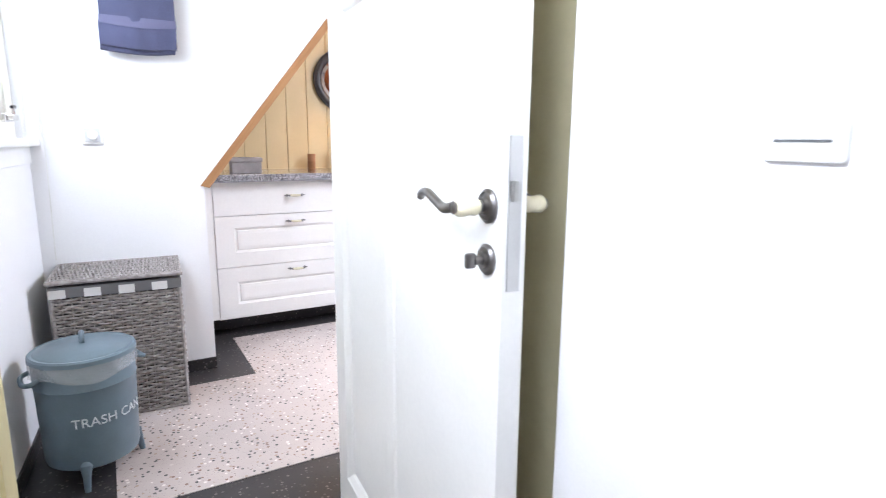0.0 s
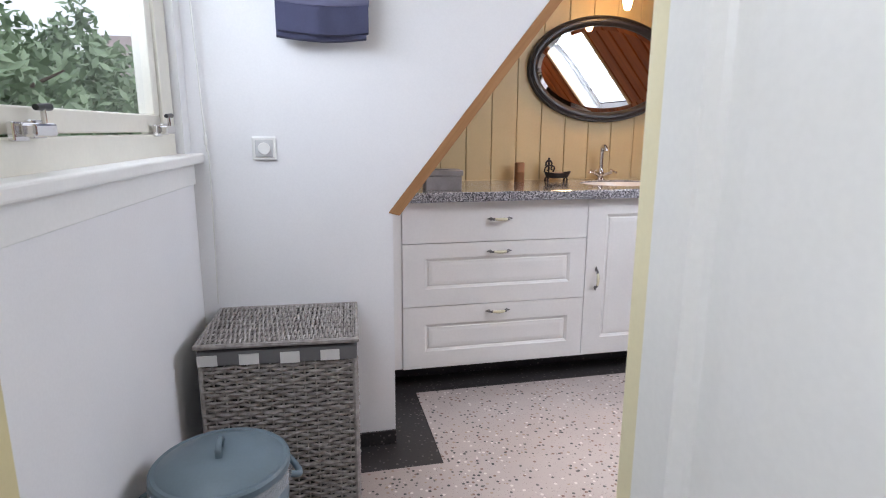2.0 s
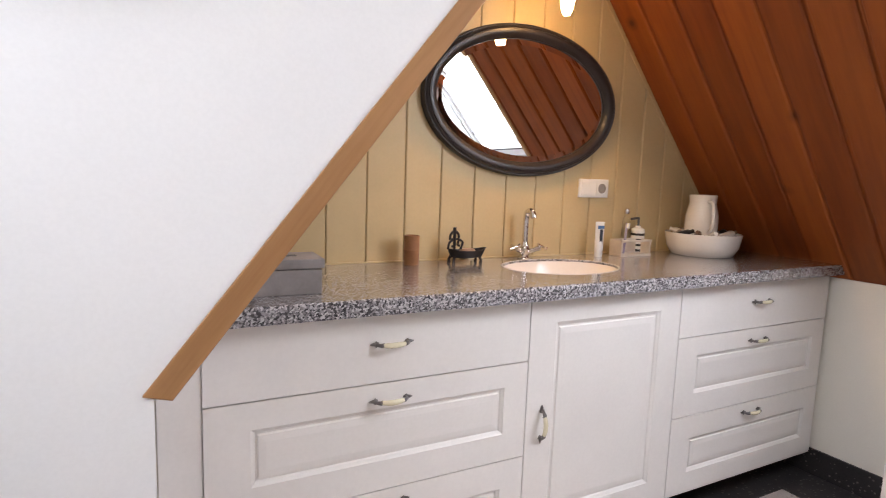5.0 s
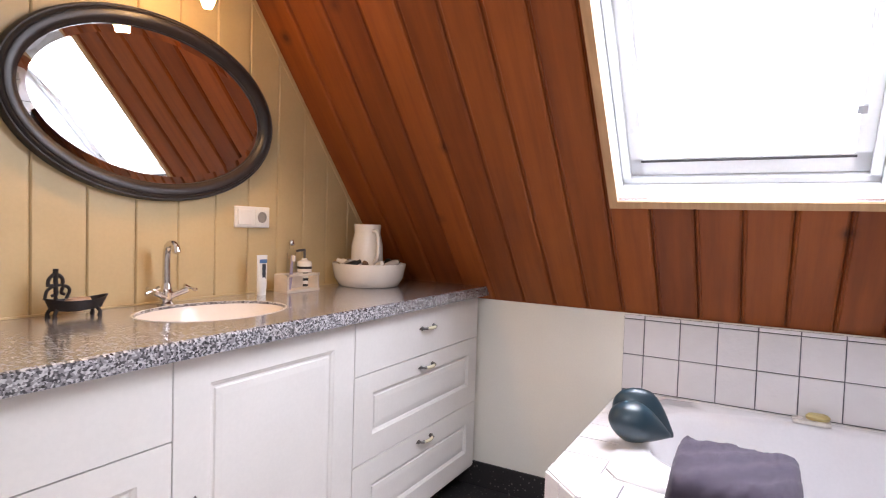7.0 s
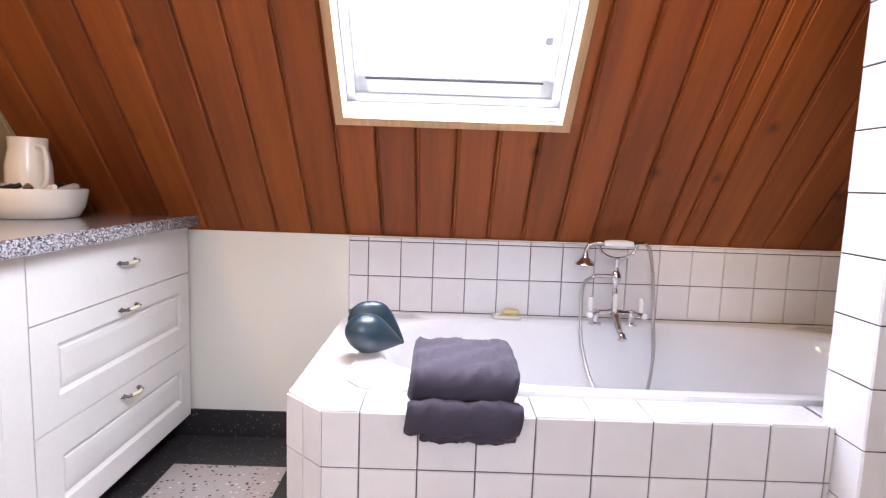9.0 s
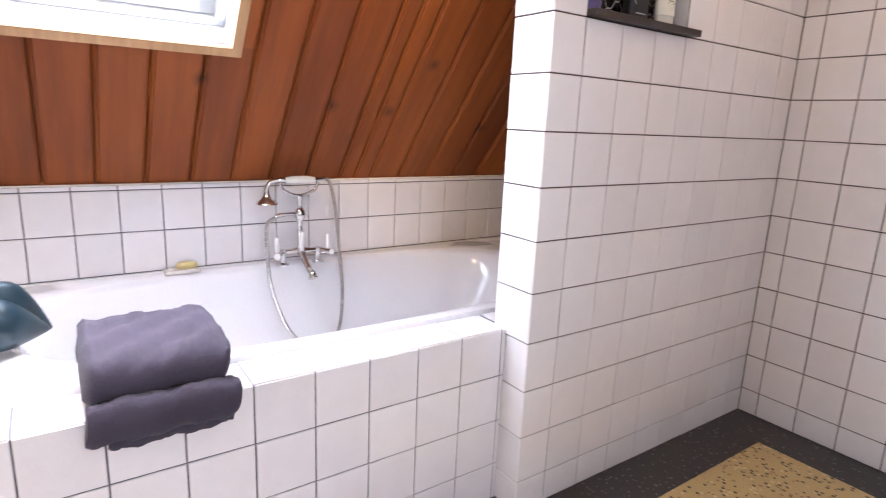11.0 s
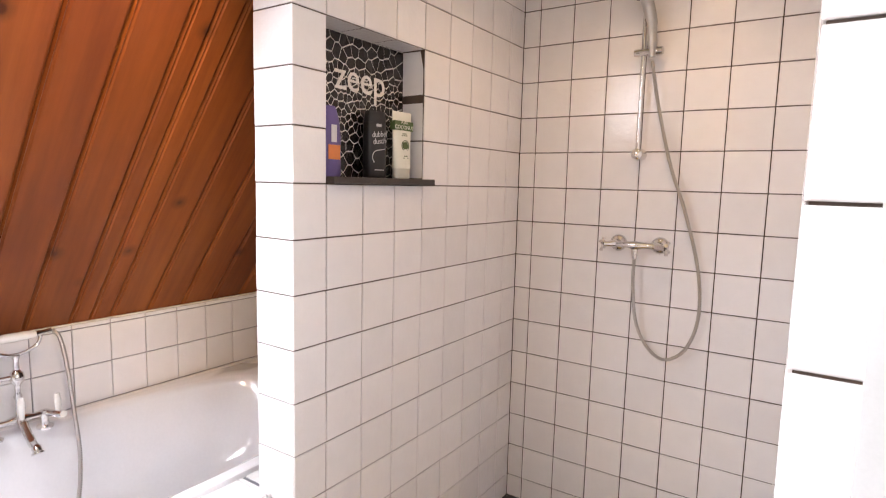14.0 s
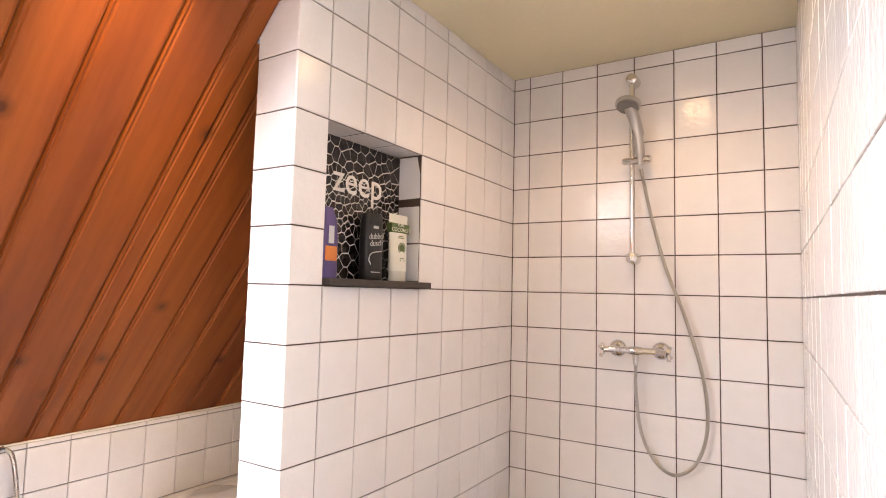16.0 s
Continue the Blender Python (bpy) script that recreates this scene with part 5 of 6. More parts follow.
for r in range(66):
    x = -BW - 0.006 + (2 * BW + 0.012) * r / 65
    pts = []
    lean = random.uniform(-0.004, 0.004)
    for i in range(2 * RODS + 1):
        y = -BD - 0.006 + (2 * BD + 0.012) * i / (2 * RODS)
        wave = (1 if ((i // 2) + r) % 2 else -1) if i % 2 else 0
        pts.append((x + lean * i / (2 * RODS) + random.uniform(-0.0012, 0.0012), y, LZ + 0.0055 * wave + random.uniform(-0.001, 0.001)))
    tube(pts, random.uniform(0.0030, 0.0040), 6, bm)
tagged(part("lid", bm, WICKER, basket, "woven wicker lid", True), kind="stuff")
bm = bmesh.new()
for i in range(RODS):
    y = -BD - 0.006 + (2 * BD + 0.012) * (i + 0.5) / RODS
    tube([(-BW, y, LZ), (0, y + random.uniform(-0.003, 0.003), LZ), (BW, y, LZ)], 0.0034, 5, bm)
tagged(part("lid_frame", bm, WICKER, basket, "", True), kind="stuff")
part("lid_rim", tube([(-BW - 0.010, -BD - 0.010, LZ - 0.003), (BW + 0.010, -BD - 0.010, LZ - 0.003), (BW + 0.010, BD + 0.008, LZ - 0.003), (-BW - 0.010, BD + 0.008, LZ - 0.003)], 0.0095, 8, None, True), WICKER, basket)
# dark sheet under the lid strands, coloured as the shade between them
part("lid_shade_board", boxed((-BW, -BD, LZ - 0.012), (BW, BD, LZ - 0.009)), plain("shadowed_brown_lining", (0.07, 0.06, 0.055), 0.9, bump=0.2), basket)

# enamel bin
BIN_BLUE = plain("blue_grey_enamel", (0.125, 0.172, 0.205), 0.42, var=0.12, scale=7, fine=120, bump=0.08)
bin_ = thing("pedal_free_bin", "blue-grey enamelled trash can with lid, lettering and feet", "trash can", (-0.032, 2.118, 0.0))
bin_.name = "trash_can"
R = 0.158
part("body", lathe([(0, 0.070), (0.140, 0.070), (0.146, 0.074), (0.150, 0.09), (0.156, 0.30), (0.158, 0.355), (0.160, 0.358), (0.158, 0.362), (0.160, 0.44), (0.163, 0.452), (0.159, 0.455), (0.155, 0.44), (0.150, 0.10), (0, 0.085)], 56), BIN_BLUE, bin_, "", True)
lid = part("lid", lathe([(0, 0.492), (0.04, 0.491), (0.10, 0.483), (0.145, 0.470), (0.150, 0.4665), (0.160, 0.4675), (0.166, 0.462), (0.167, 0.448), (0.164, 0.448), (0.163, 0.459), (0.14, 0.462), (0, 0.480)], 56), BIN_BLUE, bin_, "low domed blue-grey lid", True)
bm = bmesh.new()
tube(curve_points([(-0.002, 0.026, 0.489), (0, 0.024, 0.512), (0, 0.010, 0.522), (0, -0.012, 0.521), (0, -0.026, 0.511), (0, -0.028, 0.489)], 5), 0.0055, 8, bm)
for v in bm.verts:
    v.co.x *= 1.5
part("lid_handle", bm, BIN_BLUE, lid, "", True)
LINER = Nodes("clear_bin_liner", 0.25)
LINER.b.inputs["Alpha"].default_value = 0.32
LINER.b.inputs["Base Color"].default_value = (0.75, 0.78, 0.80, 1)
LINER.bump(LINER.noise(LINER.place((1, 1, 3)), 38, 3.0), 0.8, 0.006)
bm = bmesh.new()
rings = [[bm.verts.new(((r + 0.0025 * math.sin(k * 0.9 + z * 80)) * math.cos(2 * math.pi * k / 72), (r + 0.0025 * math.sin(k * 0.9 + z * 80)) * math.sin(2 * math.pi * k / 72), z + 0.010 * math.sin(k * 0.31) * (z < 0.41))) for k in range(72)] for r, z in ((0.1655, 0.447), (0.1665, 0.43), (0.1660, 0.415), (0.1655, 0.395))]
for a, b in zip(rings, rings[1:]):
    for k in range(72):
        bm.faces.new((a[k], a[(k + 1) % 72], b[(k + 1) % 72], b[k]))
part("liner", bm, LINER.m, bin_, "clear plastic liner folded over the rim", True)
for k, a in enumerate((200, 20)):
    ca, sa = math.cos(radians(a)), math.sin(radians(a))

    def side(r, t, z):
        return (ca * r - sa * t, sa * r + ca * t, z)
    part("handle", tube(curve_points([side(0.155, -0.052, 0.405), side(0.180, -0.048, 0.395), side(0.190, 0, 0.385), side(0.180, 0.048, 0.395), side(0.155, 0.052, 0.405)], 6), 0.0085, 10), BIN_BLUE, bin_, "", True)
for a in (262, 20, 140):
    ca, sa = math.cos(radians(a)), math.sin(radians(a))
    part("foot", tube([(ca * 0.125, sa * 0.125, 0.105), (ca * 0.150, sa * 0.150, 0.085), (ca * 0.158, sa * 0.158, 0.05), (ca * 0.166, sa * 0.166, 0.0)], [0.012, 0.020, 0.013, 0.010], 10), BIN_BLUE, bin_, "", True)


def lettering(text, size, depth=0.001):
    """A bmesh of the built-in font's letters, lying on z = 0, centred."""
    cu = bpy.data.curves.new("letters", "FONT")
    cu.body, cu.size, cu.extrude, cu.align_x, cu.align_y = text, size, depth, "CENTER", "CENTER"
    cu.resolution_u = 4
    ob = bpy.data.objects.new("letters", cu)
    scene.collection.objects.link(ob)
    bpy.context.view_layer.update()
    ev = ob.evaluated_get(bpy.context.evaluated_depsgraph_get())
    bm = bmesh.new()
    bm.from_mesh(ev.to_mesh())
    ev.to_mesh_clear()
    bpy.data.objects.remove(ob)
    bpy.data.curves.remove(cu)
    return bm


WHITE_PRINT = plain("white_print", (0.62, 0.66, 0.68), 0.5, bump=0.0)
bm = lettering("TRASH CAN", 0.046)
for v in bm.verts:
    a = radians(-62) + v.co.x / 0.156
    r = 0.1572 + v.co.z
    v.co = Vector((r * math.cos(a), r * math.sin(a), 0.245 + v.co.y))
part("lettering", bm, WHITE_PRINT, bin_, "white capital letters")
# ---- bath ----
bm = prism([(X_BATH + 0.004, Y_PART - 0.03), (2.332, Y_PART - 0.03), (2.332, 2.49), (X_BATH + 0.004, 2.49)], 2, 0, Z_DECK - 0.004)
prism([(X_BATH + 0.004, 2.49), (3.22, 2.49), (3.22, 2.675), (2.275, 2.675), (X_BATH + 0.004, 2.562)], 2, 0, Z_DECK - 0.004, bm)
box(bm, (2.216, 0.0, 0), (2.332, Y_PART - 0.03, Z_DECK - 0.004))
box(bm, (2.216, Y_SOUTH, 0), (3.22, 0.595, Z_DECK - 0.004))
box(bm, (3.158, 0.595, 0), (3.22, 2.49, Z_DECK - 0.004))
surround = structure("bath_surround", bm, GREY_GROUT, "white tiled surround of the built-in bath", "bath surround")
bath = thing("bathtub", "white enamelled bathtub set into the tiled surround", "bathtub", (2.745, 1.5425, 0))
bm = bmesh.new()
NS = 72
rings = []
for hx, hy, z, power in ((0.448, 0.992, 0.560, 14), (0.452, 0.996, 0.588, 14), (0.449, 0.992, 0.597, 12), (0.409, 0.945, 0.598, 3.4), (0.399, 0.930, 0.594, 3.2), (0.388, 0.915, 0.575, 3.1), (0.367, 0.86, 0.47, 3.1), (0.337, 0.79, 0.33, 3.0), (0.30, 0.72, 0.24, 3.0), (0.24, 0.63, 0.205, 2.9), (0.10, 0.35, 0.195, 2.5)):
    ring = []
    for k in range(NS):
        a = 2 * math.pi * k / NS
        c, s = math.cos(a), math.sin(a)
        q = (abs(c) ** power + abs(s) ** power) ** (-1 / power)
        ring.append(bm.verts.new((hx * c * q, hy * s * q, z)))
    rings.append(ring)
for a, b in zip(rings, rings[1:]):
    for k in range(NS):
        bm.faces.new((a[k], a[(k + 1) % NS], b[(k + 1) % NS], b[k]))
bm.faces.new(rings[-1])
part("tub", bm, ENAMEL, bath, "", True)
part("drain", lathe([(0, 0.197), (0.026, 0.198), (0.03, 0.201), (0.024, 0.203), (0, 0.202)], 24, None, (0, 0.1, 0)), CHROME, bath, "chrome drain", True)

# bath mixer with hand shower on its cradle
WHITE_PORC = plain("white_porcelain", (0.82, 0.80, 0.77), 0.12, var=0.02, bump=0.0, coat=0.4)
mixer = thing("bath_mixer", "chrome telephone-style bath mixer with porcelain levers", "bath tap", (3.125, 1.538, 0.592))
for s in (-1, 1):
    part("leg", lathe([(0, 0), (0.026, 0), (0.027, 0.006), (0.014, 0.012), (0.012, 0.035), (0.016, 0.042), (0.016, 0.062), (0, 0.066)], 20, None, (0.0, s * 0.075, 0)), CHROME, mixer, "", True)
    valve = part("valve", tube([(0, s * 0.075, 0.052), (-0.02, s * 0.092, 0.052), (-0.045, s * 0.108, 0.05), (-0.052, s * 0.112, 0.05)], [0.015, 0.011, 0.014, 0.012], 14), CHROME, mixer, "", True)
    part("lever", tube([(-0.030, s * 0.104, 0.055), (-0.032, s * 0.106, 0.075), (-0.030, s * 0.106, 0.100), (-0.028, s * 0.106, 0.122)], [0.006, 0.0105, 0.0115, 0.008], 12), WHITE_PORC, valve, "white porcelain lever", True)
    part("cap", turned([(0, 0), (0.013, 0), (0.012, 0.005), (0, 0.006)], (-0.053, s * 0.113, 0.05), (-1, s * 0.4, 0)), WHITE_PORC, valve, "white porcelain cap", True)
part("crossbar", tube([(0, -0.085, 0.052), (0, -0.04, 0.052), (0, 0, 0.054), (0, 0.04, 0.052), (0, 0.085, 0.052)], [0.012, 0.011, 0.018, 0.011, 0.012], 14), CHROME, mixer, "", True)
part("spout", tube(curve_points([(0, 0, 0.052), (-0.03, 0, 0.04), (-0.07, 0, 0.012), (-0.10, 0, -0.006), (-0.125, 0, -0.012), (-0.138, 0, -0.030)], 5), [0.016] * 6 + [0.0135] * 8 + [0.013] * 6 + [0.0145] * 4 + [0.019] * 2, 14), CHROME, mixer, "", True)
part("diverter", tube([(-0.020, 0, 0.055), (-0.022, 0, 0.085), (-0.022, 0, 0.118), (-0.021, 0, 0.135)], [0.007, 0.011, 0.012, 0.007], 12), WHITE_PORC, mixer, "white porcelain diverter", True)
part("column", lathe([(0.017, 0.05), (0.012, 0.075), (0.009, 0.12), (0.013, 0.135), (0.009, 0.15), (0.010, 0.175), (0.021, 0.19), (0.023, 0.205), (0.019, 0.22), (0.010, 0.23), (0.009, 0.265), (0.012, 0.27), (0.012, 0.28), (0, 0.282)], 20), CHROME, mixer, "", True)
part("hose_outlet", tube([(0, 0.0, 0.205), (0, 0.05, 0.207), (0, 0.085, 0.204), (0, 0.10, 0.198)], [0.009, 0.0075, 0.0085, 0.007], 12), CHROME, mixer, "", True)
cradle = bmesh.new()
tube(curve_points([(0, 0.078, 0.335), (0, 0.066, 0.305), (0, 0.03, 0.286), (0, 0, 0.281), (0, -0.03, 0.286), (0, -0.066, 0.305), (0, -0.078, 0.335)], 6), 0.006, 10, cradle)
part("cradle", cradle, CHROME, mixer, "", True)
hand_piece = thing("hand_shower", "chrome bell hand shower with a white porcelain grip on its cradle", "hand shower", (3.120, 1.538, 0.932))
part("grip", tube([(0, 0.060, 0.002), (0, 0.03, 0.004), (0, -0.03, 0.004), (0, -0.060, 0.002)], [0.012, 0.0155, 0.0155, 0.012], 14), WHITE_PORC, hand_piece, "white porcelain grip", True)
part("neck", tube(curve_points([(0, 0.058, 0.003), (0, 0.085, 0.004), (0, 0.118, -0.004), (0, 0.132, -0.026), (0, 0.134, -0.045)], 6), [0.011] * 6 + [0.0085] * 10 + [0.0085] * 8 + [0.010], 12), CHROME, hand_piece, "", True)
part("bell", lathe([(0.010, -0.040), (0.012, -0.052), (0.022, -0.066), (0.040, -0.080), (0.043, -0.087), (0.039, -0.089), (0, -0.086)], 24, None, (0, 0.134, 0)), CHROME, hand_piece, "", True)
part("tail", tube([(0, -0.058, 0.003), (0, -0.085, 0.005), (0, -0.108, 0.007)], [0.011, 0.0075, 0.0085], 12), CHROME, hand_piece, "", True)


def ribbed(stops, radius, pitch, steps=60):
    """A corrugated metal hose through the stops."""
    pts = curve_points(stops, steps)
    length = [0.0]
    for a, b in zip(pts, pts[1:]):
        length.append(length[-1] + (b - a).length)
    out, rad, n = [], [], int(length[-1] / (pitch / 2))
    i = 0
    for k in range(n + 1):
        s = length[-1] * k / n
        while i < len(length) - 2 and length[i + 1] < s:
            i += 1
        f = (s - length[i]) / max(1e-9, length[i + 1] - length[i])
        out.append(pts[i].lerp(pts[i + 1], f))
        rad.append(radius if k % 2 else radius * 0.76)
    return tube(out, rad, 9)


HOSE = plain("steel_hose", (0.48, 0.46, 0.44), 0.3, 1.0, var=0.08, bump=0.0)
hose = thing("bath_hose", "chrome hose looping down from the hand shower into the bath", "shower hose", (0, 0, 0))
part("hose", ribbed([(3.125, 1.638, 0.790), (3.12, 1.673, 0.759), (3.09, 1.685, 0.654), (3.05, 1.681, 0.514), (2.99, 1.633, 0.354), (2.95, 1.533, 0.279), (2.97, 1.443, 0.324), (3.03, 1.395, 0.474), (3.08, 1.388, 0.654), (3.11, 1.391, 0.814), (3.12, 1.405, 0.909), (3.12, 1.428, 0.939)], 0.0082, 0.0060, 20), HOSE, hose)

# bath pillow
TEAL = plain("dark_teal_vinyl", (0.016, 0.040, 0.056), 0.34, var=0.2, scale=8, bump=0.06, coat=0.3)
pillow = thing("bath_pillow", "glossy dark teal vinyl bath pillow on the bath rim", "bath pillow", Matrix.Translation((2.60, 2.475, 0.652)) @ pose(0, 0, 0, 0, 0, -66))


def lobe(centre, size, turn, power=2.0):
    bm = bmesh.new()
    bmesh.ops.create_uvsphere(bm, u_segments=30, v_segments=18, radius=1)
    m = Matrix.Translation(centre) @ pose(0, 0, 0, *turn)
    for v in bm.verts:
        p = v.co.copy()
        pinch = 1.0 - 0.72 * max(0.0, (p.x + 0.3) / 1.3) ** 1.2
        v.co = m @ Vector((p.x * size[0], p.y * size[1] * pinch, p.z * size[2] * pinch))
    return bm


part("cushion", lobe((0.012, 0.024, 0.026), (0.112, 0.042, 0.080), (4, 34, 0)), TEAL, pillow, "", True)
part("cushion", lobe((-0.010, -0.014, 0.010), (0.106, 0.058, 0.068), (-4, 20, 6)), TEAL, pillow, "", True)

# folded towel over the front rim
towel2 = thing("folded_towel", "plum-grey terry towel folded double over the bath rim", "towel", Matrix.Translation((2.335, 2.203, 0.598)))


def roll(profile, y0, y1, seed, segs=64, puff=0.012):
    """A soft fold: a rounded outline in x and z drawn along y with swelling and sagging."""
    bm = bmesh.new()
    random.seed(seed)
    rings = []
    for i in range(segs + 1):
        f = i / segs
        end = min(f, 1 - f)
        squeeze = 1 - 0.16 * max(0.0, 1 - end / 0.06) ** 2
        y = y0 + (y1 - y0) * f
        cx = sum(p[0] for p in profile) / len(profile)
        cz = sum(p[1] for p in profile) / len(profile)
        ring = []
        for p in profile:
            d = 0.003 * math.sin(f * 13 + p[0] * 60 + seed) + 0.002 * math.sin(f * 31 + p[1] * 90) + random.gauss(0, 0.0011)
            ring.append(bm.verts.new((cx + (p[0] - cx) * squeeze, y + 0.004 * math.sin(p[1] * 40 + seed), cz + (p[1] - cz) * squeeze + d)))
        rings.append(ring)
    for a, b in zip(rings, rings[1:]):
        for k in range(len(a)):
            q = (k + 1) % len(a)
            bm.faces.new((a[k], a[q], b[q], b[k]))
    bm.faces.new(rings[0])
    bm.faces.new(rings[-1])
    return bm


def smooth_loop(stops, steps=5):
    p = [Vector((*s, 0)) for s in stops]
    n, out = len(p), []
    for i in range(n):
        a, b, c, d = p[i - 1], p[i], p[(i + 1) % n], p[(i + 2) % n]
        for k in range(steps):
            t = k / steps
            q = 0.5 * (2 * b + (c - a) * t + (2 * a - 5 * b + 4 * c - d) * t * t + (3 * b - a - 3 * c + d) * t ** 3)
            out.append((q.x, q.y))
    return out


upper = smooth_loop([(0.105, -0.035), (0.125, 0.010), (0.128, 0.070), (0.095, 0.104), (0.0, 0.112), (-0.10, 0.108), (-0.168, 0.098), (-0.196, 0.070), (-0.194, 0.032), (-0.165, 0.012), (-0.10, 0.006), (0.0, 0.004), (0.055, 0.0), (0.080, -0.035)])
middle = smooth_loop([(-0.175, 0.014), (-0.205, 0.030), (-0.228, 0.022), (-0.240, -0.012), (-0.234, -0.044), (-0.210, -0.058), (-0.192, -0.046), (-0.188, -0.010)])
under = smooth_loop([(-0.1885, -0.020), (-0.206, -0.030), (-0.216, -0.050), (-0.212, -0.072), (-0.198, -0.080), (-0.1865, -0.066), (-0.1860, -0.040)])
part("upper_fold", roll(upper, -0.138, 0.140, 1), PLUM_TERRY, towel2, "", True)
part("middle_fold", roll(middle, -0.142, 0.144, 4), PLUM_TERRY, towel2, "", True)
part("under_fold", roll(under, -0.128, 0.112, 7), PLUM_TERRY, towel2, "", True)
# soap in a dish on the back rim
sd = thing("soap_tray", "small clear tray with a yellow bar of soap", "soap dish", (3.16, 1.985, 0.598))
part("tray", boxed((-0.035, -0.060, 0), (0.030, 0.060, 0.014), 0.005), plain("frosted_plastic", (0.68, 0.63, 0.58), 0.25, bump=0.0), sd)
part("soap", lathe([(0, 0.014), (0.026, 0.015), (0.029, 0.026), (0.022, 0.036), (0, 0.039)], 20, None, (0, -0.02, 0), 0.8, 1.35), plain("yellow_soap", (0.62, 0.50, 0.22), 0.4, bump=0.02), sd, "yellow bar of soap", True)

# ---- shower fittings ----
rail = thing("shower_rail", "chrome shower rail with slider on the tiled wall", "shower rail", (1.524, Y_SOUTH, 0))
part("bar", tube([(0, 0.048, 1.60), (0, 0.048, 2.345)], 0.0095, 16), CHROME, rail, "", True)
for z in (1.618, 2.335):
    part("bracket", turned([(0, 0), (0.024, 0), (0.024, 0.012), (0.020, 0.05), (0.021, 0.062), (0.014, 0.068), (0, 0.069)], (0, 0.0, z), (0, 1, 0)), CHROME, rail, "", True)
slider = part("slider", tube([(0.034, 0.052, 2.003), (0.020, 0.052, 2.003), (-0.036, 0.056, 2.002), (-0.044, 0.058, 2.002)], [0.012, 0.015, 0.013, 0.016], 16), CHROME, rail, "", True)
part("clamp_knob", tube([(-0.052, 0.060, 2.002), (-0.074, 0.062, 2.002)], [0.017, 0.015], 12), CHROME, slider, "", True)
SILVER = plain("silver_plastic", (0.45, 0.44, 0.43), 0.3, 0.7, var=0.05, bump=0.0)
FACE = plain("grey_rubber_nozzles", (0.16, 0.155, 0.15), 0.5, bump=0.2)
head = thing("hand_shower", "silver hand shower hanging in the rail's slider", "hand shower", (1.490, Y_SOUTH + 0.07, 2.0))
part("handle", tube(curve_points([(-0.004, 0.0, -0.02), (-0.002, 0.002, 0.03), (0.004, 0.006, 0.10), (0.016, 0.020, 0.165), (0.026, 0.045, 0.205)], 6), [0.012] * 5 + [0.018] * 7 + [0.0225] * 8 + [0.024] * 5, 14), SILVER, head, "", True)
disc = turned([(0, 0), (0.046, 0.002), (0.049, 0.008), (0.048, 0.018), (0.035, 0.030), (0, 0.036)], (0.030, 0.062, 0.198), (-0.05, -0.35, 0.9), 32)
part("disc", disc, SILVER, head, "", True)
part("nozzle_plate", turned([(0, 0), (0.041, 0), (0.041, 0.003), (0, 0.003)], (0.0306, 0.0627, 0.1955), (-0.05, -0.35, 0.9), 28), FACE, head, "dark nozzle plate", True)
mx = thing("shower_mixer", "chrome two-handle shower mixer with cross handles on the tiles", "shower mixer", (1.508, Y_SOUTH, 1.262))
for s in (-1, 1):
    part("rosette", turned([(0, 0), (0.034, 0), (0.034, 0.004), (0.027, 0.014), (0.016, 0.020), (0.014, 0.04), (0, 0.042)], (s * 0.082, 0, 0), (0, 1, 0)), CHROME, mx, "", True)
    valve = part("valve", tube([(s * 0.082, 0.036, 0), (s * 0.086, 0.062, 0), (s * 0.105, 0.072, -0.002), (s * 0.118, 0.075, -0.003)], [0.014, 0.015, 0.011, 0.012], 14), CHROME, mx, "", True)
    bm = bmesh.new()
    c = Vector((s * 0.122, 0.076, -0.004))
    for k in range(4):
        ang = radians(30 + 90 * k)
        tip = c + Vector((s * 0.004, math.cos(ang) * 0.028, math.sin(ang) * 0.028))
        tube([c, (c + tip) / 2, tip], [0.007, 0.005, 0.0075], 8, bm)
    part("cross_handle", bm, CHROME, valve, "", True)
part("body", tube([(-0.09, 0.058, 0), (-0.03, 0.060, 0), (0, 0.060, -0.002), (0.03, 0.060, 0), (0.09, 0.058, 0)], [0.011, 0.013, 0.019, 0.013, 0.011], 16), CHROME, mx, "", True)
part("outlet", tube([(0, 0.060, -0.01), (0, 0.060, -0.03), (0, 0.060, -0.055)], [0.013, 0.0115, 0.009], 14), CHROME, mx, "", True)
hose = thing("shower_hose", "ribbed chrome hose looping from the mixer to the shower head", "shower hose", (0, 0, 0))
ys = Y_SOUTH + 0.055
part("hose", ribbed([(1.508, ys + 0.005, 1.212), (1.508, ys, 1.10), (1.490, ys - 0.01, 0.95), (1.44, ys - 0.02, 0.85), (1.372, ys - 0.02, 0.815), (1.30, ys - 0.02, 0.87), (1.262, ys - 0.02, 1.0), (1.275, ys - 0.02, 1.18), (1.335, ys - 0.015, 1.40), (1.40, ys - 0.01, 1.58), (1.455, ys, 1.80), (1.485, ys + 0.012, 1.965)], 0.0075, 0.0065, 20), HOSE, hose)

# ---- niche: black shards, letters, shelf, bottles ----
NX = X_PART + 0.100
BLACK_SHARD = plain("black_glass_shard", (0.016, 0.013, 0.013), 0.25, var=0.2, bump=0.05)
NICHE_WHITE = plain("white_niche_grout", (0.70, 0.67, 0.63), 0.8, var=0.05, bump=0.2)
niche_back = structure("niche_mosaic", boxed((NX - 0.003, NICHE_Y0, NICHE_Z0), (NX, NICHE_Y1, NICHE_Z1)), NICHE_WHITE, "black crackle mosaic with white joints in the niche", "mosaic")


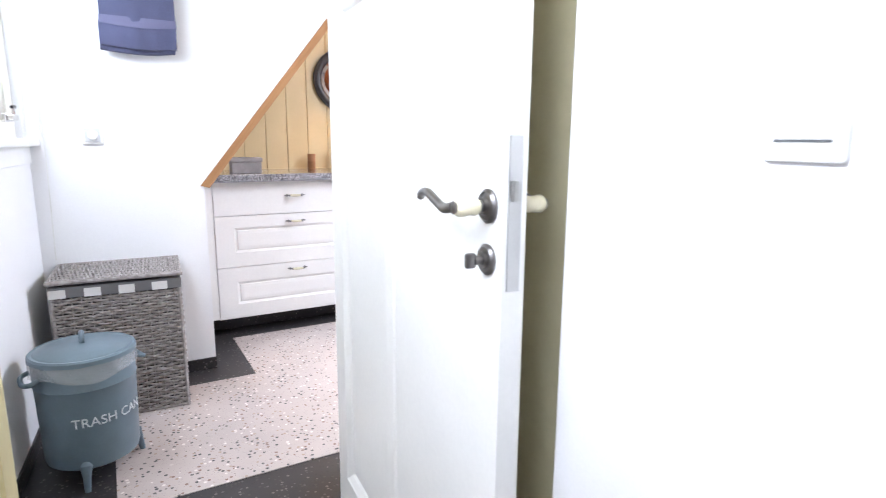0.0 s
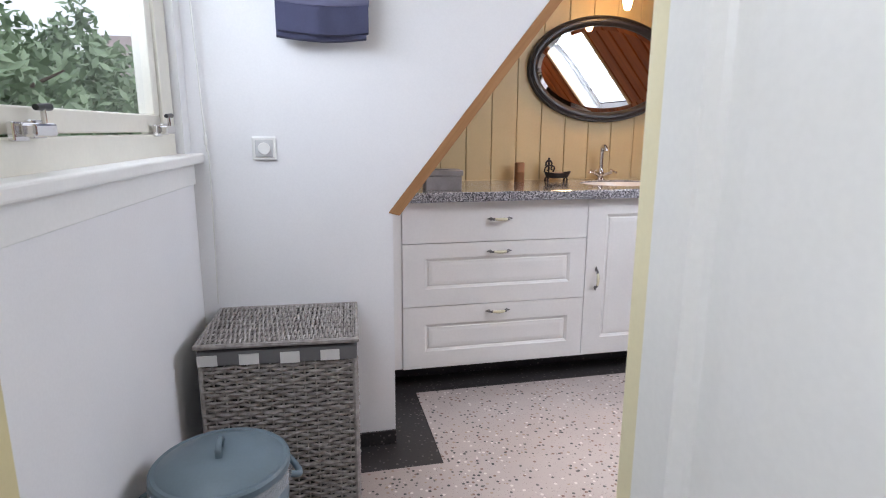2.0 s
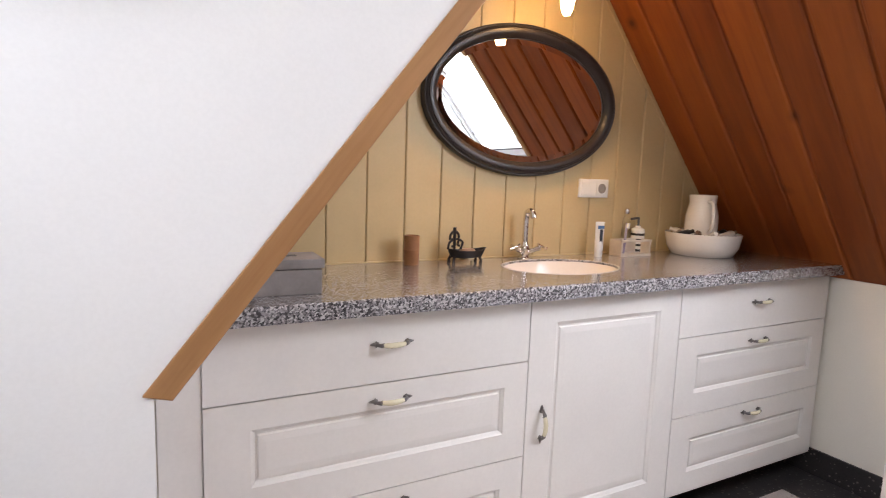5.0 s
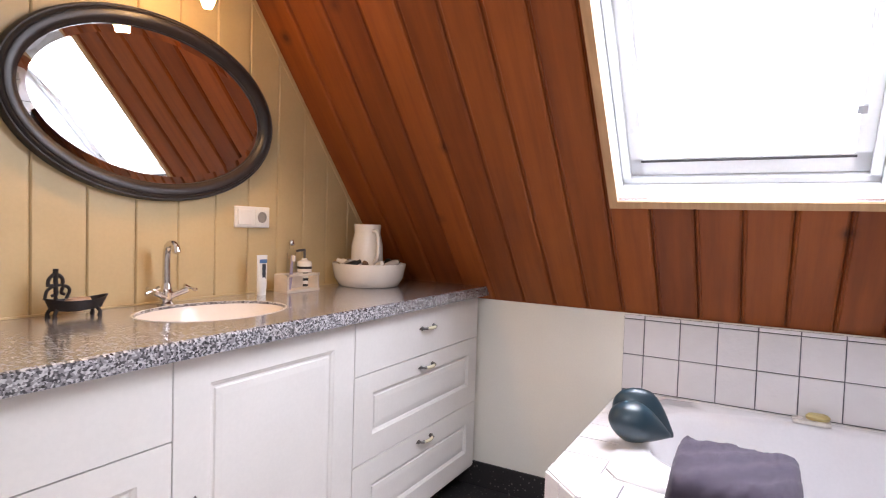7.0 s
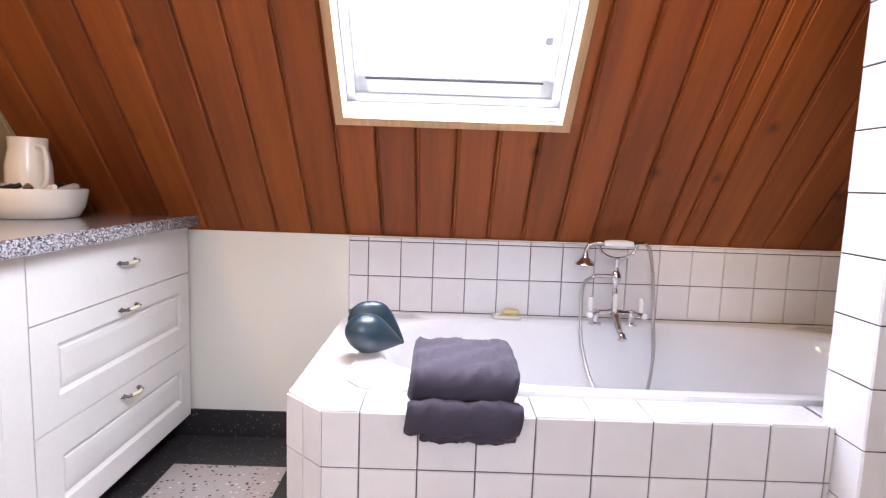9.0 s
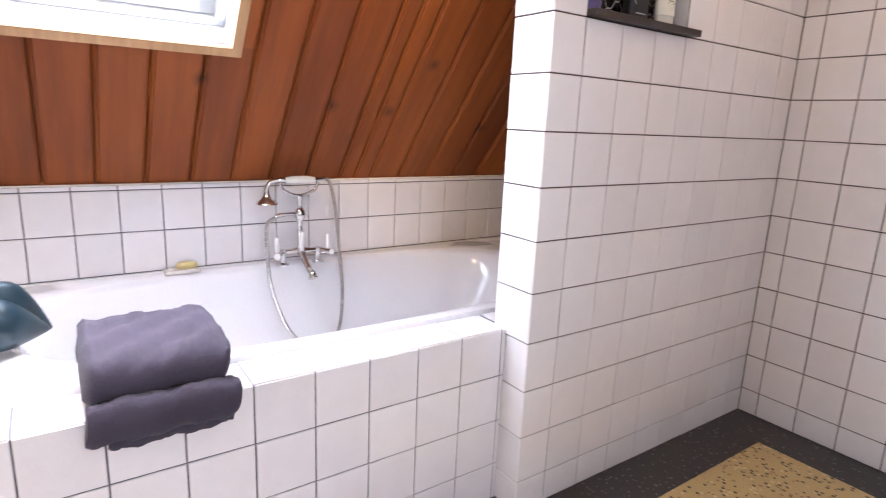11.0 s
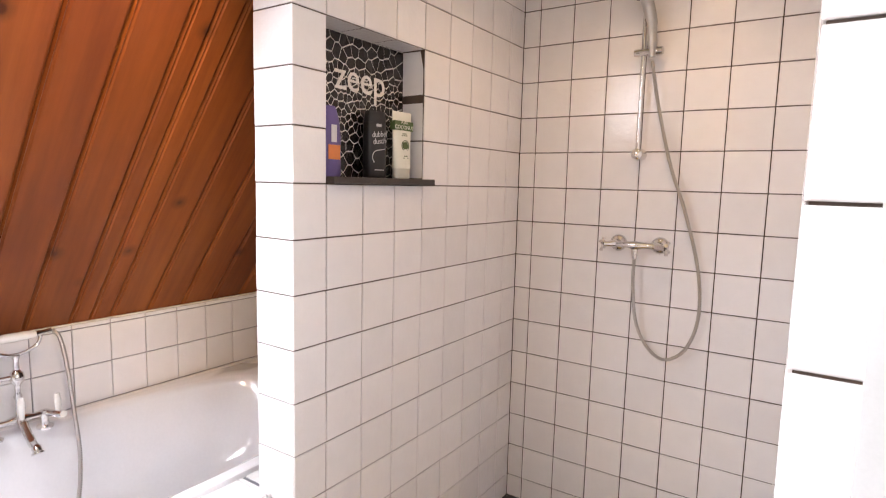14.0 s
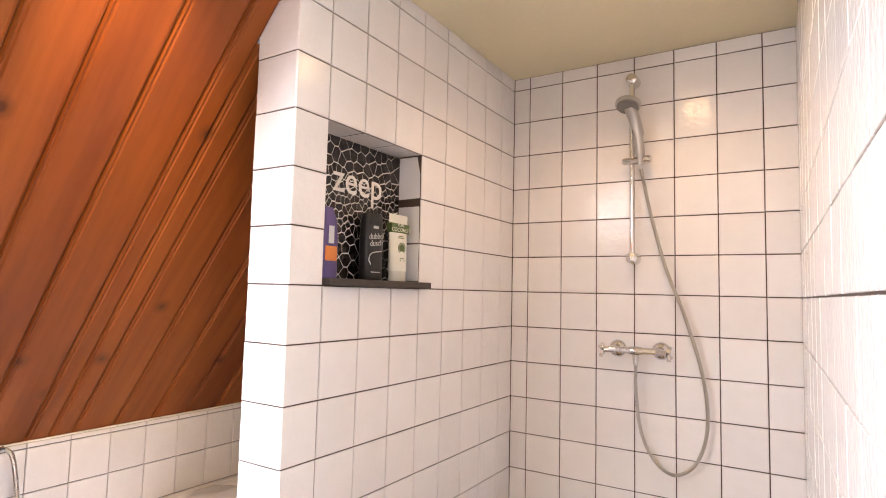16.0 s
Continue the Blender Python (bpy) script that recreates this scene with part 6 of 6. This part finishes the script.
def clip(poly, px, py, nx, ny):
    """The part of poly on the side of the line through (px, py) away from the way (nx, ny)."""
    out = []
    for i, a in enumerate(poly):
        b = poly[(i + 1) % len(poly)]
        da = (a[0] - px) * nx + (a[1] - py) * ny
        db = (b[0] - px) * nx + (b[1] - py) * ny
        if da <= 0:
            out.append(a)
        if da * db < 0:
            t = da / (da - db)
            out.append((a[0] + (b[0] - a[0]) * t, a[1] + (b[1] - a[1]) * t))
    return out


random.seed(21)
ny0, ny1, nz0, nz1 = NICHE_Y0 + 0.003, NICHE_Y1 - 0.003, NICHE_Z0 + 0.003, NICHE_Z1 - 0.003
seeds = []
tries = 0
while len(seeds) < 260 and tries < 9000:
    tries += 1
    p = (random.uniform(ny0, ny1), random.uniform(nz0, nz1))
    near = 0.015 if nz0 + 0.16 < p[1] < nz1 - 0.10 else 0.025
    if all((p[0] - q[0]) ** 2 + ((p[1] - q[1]) * 0.8) ** 2 > near * near for q in seeds):
        seeds.append(p)
for i, p in enumerate(seeds):
    poly = [(ny0, nz0), (ny1, nz0), (ny1, nz1), (ny0, nz1)]
    for q in seeds:
        if q != p and abs(q[0] - p[0]) < 0.16 and abs(q[1] - p[1]) < 0.16:
            d = math.hypot(q[0] - p[0], q[1] - p[1])
            nx_, ny_ = (q[0] - p[0]) / d, (q[1] - p[1]) / d
            poly = clip(poly, (p[0] + q[0]) / 2 - nx_ * 0.0021, (p[1] + q[1]) / 2 - ny_ * 0.0021, nx_, ny_)
    if len(poly) > 2:
        part("shard", prism(poly, 0, NX - 0.0055, NX - 0.0025), BLACK_SHARD, niche_back)
bm = lettering("zeep", 0.128, 0.0008)
for v in bm.verts:
    v.co = Vector((NX - 0.0064 - v.co.z, 0.892 - v.co.x, 1.805 + v.co.y))
sign = thing("niche_lettering", "large white lower-case word on the black mosaic", "lettering", (0, 0, 0))
part("letters", bm, plain("white_letter_paint", (0.74, 0.71, 0.67), 0.6, bump=0.05), sign)
shelf = thing("niche_shelf", "thin dark wooden shelf board at the foot of the niche", "shelf", (0, 0, 0))
part("board", boxed((X_PART - 0.028, NICHE_Y0 - 0.035, NICHE_Z0 + 0.001), (NX - 0.006, NICHE_Y1 - 0.001, NICHE_Z0 + 0.021), 0.003), plain("dark_stained_wood", (0.045, 0.034, 0.03), 0.45, var=0.25, scale=20, bump=0.15), shelf)
SZ = NICHE_Z0 + 0.0215


def flat_bottle(name, label, at, w, d, h, material, shoulders):
    """A flat-sided bottle: rounded oblong rings up to its neck."""
    t = thing(name, label, "bottle", at)
    bm = bmesh.new()
    rings = []
    for f, k in shoulders:
        ring = []
        for j in range(28):
            a = 2 * math.pi * j / 28
            c, s = math.cos(a), math.sin(a)
            q = (abs(c) ** 4 + abs(s) ** 4) ** -0.25
            ring.append(bm.verts.new((d / 2 * c * q * k, w / 2 * s * q * k, h * f)))
        rings.append(ring)
    for a, b in zip(rings, rings[1:]):
        for j in range(28):
            bm.faces.new((a[j], a[(j + 1) % 28], b[(j + 1) % 28], b[j]))
    bm.faces.new(rings[0])
    bm.faces.new(rings[-1])
    part("body", bm, material, t, "", True)
    return t


def printed(text, size, x, y, z, material, parent, label, lean=0.0):
    bm = lettering(text, size, 0.0003)
    for v in bm.verts:
        v.co = Vector((x - v.co.z, y - v.co.x, z + v.co.y + lean * v.co.x))
    return part("lettering", bm, material, parent, label)


BLACK_BOTTLE = plain("black_bottle_plastic", (0.012, 0.012, 0.014), 0.3, var=0.1, bump=0.0)
GREY_PRINT = plain("silver_print", (0.55, 0.56, 0.58), 0.4, bump=0.0)
b1 = flat_bottle("shower_gel_bottle", "black shower gel bottle with silver print on the niche shelf", (X_PART + 0.055, 0.868, SZ), 0.078, 0.040, 0.195, BLACK_BOTTLE, [(0, 0.94), (0.02, 1.0), (0.6, 1.0), (0.82, 0.97), (0.83, 0.93), (0.84, 0.96), (0.985, 0.88), (1.0, 0.82)])
b1.scale = (1, 1.12, 1.08)
printed("dubbel", 0.024, -0.0212, 0, 0.128, GREY_PRINT, b1, "silver words", 0.12)
printed("dusch", 0.024, -0.0212, 0, 0.108, GREY_PRINT, b1, "silver words", 0.12)
part("print", boxed((-0.0210, -0.020, 0.022), (-0.0203, 0.020, 0.025)), GREY_PRINT, b1, "thin silver line")
part("print", tube(curve_points([(-0.0205, 0.022, 0.045), (-0.0205, 0.030, 0.06), (-0.0205, 0.018, 0.078), (-0.0205, -0.024, 0.086)], 6), 0.0016, 6), GREY_PRINT, b1, "silver swoosh")
part("print", boxed((-0.0210, -0.008, 0.150), (-0.0203, 0.014, 0.158)), GREY_PRINT, b1, "silver mark")
CREAM_PLASTIC = plain("cream_tube_plastic", (0.74, 0.74, 0.66), 0.35, var=0.03, bump=0.02)
GREEN_PRINT = plain("dark_green_print", (0.075, 0.125, 0.035), 0.45, bump=0.0)
b2 = squeeze_tube("body_wash_tube", "cream body wash tube with a green band on the niche shelf", (X_PART + 0.040, 0.748, SZ, 0, 0, -90), 0.086, 0.198, CREAM_PLASTIC, plain("pale_cap", (0.62, 0.62, 0.56), 0.4, bump=0.0), 0.03, 0.042)
b2.scale = (1.2, 1.1, 1.12)
part("band", boxed((-0.0412, -0.0105, 0.143), (0.0412, 0.0105, 0.171), 0.002), GREEN_PRINT, b2, "dark green printed band")
bm = lettering("COCONUT", 0.0165, 0.0003)
for v in bm.verts:
    v.co = Vector((v.co.x, -0.0112 - v.co.z, 0.1515 + v.co.y))
part("lettering", bm, CREAM_PLASTIC, b2, "cream words")
bm = lettering("PURE", 0.0125, 0.0003)
for v in bm.verts:
    v.co = Vector((v.co.x, -0.0112 - v.co.z, 0.1655 + v.co.y))
part("lettering", bm, CREAM_PLASTIC, b2, "cream words")
part("emblem", turned([(0, 0), (0.012, 0), (0.012, 0.001), (0, 0.001)], (0, -0.0150, 0.098), (0, -1, 0)), GREEN_PRINT, b2, "round green emblem")
part("emblem", turned([(0.0145, 0), (0.0165, 0), (0.0165, 0.001), (0.0145, 0.001), (0.0145, 0)], (0, -0.0150, 0.098), (0, -1, 0)), GREEN_PRINT, b2, "round green emblem")
for z, w in ((0.132, 0.018), (0.127, 0.024), (0.066, 0.018), (0.060, 0.022), (0.055, 0.014)):
    part("print", boxed((-w / 2, -0.0185 if z < 0.1 else -0.0128, z), (w / 2, -0.0165 if z < 0.1 else -0.0108, z + 0.0022)), GREEN_PRINT, b2, "thin printed line")
PURPLE = plain("purple_bottle_plastic", (0.105, 0.075, 0.22), 0.35, var=0.1, bump=0.0)
b3 = flat_bottle("shampoo_bottle", "purple shampoo bottle with an orange label on the niche shelf", (X_PART + 0.060, 1.065, SZ), 0.070, 0.042, 0.205, PURPLE, [(0, 0.94), (0.02, 1.0), (0.55, 1.0), (0.8, 0.88), (0.95, 0.62), (1.0, 0.5)])
part("label", boxed((-0.0222, -0.024, 0.050), (-0.0205, 0.024, 0.092), 0.001), plain("orange_print", (0.62, 0.20, 0.05), 0.4, bump=0.0), b3, "orange label")
part("print", boxed((-0.0222, -0.010, 0.100), (-0.0205, 0.012, 0.150), 0.0005), GREY_PRINT, b3, "pale printed bars")

# ---- outside: trees and sky far beyond the dormer ----
LEAF = plain("tree_foliage", (0.20, 0.29, 0.17), 0.6, var=0.4, scale=1.5, fine=12, bump=0.3)
BARK = plain("tree_bark", (0.10, 0.075, 0.055), 0.9, var=0.3, scale=3, bump=0.4)


def tree(at, h, seed):
    t = thing("tree", "leafy green garden tree seen through the dormer window", "tree", at, group="garden trees")
    random.seed(seed)
    trunk = bmesh.new()
    tube([(0, 0, 0), (0.05, 0.02, h * 0.35), (0.0, 0.1, h * 0.8)], [0.16, 0.12, 0.04], 10, trunk)
    for k in range(7):
        a, z = random.uniform(0, 6.28), h * random.uniform(0.35, 0.75)
        tube([(0, 0, z), (math.cos(a) * h * 0.16, math.sin(a) * h * 0.16, z + h * 0.12), (math.cos(a) * h * 0.27, math.sin(a) * h * 0.27, z + h * 0.18)], [0.06, 0.04, 0.015], 6, trunk)
    part("trunk", trunk, BARK, t, "", True)
    crown = bmesh.new()
    for k in range(8000):
        u = Vector((random.gauss(0, 1), random.gauss(0, 1), random.gauss(0, 1))).normalized() * random.uniform(0.45, 1.0) ** 0.5
        c = Vector((u.x * h * 0.32, u.y * h * 0.32, h * 0.66 + u.z * h * 0.34)) * (1 + 0.12 * math.sin(u.x * 7) * math.cos(u.y * 6))
        e1 = Vector((random.gauss(0, 1), random.gauss(0, 1), random.gauss(0, 1))).normalized()
        e2 = e1.orthogonal().normalized()
        r = random.uniform(0.06, 0.13)
        vs = [crown.verts.new(c + e1 * r * 1.5), crown.verts.new(c + e2 * r * 0.6), crown.verts.new(c - e1 * r * 1.5), crown.verts.new(c - e2 * r * 0.6)]
        crown.faces.new(vs)
    part("crown", crown, LEAF, t)


structure("ground", boxed((-400, -400, -3.4), (400, 400, -3.2)), plain("garden_grass", (0.06, 0.09, 0.03), 0.9, var=0.3, scale=0.5, fine=8, bump=0.3), "green garden ground far below the windows", "ground")
for k, (x, y, h) in enumerate(((-5.0, 10.5, 6.0), (-7.2, 13.5, 6.6), (-5.6, 16.5, 6.8), (-8.6, 10.0, 6.2), (-9.8, 15.5, 7.2))):
    tree((x, y, -3.2), h, 40 + k)

BRICK = plain("pale_red_brick", (0.52, 0.40, 0.34), 0.85, var=0.2, scale=2, fine=14, bump=0.3)
ROOF_TILE = plain("grey_roof_tile", (0.30, 0.26, 0.25), 0.8, var=0.2, scale=2, fine=9, bump=0.3)


def far_house(at):
    """A brick house with a pitched roof and two storeys of white windows towards the garden."""
    house = thing("house", "pale brick house with white windows across the garden", "house", at)
    part("wall", boxed((-4, 0, 0), (4, 7, 5.6)), BRICK, house)
    part("roof", prism([(-0.4, 5.5), (3.5, 8.6), (7.4, 5.5), (7.4, 5.75), (3.5, 8.85), (-0.4, 5.75)], 0, -4.3, 4.3), ROOF_TILE, house, "grey tiled roof")
    for x in (-2.6, 0.0, 2.6):
        for z in (0.9, 3.6):
            win = part("window", prism([(x - 0.75, z), (x + 0.75, z), (x + 0.75, z + 1.4), (x - 0.75, z + 1.4)], 1, -0.06, 0.02), WHITE_FRAME, house, "white window frame")
            for s in (-1, 1):
                part("pane", boxed((x + s * 0.36 - 0.30, -0.075, z + 0.09), (x + s * 0.36 + 0.30, -0.055, z + 1.31)), plain("dark_window_pane", (0.10, 0.13, 0.16), 0.08, bump=0.0), win, "dark pane")


far_house((-5.2, 29.0, -3.2))

# ---- tiles ----
random.seed(9)
rows = joints(COURSE, Z_CEIL)
hole = (Y_PART - NICHE_Y1 - 0.001, NICHE_Z0 - 0.001, Y_PART - NICHE_Y0 + 0.001, NICHE_Z1 + 0.001)
tiling(partition, (X_PART + 0.009, Y_PART, 0), (0, -1, 0), (0, 0, 1), joints(Y_PART - NICHE_Y1, Y_PART - Y_SOUTH), rows, holes=[hole])
tiling(partition, (X_PART + PART_T, Y_PART - 0.009, 0), (-1, 0, 0), (0, 0, 1), [0, PART_T - 0.0015], rows)
tiling(south, (X_PART + 0.001, Y_SOUTH - 0.009, 0), (-1, 0, 0), (0, 0, 1), joints(0.5 * PITCH, X_PART - 0.965 + 0.004), rows)
along = Vector((W1[0] - W0[0], W1[1] - W0[1], 0))
side = Vector((along.y, -along.x, 0)).normalized()
tiling(west, Vector((W0[0], W0[1], 0)) - side * 0.009, along, (0, 0, 1), joints(0.11, along.length), rows)
tiling(west, (W1[0], W1[1] - 0.009, 0), (-1, 0, 0), (0, 0, 1), [0, 0.0585], rows)
# niche reveals: both sides and the soffit
for y, u in ((NICHE_Y0, (-1, 0, 0)),):
    tiling(partition, (X_PART + 0.098, y - 0.0085, NICHE_Z0 + 0.022), u, (0, 0, 1), [0, 0.095], [0, PITCH - 0.022, 2 * PITCH - 0.022, 3 * PITCH - 0.022])
tiling(partition, (X_PART + 0.003, NICHE_Y1 + 0.0085, NICHE_Z0 + 0.022), (1, 0, 0), (0, 0, 1), [0, 0.095], [0, PITCH - 0.022, 2 * PITCH - 0.022, 3 * PITCH - 0.022])
tiling(partition, (X_PART + 0.003, NICHE_Y0, NICHE_Z1 + 0.0085), (0, 1, 0), (1, 0, 0), [0, PITCH, 2 * PITCH, 3 * PITCH], [0, 0.095])
# bath front, chamfer, deck and the strip behind the bath
low = joints(Z_DECK - 3 * PITCH, Z_DECK - 0.002)
front_u = joints(0.097, 2.562 - Y_PART, 0.149)
tiling(surround, (X_BATH + 0.009, 2.562, 0), (0, -1, 0), (0, 0, 1), front_u, low)
cham = Vector((X_BATH - 2.269, 2.562 - 2.680, 0))
cside = Vector((-cham.y * -1, cham.x * -1, 0)).normalized()
tiling(surround, Vector((2.275, 2.675, 0)), cham, (0, 0, 1), [0, cham.length * 0.5, cham.length], low, lift=0.009)
front_v = [2.562 - q for q in front_u[::-1]]
tiling(surround, (X_BATH + 0.001, 0, Z_DECK - 0.009), (1, 0, 0), (0, 1, 0), [0, 0.140], [v for v in front_v if v < 2.50] + [2.465], lift=0.009)
tiling(surround, (2.33, 0, Z_DECK - 0.009), (1, 0, 0), (0, 1, 0), joints(0.11, 0.886, 0.149), [2.538, 2.678], lift=0.009)
corner = [(X_BATH + 0.002, 2.468), (2.294, 2.468), (2.294, 2.537), (2.328, 2.537), (2.328, 2.676), (2.276, 2.676), (X_BATH + 0.002, 2.560)]
part("corner_tile", prism(corner, 2, Z_DECK - 0.009, Z_DECK), TILE, surround)
strip_rows = [0.600, 0.752, 0.903, 0.922]
strip = structure("wall_strip", boxed((X_KNEE - 0.004, Y_SOUTH, 0.57), (X_KNEE, 2.668, 0.919)), GREY_GROUT, "white tiled splash strip above the bath", "wall")
tiling(strip, (X_KNEE - 0.004, 2.668, 0), (0, -1, 0), (0, 0, 1), joints(0.084, 2.668 - Y_SOUTH, 0.1395), strip_rows)
# white ledge that closes the tub against the wall
part("ledge", boxed((3.188, -0.04, Z_DECK - 0.009), (X_KNEE - 0.005, 2.536, 0.5985), 0.003), TILE, surround)
# glazed fillers under the rolled rim of the tub
for lo, hi in (((2.2975, 0.563), (2.331, 2.50)), ((2.2975, 2.502), (3.186, 2.5365)), ((2.2175, -0.04), (2.2965, Y_PART - 0.012)), ((2.2985, -0.04), (3.186, 0.561))):
    part("edge_tile", boxed((*lo, Z_DECK - 0.0095), (*hi, Z_DECK - 0.0008)), TILE, surround)
